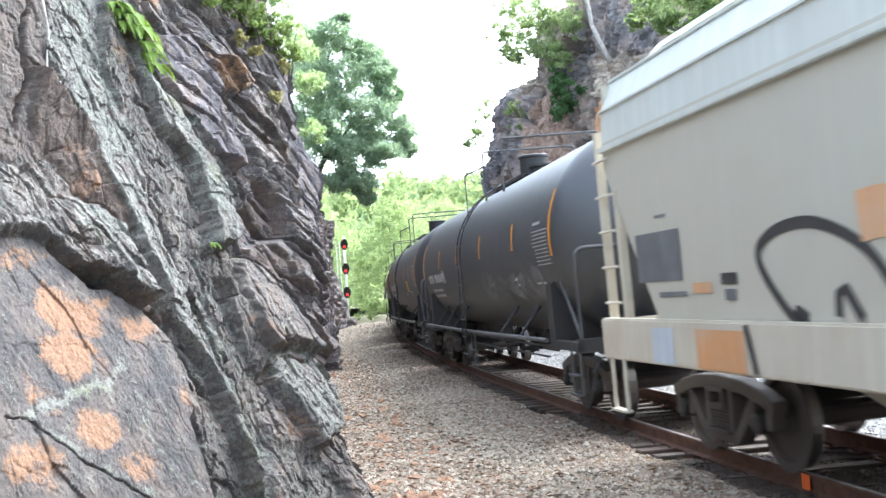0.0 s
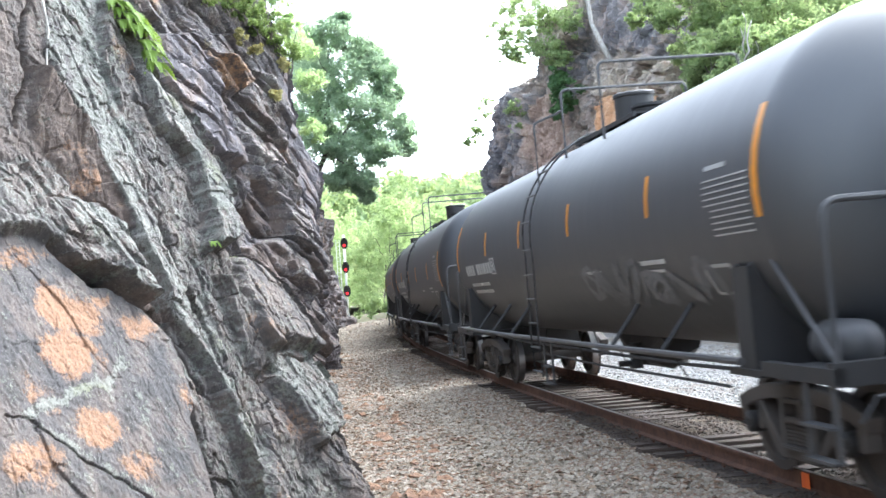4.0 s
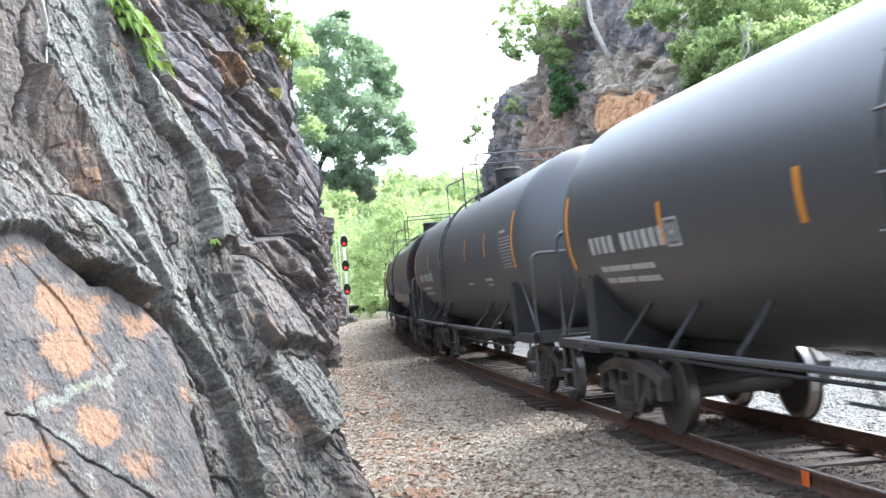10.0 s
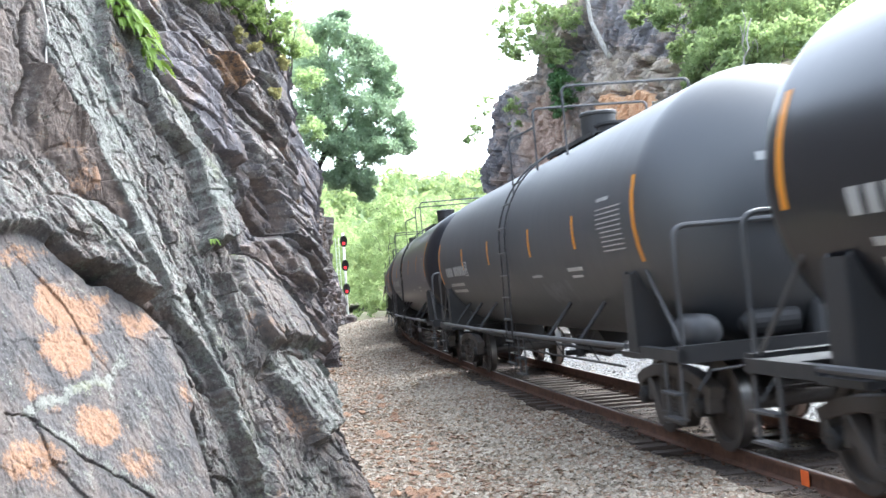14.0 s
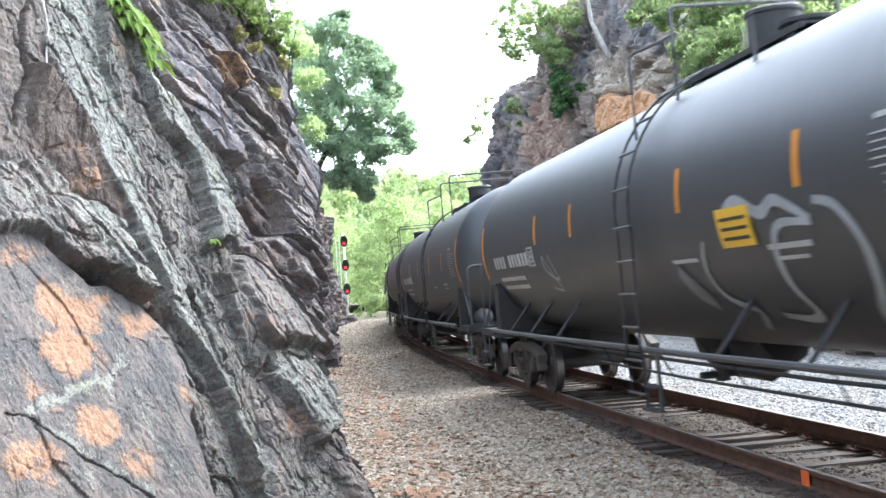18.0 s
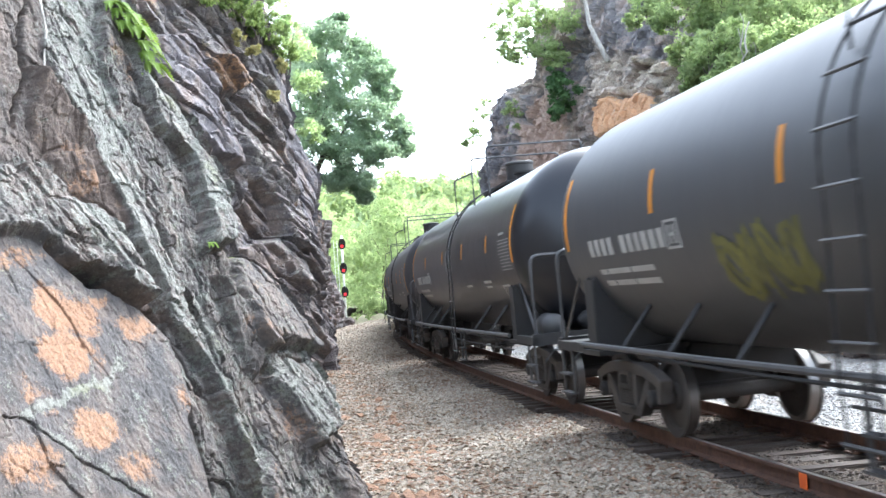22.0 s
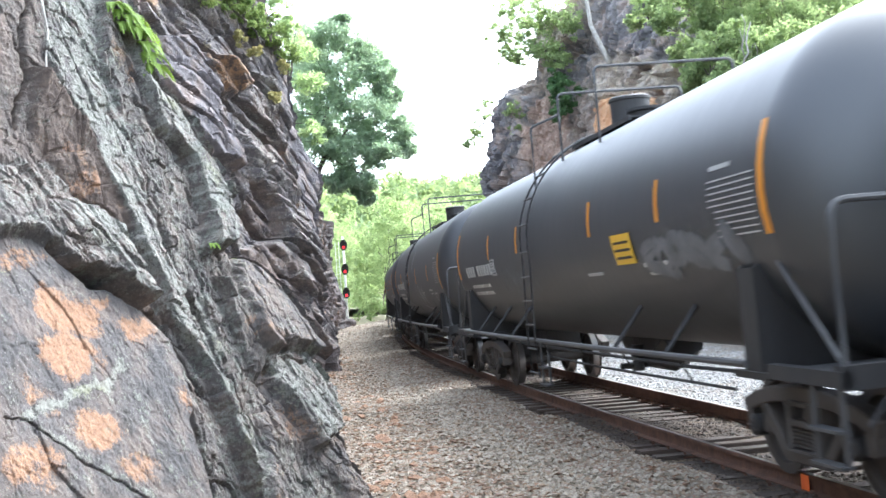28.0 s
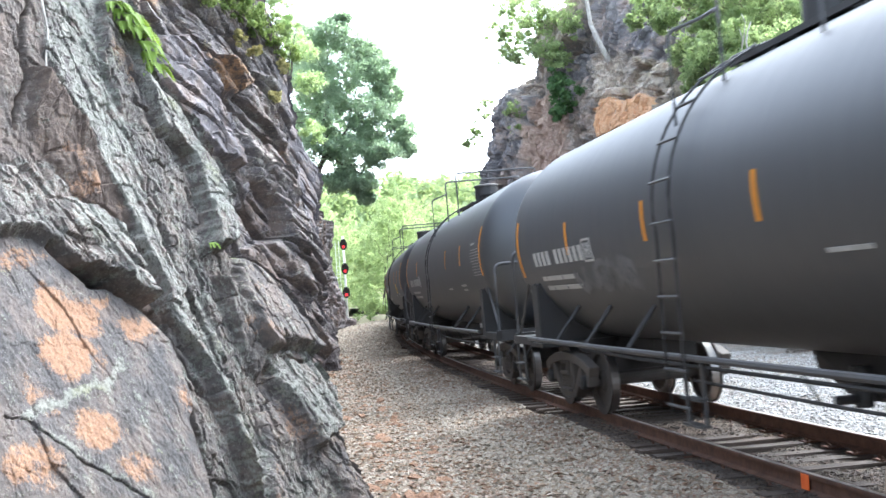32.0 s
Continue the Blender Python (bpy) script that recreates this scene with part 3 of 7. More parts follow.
        for k, (dx, dz) in enumerate(((0.5, 0.5), (1.5, 1.2), (5, 2.6), (14, 5.0), (40, 9))):
            e = pts[:, -1].copy()
            e[:, 0] += back * dx
            e[:, 2] += 0.5 * dz + 0.2 * fbm(e[:, 1], e[:, 1] * 0 + k, e[:, 1] * 0, 95, 2)
            ext.append(e[:, None])
        wide = lambda a: np.concatenate([a] + [a[:, -1:]] * 5, 1)
        pts = np.concatenate([pts] + ext, 1)
        n, m = pts.shape[:2]
        idx = np.arange(n * m).reshape(n, m)
        q = np.stack([idx[:-1, :-1], idx[1:, :-1], idx[1:, 1:], idx[:-1, 1:]], -1).reshape(-1, 4)
        me = fast_mesh(name, pts.reshape(-1, 3), q, material)
        me.materials.append(SOIL)
        slope = np.zeros((n - 1, m - 1), dtype=np.int32)
        slope[:, -4:] = 1
        me.polygons.foreach_set("material_index", slope.ravel())
        me.attributes.new("cover", "FLOAT_COLOR", "POINT").data.foreach_set("color", wide(self.cover).astype(np.float32).ravel())
        me.attributes.new("bedding", "FLOAT_VECTOR", "POINT").data.foreach_set("vector", np.stack([wide(self.bed), wide(self.run * 0.7), wide(self.d)], -1).astype(np.float32).ravel())
        return tagged(new(name, me), label, "rock", kind="structure")


def runs(*parts):
    """Even steps, denser where wanted: (from, to, count)."""
    return np.concatenate([np.linspace(a, b, c, endpoint=False) for a, b, c in parts] + [[parts[-1][1]]])


# BROWN and DARK also paint the shade below overhangs and in clefts
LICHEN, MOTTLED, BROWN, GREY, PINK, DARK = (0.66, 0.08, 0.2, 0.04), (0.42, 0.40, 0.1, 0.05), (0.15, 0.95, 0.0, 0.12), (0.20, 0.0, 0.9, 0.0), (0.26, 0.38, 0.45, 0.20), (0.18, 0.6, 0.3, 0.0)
BLUE, RUSTY, BLACKISH, REDDISH, TAN, ORANGE = (0.1, 0.0, 0.95, 0.0), (0.15, 0.7, 0.0, 0.5), (0.0, 0.0, 1.0, 0.0), (0.2, 0.95, 0.0, 0.1), (0.6, 0.25, 0.0, 0.25), (0.1, 0.0, 0.0, 0.95)
# the outcrop beside the path
outcrop = RockFace((-6.30, 0, 0), (0.451, 1, 0), 0.319, runs((1.5, 7.4, 40), (7.4, 13.5, 520), (13.5, 15.5, 30)), runs((-0.8, 5.4, 540), (5.4, 6.4, 30)), 0.04, (0.38, 0.4, 0.1, 0.0), -0.06, 1.0, -0.144)
outcrop.slab((10.36, 4.01, -0.1), (0.1, 0), 0.05, 0.6, DARK, ((10.23, 4.92), (11.14, 5.10), (10.76, 4.24), (10.46, 3.32), (10.07, 3.15), (9.50, 3.33)))  # dark column at the top
outcrop.slab((11.81, 2.53, 0.0), (-0.06, 0), 0.06, 1, MOTTLED, ((11.72, 5.23), (12.23, 5.14), (12.08, 4.42), (12.12, 3.78), (12.50, 3.49), (12.38, 3.07), (12.12, 2.50), (12.23, 2.18), (11.98, 1.72), (11.79, 1.27), (11.87, 0.70), (11.80, -0.18), (10.71, 0.03), (11.11, 1.42), (11.12, 2.32), (11.28, 3.47)))  # broad mottled face
# shaded underside, browned by its cover
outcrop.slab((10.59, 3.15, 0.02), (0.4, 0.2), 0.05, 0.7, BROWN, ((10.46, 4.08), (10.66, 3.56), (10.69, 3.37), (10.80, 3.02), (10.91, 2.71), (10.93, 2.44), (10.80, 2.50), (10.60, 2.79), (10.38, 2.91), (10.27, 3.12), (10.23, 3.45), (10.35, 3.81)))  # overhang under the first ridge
outcrop.slab((10.86, 2.43, 0.16), (-0.08, -0.1), 0.05, 0.7, LICHEN, ((11.29, 5.20), (12.21, 5.48), (11.47, 4.26), (11.35, 3.51), (11.15, 2.86), (11.01, 2.33), (10.98, 1.95), (10.89, 1.47), (10.86, 0.84), (10.67, -0.07), (10.19, 0.03), (10.35, 0.49), (10.40, 0.98), (10.52, 1.48), (10.62, 1.89), (10.74, 2.40), (10.76, 2.68), (10.73, 3.00), (10.70, 3.39), (10.75, 3.61), (10.68, 4.19)))  # first ridge
outcrop.slab((10.52, 0.79, 0.17), (-0.2, 0), 0.05, 0.8, MOTTLED, ((10.61, 1.72), (10.76, 1.47), (10.80, 1.06), (10.68, 0.12), (10.56, -0.06), (10.08, 0.01), (10.28, 0.75), (10.44, 1.23)))  # strip beside the boulder
outcrop.slab((12.22, 3.69, 0.12), (-0.08, -0.1), 0.05, 0.7, LICHEN, ((12.30, 5.41), (13.05, 5.64), (12.28, 4.27), (12.47, 3.81), (12.52, 3.42), (12.43, 2.93), (12.08, 2.39), (11.68, 2.33), (11.99, 2.93), (12.14, 3.36), (11.85, 3.66), (11.93, 4.34)))  # second ridge
# the cleft's shade is put into its cover
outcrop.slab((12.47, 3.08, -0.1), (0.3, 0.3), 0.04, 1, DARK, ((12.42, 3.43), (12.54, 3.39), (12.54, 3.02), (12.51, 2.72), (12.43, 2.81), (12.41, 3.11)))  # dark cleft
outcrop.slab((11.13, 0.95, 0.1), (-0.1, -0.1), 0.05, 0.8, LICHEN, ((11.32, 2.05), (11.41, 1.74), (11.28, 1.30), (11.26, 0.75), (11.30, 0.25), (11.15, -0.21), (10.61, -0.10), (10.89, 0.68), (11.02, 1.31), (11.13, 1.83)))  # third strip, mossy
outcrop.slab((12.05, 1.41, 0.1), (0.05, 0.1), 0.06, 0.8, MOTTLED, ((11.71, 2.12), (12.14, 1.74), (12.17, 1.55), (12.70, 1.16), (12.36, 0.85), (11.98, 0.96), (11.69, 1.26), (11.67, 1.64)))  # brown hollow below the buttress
outcrop.slab((12.46, 1.72, 0.17), (-0.1, -0.2), 0.08, 0.5, PINK, ((12.45, 2.50), (12.79, 2.37), (13.08, 2.08), (13.02, 1.61), (12.96, 1.30), (12.64, 1.14), (12.34, 1.30), (11.96, 1.38), (11.91, 1.56), (11.97, 1.70), (11.99, 2.00)))  # pink buttress
outcrop.slab((12.07, 0.40, 0.12), (-0.1, -0.25), 0.08, 0.8, PINK, ((11.92, 1.29), (12.10, 0.97), (12.43, 0.65), (13.05, 0.58), (12.72, 0.00), (12.59, -0.55), (10.64, -0.15), (11.19, 0.53)))  # foot
outcrop.slab((12.38, 0.96, 0.17), (-0.05, -0.3), 0.08, 0.8, LICHEN, ((12.24, 1.46), (12.71, 1.34), (12.96, 1.17), (12.92, 0.93), (12.45, 0.50), (11.92, 0.41), (11.94, 0.84), (11.89, 1.13)))  # mossy ledge
outcrop.slab((11.74, 0.08, 0.12), (0.0, -0.1), 0.15, 0.8, MOTTLED, ((11.38, 0.58), (11.90, 0.39), (12.22, 0.04), (12.20, -0.43), (11.00, -0.16)))  # dark base
# shade below the shelf, painted brown
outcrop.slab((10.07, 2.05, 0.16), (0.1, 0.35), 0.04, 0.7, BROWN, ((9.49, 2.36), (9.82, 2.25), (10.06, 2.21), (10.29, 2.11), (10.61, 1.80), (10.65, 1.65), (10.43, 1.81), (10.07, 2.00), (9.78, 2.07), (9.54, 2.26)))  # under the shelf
outcrop.slab((9.71, 2.38, 0.38), (-0.05, -0.3), 0.06, 1, MOTTLED, ((9.05, 3.08), (9.71, 3.03), (9.95, 2.97), (9.88, 2.72), (10.21, 2.72), (10.31, 2.51), (10.29, 2.23), (10.17, 1.74), (9.99, 1.65), (9.91, 2.00), (9.72, 2.10), (9.48, 2.13), (9.37, 2.25), (9.06, 2.31), (8.48, 2.36)))  # shelf boulder
outcrop.slab((10.00, 2.26, 0.42), (-0.12, -0.3), 0.05, 0.8, LICHEN, ((9.76, 2.69), (10.20, 2.72), (10.32, 2.51), (10.30, 2.23), (10.14, 1.75), (9.96, 1.70), (9.89, 2.01), (9.81, 2.31), (9.66, 2.48)))  # block on the shelf
outcrop.slab((9.52, 1.50, 0.36), (-0.04, -0.12), 0.09, 0.24, GREY, ((8.63, 2.39), (9.26, 2.36), (9.42, 2.27), (9.60, 2.03), (9.90, 1.96), (10.17, 1.75), (10.33, 1.47), (10.24, 1.17), (10.03, 0.74), (9.73, 0.01), (7.46, 0.50)))  # stained boulder
outcrop.stain(9.13, 1.79, 0.22, 0.21, 1)
outcrop.stain(9.35, 1.71, 0.24, 0.17, 1)
outcrop.stain(9.06, 1.45, 0.35, 0.19, 1)
outcrop.stain(8.53, 1.19, 0.13, 0.16, 0.6)
outcrop.stain(8.90, 0.88, 0.30, 0.18, 1)
outcrop.stain(9.14, 0.57, 0.26, 0.12, 0.6)
outcrop.stain(8.15, 0.74, 0.30, 0.19, 0.7)
outcrop.stain(9.97, 1.61, 0.29, 0.13, 0.7)
outcrop.stain(8.93, 2.19, 0.44, 0.10, 0.5)
outcrop.stain(9.65, 1.85, 0.20, 0.06, 0.6)
outcrop.stain(10.06, 1.02, 0.11, 0.18, 0.5)
outcrop.stain(10.49, 2.99, 0.17, 0.24, 0.45)
outcrop.stain(10.47, 3.32, 0.12, 0.19, 0.4)
outcrop.stain(11.91, 1.59, 0.24, 0.16, 0.35)
outcrop.stain(11.87, 0.61, 0.19, 0.24, 0.35)
outcrop.stain(11.77, 4.34, 0.14, 0.33, 0.35)
outcrop.crack(((8.16, 1.10), (8.36, 1.02), (8.43, 0.85), (8.55, 0.69), (8.75, 0.56), (8.92, 0.45), (9.17, 0.27)), 0.007, 0.04)
outcrop.crack(((10.92, 4.98), (10.53, 4.37), (10.43, 4.09), (10.08, 3.59)), 0.02, 0.12)
outcrop.crack(((11.07, 2.41), (11.07, 2.04), (11.07, 1.78)), 0.05, 0.2)
outcrop.crack(((10.53, 1.79), (10.58, 1.47), (10.68, 1.05)), 0.025, 0.12)
outcrop.crack(((9.40, 2.28), (9.60, 2.04), (9.88, 1.96), (10.17, 1.75)), 0.03, 0.14)
outcrop.crack(((12.04, 1.72), (12.10, 1.41), (12.60, 1.22)), 0.02, 0.06)
outcrop.vein(((8.37, 1.04), (8.57, 1.17), (8.94, 1.19), (9.28, 1.17), (9.54, 1.34)), 0.05, 0.9)
outcrop.vein(((8.42, 0.93), (8.57, 0.73), (8.80, 0.55), (9.11, 0.36)), 0.07, 0.7)
outcrop.vein(((9.51, 1.08), (9.46, 0.73), (9.47, 0.42)), 0.07, 0.6)
outcrop.vein(((9.27, 1.41), (9.18, 1.16)), 0.03, 0.6)
outcrop.relief(0.036, 0.022, 0.011, 1.1)
outcrop.turn_back((-0.62, -0.01, 0.51, 0.90, 1.13, 1.32, 1.61, 2.04, 2.32, 2.45, 2.91, 3.40, 3.76, 4.20, 4.95, 5.52), (12.85, 12.76, 12.73, 12.94, 12.84, 13.07, 13.00, 12.88, 12.55, 12.28, 12.49, 12.47, 12.37, 12.11, 12.33, 12.67), 1, 1.9)
outcrop.d += 0.55 * np.clip(7.3 - outcrop.s, 0, 9)
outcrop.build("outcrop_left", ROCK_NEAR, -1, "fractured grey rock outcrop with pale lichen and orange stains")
# the bedded wall behind it
wall = RockFace((-5.5, 22, 0), (2.6, 9, 0), 0.12, runs((-6, 0, 40), (0, 11.6, 420), (11.6, 14, 30)), runs((-0.6, 10.4, 420)), 0.10, (0.32, 0.3, 0.35, 0.06), 1.02, 2.2)
wall.slab((9.9, 5.7, -0.35), (0, 0), 0.15, 0.5, BLUE, ((9.10, 10.02), (9.38, 9.58), (10.38, 8.93), (10.42, 6.73), (11.63, 5.74), (10.67, 4.05), (11.01, 2.87), (10.87, 0.69), (9.58, 0.76), (9.30, 3.99), (8.89, 5.42), (8.91, 7.03), (8.87, 8.33)))  # smooth blue-grey face
wall.slab((6.9, 4.9, 0.1), (0, -0.05), 0.2, 1.1, MOTTLED, ((6.45, 8.13), (7.71, 8.05), (7.95, 6.98), (7.77, 5.23), (7.96, 3.84), (7.77, 0.76), (5.46, 0.90), (6.06, 3.32), (6.02, 5.23), (5.75, 6.67)))  # rib before it
wall.slab((4.8, 7.7, 0.2), (0, 0.08), 0.2, 0.8, RUSTY, ((3.00, 7.91), (4.24, 8.09), (5.45, 7.98), (6.43, 7.73), (5.78, 7.34), (4.55, 7.35), (3.83, 7.42)))  # brown overhang at the top
wall.slab((3.5, 6.7, 0.15), (0, -0.1), 0.12, 0.7, BLUE, ((2.28, 7.98), (3.73, 8.30), (4.23, 7.41), (4.90, 6.22), (4.77, 5.21), (3.62, 5.50), (2.64, 6.19), (1.79, 6.97)))  # bedded slab
# sunken hollow and hole: their shade is also painted through the dark cover
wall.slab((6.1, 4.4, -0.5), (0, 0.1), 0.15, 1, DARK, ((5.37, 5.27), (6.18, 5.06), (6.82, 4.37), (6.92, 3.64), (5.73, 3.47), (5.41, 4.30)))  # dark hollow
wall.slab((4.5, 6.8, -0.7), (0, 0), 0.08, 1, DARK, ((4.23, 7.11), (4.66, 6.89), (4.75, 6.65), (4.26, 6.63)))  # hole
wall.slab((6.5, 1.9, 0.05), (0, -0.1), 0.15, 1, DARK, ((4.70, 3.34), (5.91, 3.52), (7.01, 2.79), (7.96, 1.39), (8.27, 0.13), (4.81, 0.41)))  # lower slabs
wall.vein(((7.3, 8.0), (8.0, 7.3), (8.0, 5.6), (8.0, 4.8), (8.4, 3.2)), 0.12, 0.9)
wall.stain(8.0, 5.2, 0.35, 1.6, 0.45)
wall.stain(5.2, 7.7, 0.7, 0.35, 0.5)
wall.stain(2.6, 9.2, 0.5, 0.5, 0.6)
wall.relief(0.085, 0.045, 0.016, 0.3)
wall.turn_back((0, 0.7, 2.3, 3.3, 4.0, 5.4, 5.8, 6.9, 8.8, 9.5, 10.4, 11.5), (8.4, 8.6, 9.4, 10.1, 10.2, 11.1, 11.0, 9.8, 10.0, 9.1, 8.9, 9.1), 1, 1.6)
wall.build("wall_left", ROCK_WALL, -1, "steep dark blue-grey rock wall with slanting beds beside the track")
# the crag across the track
crag = RockFace((2.0, 62, 0), (0.484, -0.875, 0), 0.12, runs((-3, 0, 20), (0, 20, 420), (20, 30, 40)), runs((0, 1, 340)), 0.3, (0.35, 0.35, 0.35, 0.12), 0.5, 2.6)
crag.z = -0.5 + crag.z * (np.interp(crag.s, (0, 9.5, 12.5, 16.6, 18.7, 30), (17.5, 17.5, 16.0, 12.6, 10.9, 8.5)) + 0.5)
crag.zj = crag.z + 0.3 * fbm(crag.s * 0.5, crag.z * 0.5, crag.zero, 511, 4, 0.6)
crag.bed, crag.run = 0.97 * crag.s - 0.25 * crag.z + 0.5 * fbm(crag.s * 0.24, crag.z * 0.14, crag.zero, 541, 2), 0.97 * crag.z + 0.25 * crag.s
crag.slab((2.7, 9.8, 0.6), (0, -0.1), 0.3, 1, BLUE, ((1.0, 7.0), (0.2, 10.1), (1.5, 13.1), (3.9, 12.4), (4.9, 10.0), (4.5, 6.6)))  # blue-grey pillar
crag.slab((6.0, 9.7, 0.2), (-0.1, -0.1), 0.3, 0.8, REDDISH, ((3.9, 12.2), (6.0, 12.3), (7.2, 11.3), (8.0, 7.8), (6.2, 6.9), (4.9, 7.9)))  # reddish face
crag.slab((7.3, 13.1, -0.9), (0, 0.1), 0.3, 1, BLACKISH, ((6.7, 15.8), (9.3, 15.5), (9.7, 13.3), (7.9, 12.1), (6.8, 10.7), (5.8, 11.3), (5.2, 13.2)))  # dark cleft
crag.slab((14.3, 13.4, -0.4), (0, -0.1), 0.4, 1, BLUE, ((9.0, 17.3), (19.0, 14.4), (19.5, 10.3), (13.7, 12.2), (10.4, 13.0)))  # upper wall behind the cleft
crag.slab((14.8, 10.5, 0.5), (0, -0.4), 0.3, 1.3, TAN, ((9.5, 13.1), (13.8, 12.2), (18.6, 10.8), (21.2, 7.9), (16.8, 8.7), (12.8, 10.3), (10.5, 10.5)))  # tan jumble
crag.slab((12.1, 9.5, 1.1), (0, -0.15), 0.2, 0.4, ORANGE, ((11.0, 10.0), (12.0, 10.3), (13.2, 9.9), (13.6, 8.9), (12.0, 8.6), (11.1, 9.1)))  # orange block
crag.slab((14.8, 9.0, 1.3), (0.1, -0.2), 0.2, 0.4, ORANGE, ((13.1, 9.8), (14.4, 10.0), (16.2, 9.3), (16.7, 8.3), (14.9, 8.0), (13.6, 8.6)))  # orange block
crag.slab((5.3, 15.7, 0.1), (0.1, -0.2), 0.3, 0.8, TAN, ((2.3, 17.9), (6.3, 16.7), (8.1, 14.4), (5.8, 14.2), (4.0, 15.5)))  # orange shoulder
crag.relief(0.16, 0.09, 0.035, 0.9)
crag.turn_back((4.7, 7.5, 10.2, 13.0, 14.0, 15.8, 17.2, 18.0), (0.1, 0.4, 0.4, 1.9, 4.4, 4.9, 6.4, 7.6), -1, 1.6)
crag.build("crag_right", ROCK_CRAG, 1, "broken crag of blue-grey, tan and orange rock")


def cliff_top_left(y):
    return np.interp(y, (-60, 0, 6, 12, 18, 28, 45, 60, 80, 94), (3, 3.6, 5.0, 6.6, 8.6, 11, 14, 18.5, 15, 9))


def sheet(name, ys, vs, fx, ftop, material, back, flip, bend=None, smooth=False):
    """A rock face over y and height, bent back into a wooded slope at its top."""
    yy, vv = np.meshgrid(ys, vs, indexing="ij")
    tops = ftop(yy)
    zz = GROUND - 0.3 + (tops - GROUND + 0.3) * vv
    xx = fx(yy, zz)
    jit = 0.04 * fbm(yy * 3, zz * 3, yy * 0, 91, 2)
    if bend:
        xx, ny, zz = bend(xx, yy, zz)
    else:
        ny = yy
    verts = np.stack([xx, ny + jit, zz], -1)
    ext = []
    for k, (dx, dz) in enumerate(((0.8, 0.5), (2.5, 1.1), (6, 2.2), (14, 4.5), (40, 9))):
        e = verts[:, -1].copy()
        e[:, 0] += back * dx
        e[:, 2] += dz * 0.55 + 0.3 * fbm(e[:, 1] * 0.6, e[:, 1] * 0 + k, e[:, 1] * 0, 95, 2)
        ext.append(e[:, None])
    verts = np.concatenate([verts] + ext, 1)
    n, m = verts.shape[:2]
    idx = np.arange(n * m).reshape(n, m)
    q = np.stack([idx[:-1, :-1], idx[1:, :-1], idx[1:, 1:], idx[:-1, 1:]], -1).reshape(-1, 4)
    if flip:
        q = q[:, ::-1]
    me = fast_mesh(name, verts.reshape(-1, 3), q, material, smooth)
    me.materials.append(SOIL)
    slope = np.zeros((n - 1, m - 1), dtype=np.int32)
    slope[:, -5:] = 1
    me.polygons.foreach_set("material_index", slope.ravel())
    return tagged(new(name, me), kind="structure")


def rows_of(*parts):
    """Heights from 0 to 1, denser where wanted: (from, to, count)."""
    return np.concatenate([np.linspace(a, b, c, endpoint=False) for a, b, c in parts] + [[1.0]])


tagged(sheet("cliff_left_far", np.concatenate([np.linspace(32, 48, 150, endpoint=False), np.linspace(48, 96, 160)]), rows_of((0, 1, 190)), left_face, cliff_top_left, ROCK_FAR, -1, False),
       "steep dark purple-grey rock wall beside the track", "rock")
# added out of view behind the camera, to close the cutting and block light
tagged(sheet("cliff_left_behind", np.linspace(-60, 4.0, 90), rows_of((0, 1, 50)), left_face, cliff_top_left, ROCK_FAR, -1, False),
       "dark rock wall added out of view behind the camera", "rock")


def right_face(y, z):
    top = np.clip(z, 0, 40)
    x = track_x(y) + np.interp(y, (20, 50, 72, 92), (9.6, 9.4, 8.6, 7.8)) + np.interp(y, (50, 80), (0.16, 0.05)) * top + 0.7 * fbm(y * 0.16, z * 0.14, y * 0, 121, 3)
    # buttresses whose broken ends look back along the track
    warp = fbm(y * 0.3, z * 0.12, y * 0, 133, 2)
    for slant, f, amp, w in ((0.35, 0.24, 1.5, 0.55), (-0.25, 0.62, 0.55, 0.8), (0.6, 1.5, 0.2, 1.0)):
        saw = (y - slant * z) * f + w * warp * 1.4
        saw = saw - np.floor(saw)
        x = x - amp * (1 - saw) * step01(saw / 0.30)
    ly = y - 0.3 * z
    b1, g1 = blocks(ly * 0.3 + 0.3 * warp, z * 0.20, 131, 0.7)
    b2, g2 = blocks(ly * 0.7 + 0.4 * warp, z * 0.36, 137, 0.7)
    x = x + 0.6 - 0.50 * b1 - 0.15 * b2 + 0.30 * np.exp(-g1 * 12) + 0.08 * np.exp(-g2 * 14)
    x = x - 0.12 * fbm(y * 1.2, z * 0.6, y * 0, 145, 3)
    x = x + 1.3 * step01((z - 10.3) / 0.8) * step01((58 - y) / 8) - 0.5 * step01((6 - z) / 4)
    return x + np.clip(y - 92, 0, 20) * 0.9 + 4.5 * step01((y - 34) / 8)


def crumple(x, y, z):
    """Breaks the buttresses' ends into lumps of their own."""
    fade = step01((y - 25) / 10)
    return x, y + fade * (0.45 * fbm(x * 0.7, z * 0.5, y * 0, 171, 2) + 0.12 * fbm(x * 2.0, z * 1.2, y * 0, 172, 2)), z + fade * 0.12 * fbm(x * 1.3, y * 0.4, y * 0, 173, 2)


def cliff_top_right(y):
    base = np.interp(y, (-60, 10, 24, 34, 40, 46, 54, 66, 84, 96), (6, 5, 6, 7.2, 8.8, 11.2, 17.0, 19.5, 17.5, 14))
    return base + 0.8 * vnoise(y * 0.8, y * 0, y * 0, 151)


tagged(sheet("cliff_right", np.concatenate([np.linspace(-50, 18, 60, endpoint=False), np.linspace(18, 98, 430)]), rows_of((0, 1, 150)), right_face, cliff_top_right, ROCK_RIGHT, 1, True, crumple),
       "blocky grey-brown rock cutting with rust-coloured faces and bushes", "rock")

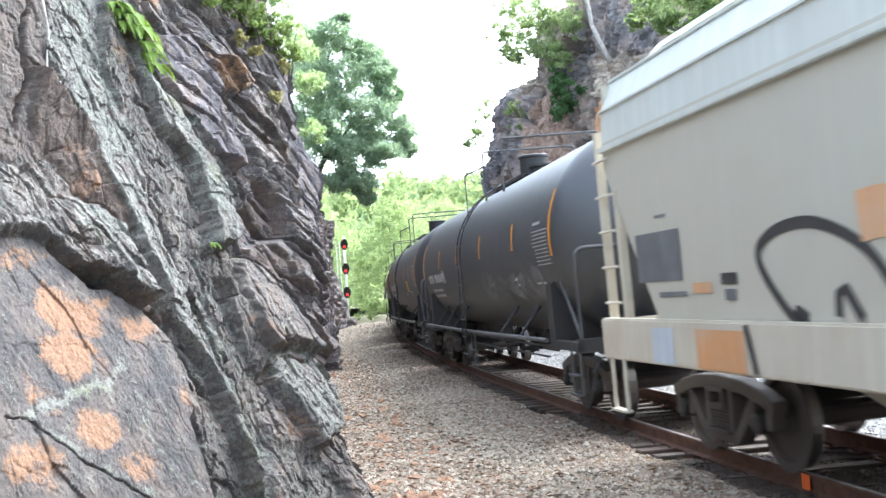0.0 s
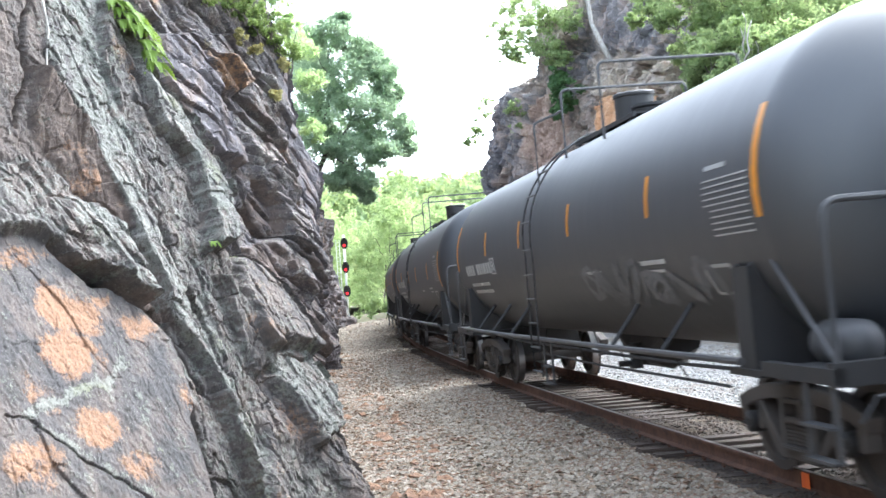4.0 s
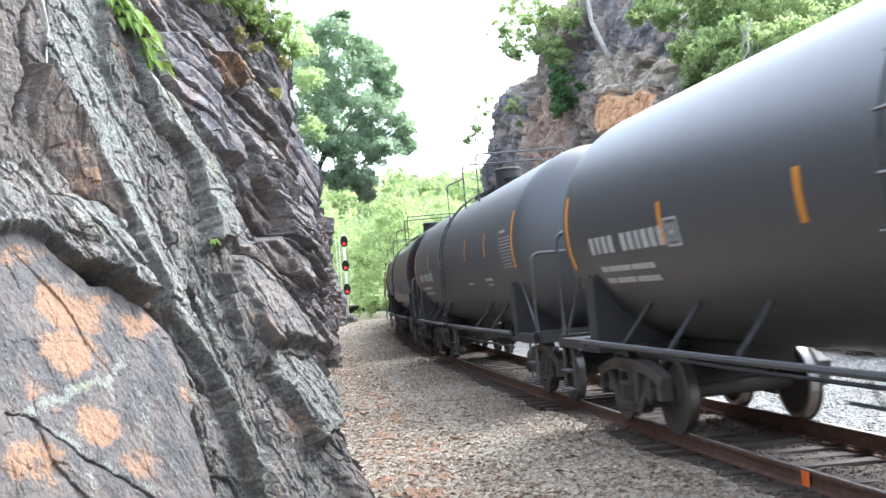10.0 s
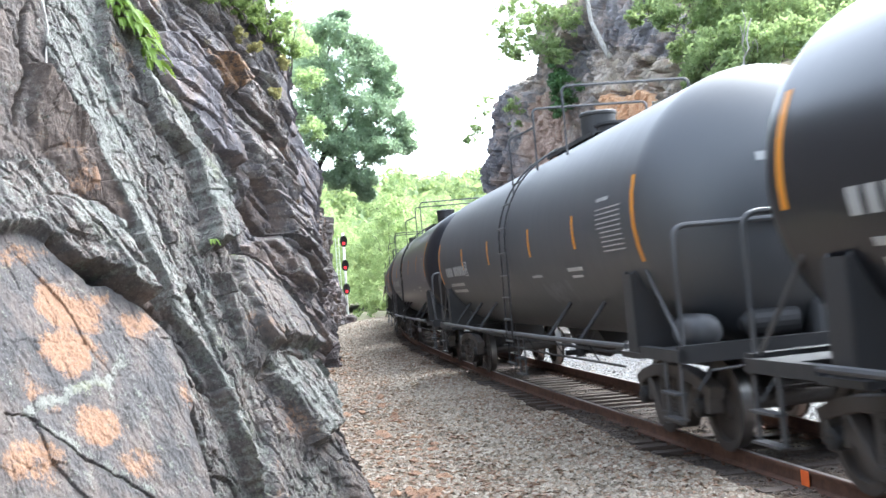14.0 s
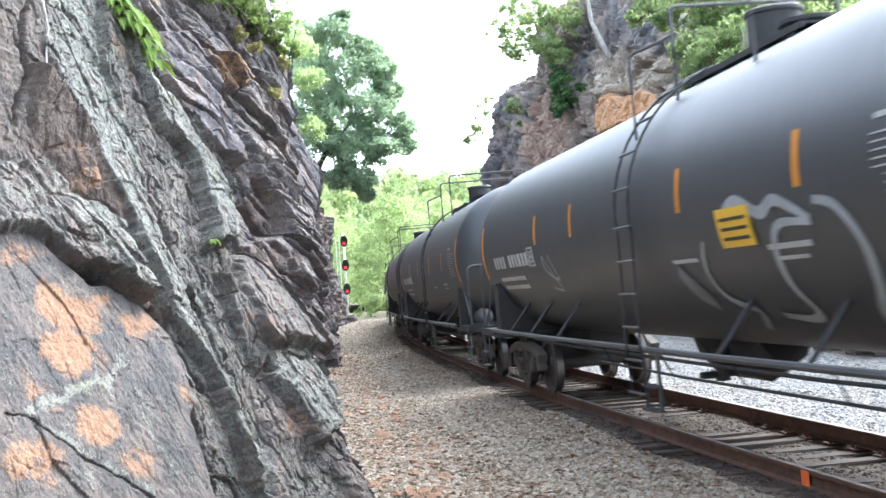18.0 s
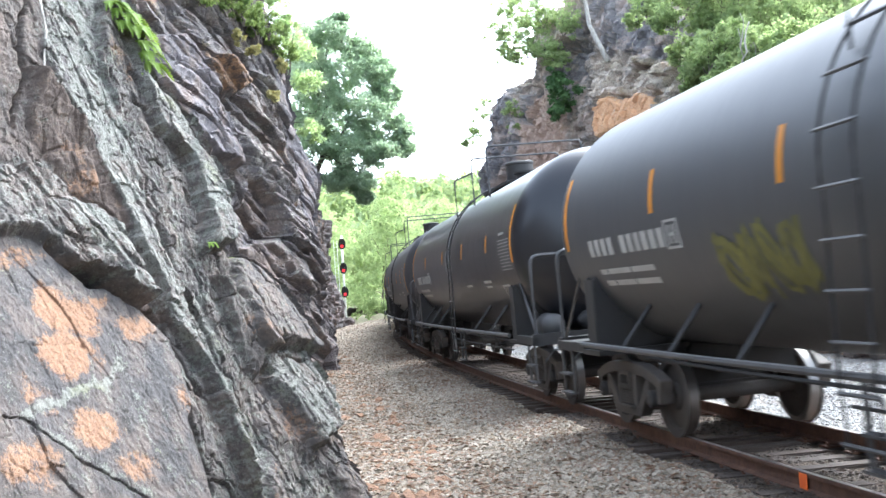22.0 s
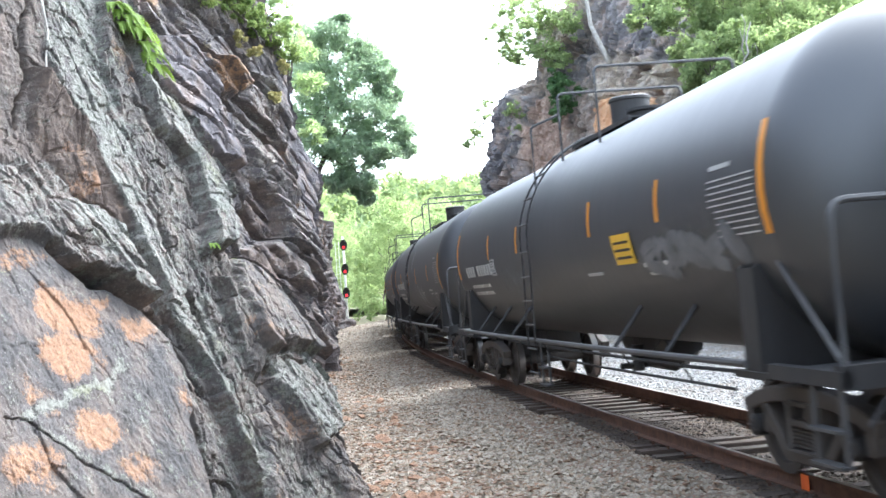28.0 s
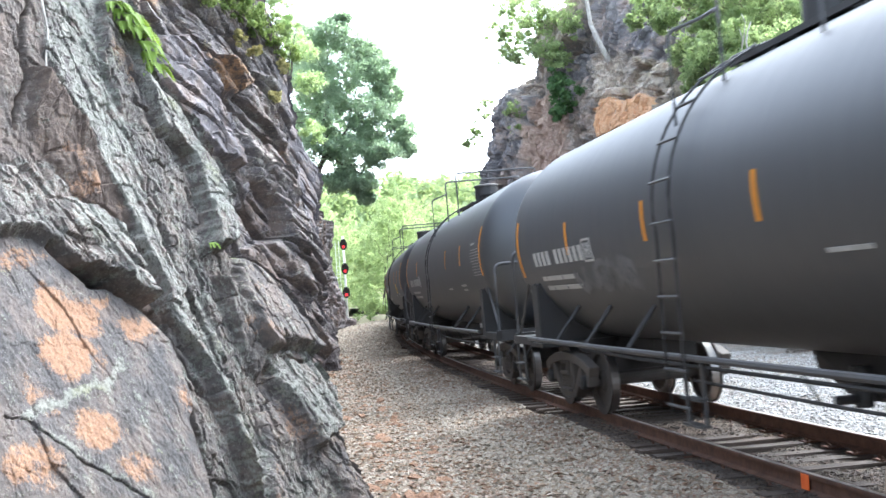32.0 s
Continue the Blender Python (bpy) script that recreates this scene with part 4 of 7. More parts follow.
# ---- ground: one sheet with a gravel path, and the raised bed of the track ----
def ground_height(x, y):
    off = x - track_x(np.clip(y, -200, 300))
    h = GROUND + 0.05 * fbm(x * 0.6, y * 0.6, x * 0, 161, 3) + 0.015 * fbm(x * 4, y * 4, x * 0, 165, 2)
    h = h + 0.098 * step01((2.7 - abs(off + 0.1)) / 1.2)
    return h


def grid_sheet(name, xs, ys, material, fz, label, category, centre=None):
    xx, yy = np.meshgrid(xs, ys, indexing="ij")
    if centre is not None:
        xx = xx + centre(yy)
    zz = fz(xx, yy)
    n, m = xx.shape
    idx = np.arange(n * m).reshape(n, m)
    q = np.stack([idx[:-1, :-1], idx[1:, :-1], idx[1:, 1:], idx[:-1, 1:]], -1).reshape(-1, 4)
    return tagged(new(name, fast_mesh(name, np.stack([xx, yy, zz], -1).reshape(-1, 3), q, material, True)), label, category, kind="structure")


far_steps = np.array([-3000, -1200, -500, -250, -150])
gx = np.concatenate([far_steps, np.linspace(-90, 90, 61), -far_steps[::-1]])
gy = np.concatenate([far_steps, np.linspace(-90, 330, 141), [450, 700, 1200, 3000]])
grid_sheet("ground", gx, gy, SOIL, lambda x, y: GROUND - 0.12 + 0.0 * x, "leaf-strewn soil of the valley floor", "ground")
TRACK_Y = np.concatenate([np.linspace(-60, 6, 40, endpoint=False), np.linspace(6, 45, 260, endpoint=False), np.linspace(45, 190, 240)])
grid_sheet("path", np.linspace(-6.2, -1.30, 50), TRACK_Y, GRAVEL, ground_height, "coarse grey-brown gravel path between rock and track", "ground", track_x)
grid_sheet("track_bed", np.linspace(-1.30, 1.30, 20), TRACK_Y, GRAVEL_DARK, ground_height, "dark brown ballast between the rails, the train's shade in its colour", "ballast", track_x)
grid_sheet("service_road", np.linspace(1.30, 11.5, 50), TRACK_Y, GRAVEL_PALE, ground_height, "pale crushed stone bed beyond the track, open-sky brightness in its colour", "ground", track_x)


# ---- loose stones and leaf litter ----
def scatter(name, spots, size, material, label, category, seed, flat=0.65):
    """Angular stones: squashed, skewed octahedra and their like, in one mesh."""
    rng = np.random.default_rng(seed)
    base = np.array([(1, 0, 0), (-1, 0, 0), (0, 1, 0), (0, -1, 0), (0, 0, 1), (0, 0, -1), (0.7, 0.7, 0.45), (-0.7, 0.6, -0.4)])
    tris = np.array([(0, 6, 4), (6, 2, 4), (2, 1, 4), (1, 3, 4), (3, 0, 4), (0, 2, 6), (2, 0, 5), (7, 2, 5), (1, 2, 7), (1, 7, 5), (3, 1, 5), (0, 3, 5)])
    n = len(spots)
    k = size[0] + (size[1] - size[0]) * rng.random((n, 1, 1)) ** 1.8
    v = base[None] * (1 + 0.55 * (rng.random((n, 8, 3)) - 0.5)) * k
    v[:, :, 2] *= flat
    v[:, :, 0] *= 0.75 + 0.6 * rng.random((n, 1))
    a = rng.random(n) * math.tau
    tilt = (rng.random(n) - 0.5) * 0.9
    c, s = np.cos(a)[:, None], np.sin(a)[:, None]
    ct, st = np.cos(tilt)[:, None], np.sin(tilt)[:, None]
    x, y, z = v[:, :, 0], v[:, :, 1], v[:, :, 2]
    y, z = y * ct - z * st, y * st + z * ct
    x, y = x * c - y * s, x * s + y * c
    pts = np.stack([x, y, z], -1) + spots[:, None, :]
    faces = (tris[None] + 8 * np.arange(n)[:, None, None]).reshape(-1, 3)
    return tagged(new(name, fast_mesh(name, pts.reshape(-1, 3), faces, material)), label, category, kind="stuff")


def strewn(n, y0, y1, o0, o1, seed, power=1.0):
    """Spots on the ground, thicker towards y0."""
    rng = np.random.default_rng(seed)
    y = y0 + (y1 - y0) * rng.random(n) ** power
    x = track_x(y) + o0 + (o1 - o0) * rng.random(n)
    return np.stack([x, y, ground_height(x, y) + 0.004], -1)


scatter("gravel_stones", strewn(30000, 9.5, 24, -4.6, -1.25, 1, 1.5), (0.016, 0.050), STONES, "loose angular grey-brown gravel", "gravel", 11)
scatter("gravel_stones", strewn(15000, 22, 62, -4.8, -1.25, 2, 1.5), (0.025, 0.06), STONES, "loose angular grey-brown gravel", "gravel", 12)
scatter("gravel_stones", strewn(9000, 8, 40, -2.15, -1.2, 8, 1.5), (0.014, 0.042), STONES_RUST, "rust-stained gravel along the near rail", "gravel", 17)
scatter("gravel_stones", strewn(7000, 60, 105, -6.0, -1.25, 9, 1.2), (0.05, 0.10), STONES, "loose angular grey-brown gravel", "gravel", 18)
scatter("pale_ballast", strewn(24000, 9, 40, 1.25, 7.5, 3, 1.5), (0.02, 0.05), STONES_PALE, "pale crushed stone pieces, open-sky brightness in their colour", "gravel", 13)
scatter("track_ballast", strewn(12000, 6, 45, -1.35, 1.35, 4, 1.4), (0.012, 0.034), STONES_DARK, "dark ballast stones between the ties, the train's shade in their colour", "gravel", 14)
scatter("rock_chips", strewn(260, 11, 45, -4.5, -3.4, 5, 1.3), (0.04, 0.13), ROCK_NEAR, "broken chips of rock at the cliff foot", "stones", 15, 0.6)


def litter(name, spots, size, material, label, category, seed):
    """Small curled leaves lying about, in one mesh."""
    rng = np.random.default_rng(seed)
    n = len(spots)
    base = np.array([(-1, 0, 0.0), (0, -0.5, 0.25), (1, 0, 0.1), (0, 0.5, 0.3)])
    k = size[0] + (size[1] - size[0]) * rng.random((n, 1, 1))
    v = base[None] * k * (1 + 0.5 * (rng.random((n, 4, 3)) - 0.5))
    a = rng.random(n) * math.tau
    c, s = np.cos(a)[:, None], np.sin(a)[:, None]
    pts = np.stack([v[:, :, 0] * c - v[:, :, 1] * s, v[:, :, 0] * s + v[:, :, 1] * c, v[:, :, 2] * (0.4 + 1.2 * rng.random((n, 1))) + 0.02], -1) + spots[:, None]
    faces = np.arange(4 * n).reshape(n, 4)
    return tagged(new(name, fast_mesh(name, pts.reshape(-1, 3), faces, material)), label, category, kind="stuff")


litter("leaf_litter", np.concatenate([strewn(3200, 11, 40, -4.6, -2.9, 6, 1.4), strewn(1500, 10, 40, -4.5, -1.3, 7, 1.4)]), (0.02, 0.06), LEAF_DEAD, "dry red-brown leaves on the gravel", "leaves", 16)


# ---- trees, bushes and the wooded hill ----
def leaf_cloud(centres, radii, per, size, rng, flat=0.7, gap=0.0):
    """Leaf quads on and in the shells of many small clumps. Returns vertices and quads."""
    n = len(centres)
    d = rng.normal(size=(n, per, 3))
    d /= np.linalg.norm(d, axis=2, keepdims=True)
    rad = radii[:, None, None] * (0.25 + 1.15 * rng.random((n, per, 1)))
    p = centres[:, None] + d * rad * np.array([1, 1, flat])
    p = p.reshape(-1, 3)
    m = len(p)
    nrm = d.reshape(-1, 3) + 0.9 * rng.normal(size=(m, 3)) + np.array([0, 0, 0.5])
    nrm /= np.linalg.norm(nrm, axis=1, keepdims=True)
    t = np.cross(nrm, rng.normal(size=(m, 3)))
    t /= np.linalg.norm(t, axis=1, keepdims=True)
    b = np.cross(nrm, t)
    k = size * (0.6 + 0.8 * rng.random((m, 1)))
    v = np.stack([p - t * k, p - b * k * 0.5 + nrm * k * 0.12, p + t * k, p + b * k * 0.5 + nrm * k * 0.12], 1)
    return v.reshape(-1, 3), np.arange(4 * m).reshape(m, 4)


def limb(bm, pts, r0, r1, sides=7):
    """A tapered, bent limb along points."""
    rings = []
    n = len(pts)
    for i, p in enumerate(pts):
        p = Vector(p)
        a = Vector(pts[max(i - 1, 0)])
        b = Vector(pts[min(i + 1, n - 1)])
        q = (b - a).to_track_quat("Z", "Y")
        r = r0 + (r1 - r0) * i / (n - 1)
        rings.append([bm.verts.new(p + q @ Vector((r * math.cos(j * math.tau / sides), r * math.sin(j * math.tau / sides), 0))) for j in range(sides)])
    for u, v in zip(rings, rings[1:]):
        for j in range(sides):
            bm.faces.new((u[j], u[(j + 1) % sides], v[(j + 1) % sides], v[j]))
    bm.faces.new(rings[0][::-1])
    bm.faces.new(rings[-1])


def bent(rng, a, b, n=6, wob=0.12):
    a, b = np.array(a, float), np.array(b, float)
    L = np.linalg.norm(b - a)
    return [tuple(a + (b - a) * i / n + (rng.normal(size=3) * wob * L * 0.3 if 0 < i < n else 0)) for i in range(n + 1)]


def tree(name, foot, fork, tips, crown_blobs, leaf, leaf_size, per, label, category, bark=None, r0=0.3, seed=0, clumps=26, group=""):
    """A tapered trunk, limbs to the tips, and clumps of leaves round the crown's lobes. Lobes: (x, y, z, radius)."""
    rng = np.random.default_rng(seed)
    e = new(name)
    e.location = foot
    f = np.array(foot, float)
    bm = bmesh.new()
    limb(bm, [tuple(np.array(p) - f) for p in bent(rng, foot, fork, 6, 0.08)], r0, r0 * 0.6, 9)
    part("trunk", bm, bark or BARK, e, smooth=True)
    for tip in tips:
        bm = bmesh.new()
        pts = bent(rng, fork, tip, 6, 0.16)
        limb(bm, [tuple(np.array(p) - f) for p in pts], r0 * 0.42, r0 * 0.08, 6)
        for i in (2, 3, 4, 5):
            side = np.array(pts[i]) + rng.normal(size=3) * np.array([1, 1, 0.6]) * np.linalg.norm(np.array(tip) - np.array(fork)) * 0.28
            limb(bm, [tuple(np.array(p) - f) for p in bent(rng, pts[i], tuple(side), 4, 0.15)], r0 * 0.16, r0 * 0.04, 5)
        part("limb", bm, bark or BARK, e, smooth=True)
    cs, rs = [], []
    for x, y, z, r in crown_blobs:
        d = rng.normal(size=(clumps, 3))
        d /= np.linalg.norm(d, axis=1, keepdims=True)
        cs.append(np.array([x, y, z]) + d * r * (0.35 + 0.65 * rng.random((clumps, 1)) ** 0.6) * np.array([1, 1, 0.8]))
        rs.append(r * (0.20 + 0.22 * rng.random(clumps)))
    v, q = leaf_cloud(np.concatenate(cs) - f, np.concatenate(rs), per, leaf_size, rng)
    ob = new("crown", fast_mesh("crown", v, q, leaf))
    ob.parent = e
    return tagged(e, label, category, group)


# the large tree leaning over the cutting from the end of the left cliff
BX, BY, BZ = -9.5, 84.0, 9.0
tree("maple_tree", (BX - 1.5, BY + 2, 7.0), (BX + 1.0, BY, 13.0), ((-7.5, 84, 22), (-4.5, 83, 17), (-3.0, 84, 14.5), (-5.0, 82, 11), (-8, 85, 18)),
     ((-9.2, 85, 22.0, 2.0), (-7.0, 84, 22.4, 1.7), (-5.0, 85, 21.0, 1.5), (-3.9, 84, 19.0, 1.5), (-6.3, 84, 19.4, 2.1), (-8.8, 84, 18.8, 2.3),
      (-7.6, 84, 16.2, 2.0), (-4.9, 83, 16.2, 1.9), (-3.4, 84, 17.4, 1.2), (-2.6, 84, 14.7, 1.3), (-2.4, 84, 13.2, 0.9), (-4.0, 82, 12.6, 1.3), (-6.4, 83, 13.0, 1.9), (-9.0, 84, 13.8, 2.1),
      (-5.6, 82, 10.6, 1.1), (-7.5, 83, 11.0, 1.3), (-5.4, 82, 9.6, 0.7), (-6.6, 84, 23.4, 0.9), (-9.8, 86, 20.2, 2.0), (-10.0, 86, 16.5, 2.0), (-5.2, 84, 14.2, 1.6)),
     LEAF_HAZY, 0.13, 80, "broad maple leaning out over the railway cutting, pale blue-green with painted haze", "tree", r0=0.34, seed=5, clumps=46)
# lighter saplings on the left cliff's top
tree("sapling", (-8.6, 58, 17.5), (-8.3, 58, 19.0), ((-7.6, 57.5, 20.5), (-9.3, 58, 20.6)), ((-7.7, 58, 18.6, 1.2), (-8.4, 59, 20.0, 1.4), (-7.3, 58, 16.6, 0.8)),
     LEAF_FRESH, 0.10, 80, "light-green sapling on the cliff edge", "tree", r0=0.08, seed=8, clumps=16)
tree("sapling", (-9.0, 70, 16.0), (-8.6, 70, 18.5), ((-8.0, 70, 20.6), (-9.5, 70, 20.8)), ((-8.3, 70, 18.4, 1.3), (-8.0, 71, 16.2, 1.1), (-7.7, 71, 13.0, 0.9)),
     LEAF_FRESH, 0.10, 80, "light-green sapling on the cliff edge", "tree", r0=0.08, seed=9, clumps=16)


def bush(name, spots, leaf, leaf_size, per, label, seed, clumps=14, category="bush"):
    rng = np.random.default_rng(seed)
    e = new(name)
    base = np.array(spots[0][:3], float) - np.array([0, 0, spots[0][3]])
    e.location = tuple(base)
    for x, y, z, r in spots:
        bm = bmesh.new()
        limb(bm, [tuple(np.array(p)) for p in bent(rng, (0, 0, 0), tuple(np.array([x, y, z]) - base), 5, 0.2)], 0.035, 0.01, 5)
        for i in range(4):
            a = np.array([x, y, z]) - base + rng.normal(size=3) * r * 0.5
            limb(bm, [tuple(p) for p in bent(rng, tuple((np.array([x, y, z]) - base) * 0.7), tuple(a), 3, 0.2)], 0.015, 0.005, 4)
        part("stem", bm, BARK, e)
    cs, rs = [], []
    for x, y, z, r in spots:
        d = rng.normal(size=(clumps, 3))
        d /= np.linalg.norm(d, axis=1, keepdims=True)
        cs.append(np.array([x, y, z]) - base + d * r * (0.3 + 0.7 * rng.random((clumps, 1))))
        rs.append(r * (0.16 + 0.2 * rng.random(clumps)))
    v, q = leaf_cloud(np.concatenate(cs), np.concatenate(rs), per, leaf_size, rng)
    ob = new("foliage", fast_mesh("foliage", v, q, leaf))
    ob.parent = e
    return tagged(e, label, category)


# bushes on the right cliff: at its far shoulder, on ledges and along the lower top
for i, (x, y, z, r) in enumerate(((4.1, 61.1, 16.3, 1.0), (4.4, 60.4, 15.0, 0.8), (5.2, 59.1, 16.6, 1.2), (5.3, 58.4, 15.0, 0.9), (6.0, 57.0, 14.4, 1.0), (6.1, 57.0, 16.4, 1.1), (6.9, 55.5, 15.4, 0.9), (6.4, 55.8, 13.6, 0.7), (4.6, 60.8, 17.6, 1.1), (5.8, 58.0, 18.0, 1.2))):
    bush("bush", ((x, y, z, r), (x + 0.4, y - 0.6, z - 0.5, r * 0.7)), LEAF_LIGHT, 0.08, 44, "light-green bush hanging over the cliff's shoulder", 20 + i, 16)
bush("bush", ((4.3, 59.0, 11.4, 0.6), (4.5, 58.8, 10.4, 0.5)), LEAF_LIGHT, 0.08, 50, "light-green bush growing from a rock ledge", 15, 14)
bush("bush", ((6.4, 55.4, 12.3, 0.7), (6.7, 54.8, 11.4, 0.8), (6.4, 55.0, 10.6, 0.6)), LEAF_DEEP, 0.085, 90, "dark hemlock sprays on the rock face", 16, 20)
bush("bush", ((2.9, 62.5, 12.2, 0.7), (2.5, 62.6, 11.2, 0.6), (2.0, 62.8, 10.4, 0.4)), LEAF_LIGHT, 0.09, 24, "thin leafy twigs at the cliff's far edge", 17, 12)
for i, (x, y, z, r) in enumerate(((10.9, 40, 9.3, 0.8), (10.8, 43, 10.0, 0.9), (12.0, 41, 10.0, 1.1), (11.0, 46, 11.8, 1.0), (10.7, 42, 10.5, 0.9), (11.6, 44, 11.6, 1.1), (13.2, 43, 11.4, 1.3), (15.2, 43, 11.5, 1.4), (17.0, 43, 11.8, 1.5), (11.9, 44, 13.0, 1.3), (14.1, 44, 12.9, 1.5), (16.4, 44, 13.2, 1.6), (10.2, 45, 12.9, 0.9), (9.5, 47, 13.6, 0.8), (12.0, 39, 9.7, 1.0), (13.6, 37, 9.6, 1.2), (15.0, 35, 9.9, 1.4), (16.6, 33, 10.2, 1.5), (12.9, 46, 14.6, 1.6))):
    bush("bush", ((x, y, z, r), (x + 0.8, y - 0.9, z + 0.3, r * 0.8), (x - 0.4, y + 0.8, z - 0.4, r * 0.6)), LEAF_LIGHT, 0.075, 60, "fresh yellow-green bush along the top of the cutting", 30 + i, 26)
for i, (x, y, z, r) in enumerate(((-5.3, 26.5, 9.5, 0.35), (-5.0, 27.7, 9.6, 0.4), (-4.7, 28.3, 9.5, 0.4), (-4.7, 29.0, 9.7, 0.45), (-4.5, 29.4, 9.3, 0.35), (-4.3, 30.0, 9.5, 0.4), (-4.0, 31.2, 9.0, 0.45))):
    bush("bush", ((x, y, z, r), (x - 0.3, y - 0.4, z + 0.25, r * 0.8)), LEAF_MID, 0.045, 60, "small green shrub on a ledge of the rock wall", 50 + i, 16)
for i, (x, y, z) in enumerate(((-4.75, 28.0, 8.75), (-4.55, 28.5, 8.5), (-4.2, 29.4, 7.45), (-4.1, 30.6, 8.5))):
    bush("grass_tuft", ((x, y, z, 0.22),), LEAF_STRAW, 0.05, 60, "dry yellow-green grass tuft on the rock wall", 60 + i, 10, "grass")

# bare pale trunk bent over the right rock
bm = bmesh.new()
limb(bm, [(8.5, 51.9, 12.3), (8.2, 52.4, 13.3), (7.9, 53.0, 14.4), (7.8, 53.4, 16.1), (7.7, 53.4, 18.2)], 0.13, 0.09, 8)
limb(bm, [(7.8, 53.3, 15.4), (7.2, 53.3, 16.4), (6.9, 53.3, 17.4)], 0.05, 0.02, 6)
tagged(part("bare_tree", bm, BARK_PALE, smooth=True), "pale leafless bent trunk rooted on the rock", "tree")
for i, (x, y, z, dx, dz) in enumerate(((10.6, 39, 8.7, 1.6, 1.7), (10.9, 38.6, 8.6, 0.6, 2.2), (10.8, 38.8, 8.7, 2.4, 1.2))):
    rng = np.random.default_rng(70 + i)
    bm = bmesh.new()
    limb(bm, bent(rng, (x, y, z), (x + dx, y + 0.4, z + dz), 6, 0.15), 0.06, 0.02, 6)
    limb(bm, bent(rng, (x + dx * 0.4, y + 0.15, z + dz * 0.4), (x + dx * 0.3, y, z + dz * 1.1), 4, 0.15), 0.03, 0.012, 5)
    tagged(part("bare_branch", bm, BARK_PALE, smooth=True), "pale dead branch among the bushes", "branch", "dead branches")


def fern(foot, n, length, seed):
    """A tuft of arching fronds on the rock."""
    rng = np.random.default_rng(seed)
    e = new("fern")
    e.location = foot
    for i in range(n):
        a = rng.uniform(-2.2, 1.0)
        out = np.array([math.cos(a) * 0.6 + 0.35, math.sin(a), 0])
        L = length * rng.uniform(0.6, 1.1)
        bm = bmesh.new()
        side = np.array([-out[1], out[0], 0])
        spine = [out * L * u * 0.75 + np.array([0, 0, L * (0.55 * u - 0.95 * u * u)]) for u in [j / 13 for j in range(14)]]
        row = [bm.verts.new(tuple(c)) for c in spine]
        for j in range(13):
            wd = L * 0.17 * math.sin(math.pi * min(1, 0.12 + j / 13 * 0.9)) + 0.003
            for sg in (-1, 1):
                tip = bm.verts.new(tuple(spine[j] + side * sg * wd + out * wd * 0.45 - np.array([0, 0, 0.1 * wd])))
                bm.faces.new((row[j], tip, row[j + 1]))
        part("frond", bm, LEAF_FERN, e)
    return tagged(e, "bright green fern tuft rooted in a rock crack", "fern", "ferns on the rock")


for i, (s, z) in enumerate(((12.09, 4.89), (12.12, 4.81), (12.12, 4.66), (12.14, 4.54), (12.15, 4.43), (12.19, 4.35), (12.05, 4.75), (12.02, 4.95), (12.3, 2.52), (11.65, 2.4), (12.33, 2.36))):
    x, y, z = outcrop.spot(s, z)
    fern((x - 0.02, y, z), 14, 0.38 if i < 8 else 0.14, 80 + i)
bm = bmesh.new()
limb(bm, [tuple(Vector(outcrop.spot(s, z)) + outcrop.out * 0.03) for s, z in ((10.95, 4.9), (10.80, 4.42), (10.70, 4.20), (10.63, 4.06), (10.50, 3.84))], 0.012, 0.007, 6)
limb(bm, [tuple(Vector(outcrop.spot(s, z)) + outcrop.out * 0.03) for s, z in ((10.63, 4.06), (10.66, 3.86))], 0.007, 0.004, 5)
tagged(part("dead_stick", bm, BARK_PALE), "thin pale dead stick leaning on the rock", "branch")


# ---- far wood: a hillside and the trees in the gap ----
def hill_height(x, y):
    base = 37 * step01((y - 190) / 330) * (0.86 + 0.16 * np.cos((x + 40) / 85)) + 5 * step01((y - 150) / 60)
    return GROUND + base + 2.2 * fbm(x * 0.03, y * 0.03, x * 0, 201, 3) * step01((y - 170) / 60)


grid_sheet("hillside", np.linspace(-260, 330, 60), np.linspace(172, 640, 60), SOIL, lambda x, y: hill_height(x, y) - 0.4, "wooded hillside across the valley", "hill")


def wood(name, n, xr, yr, r, leaf, per, size, lift, seed, label):
    rng = np.random.default_rng(seed)
    y = yr[0] + (yr[1] - yr[0]) * rng.random(n)
    x = xr[0] + (xr[1] - xr[0]) * rng.random(n)
    x = x * (y / yr[1])
    ground = hill_height(x, y)
    cs, rs = [], []
    for k in range(7):
        rr = r * (0.7 + 0.6 * rng.random(n))
        off = rng.normal(size=(n, 3)) * np.array([0.55, 0.55, 0.65]) * r
        cs.append(np.stack([x, y, ground + lift * r], -1) + off)
        rs.append(rr * 0.55)
    v, q = leaf_cloud(np.concatenate(cs), np.concatenate(rs), per, size, rng, 0.8)
    return tagged(new(name, fast_mesh(name, v, q, leaf)), label, "wood", kind="stuff")


wood("far_woods", 900, (-150, 190), (300, 560), 5.0, LEAF_HILL, 12, 1.5, 1.2, 301, "yellow-green woods on the far hillside, sunlight and haze in their colour")
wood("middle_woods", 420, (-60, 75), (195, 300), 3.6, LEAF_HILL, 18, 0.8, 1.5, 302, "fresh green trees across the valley")
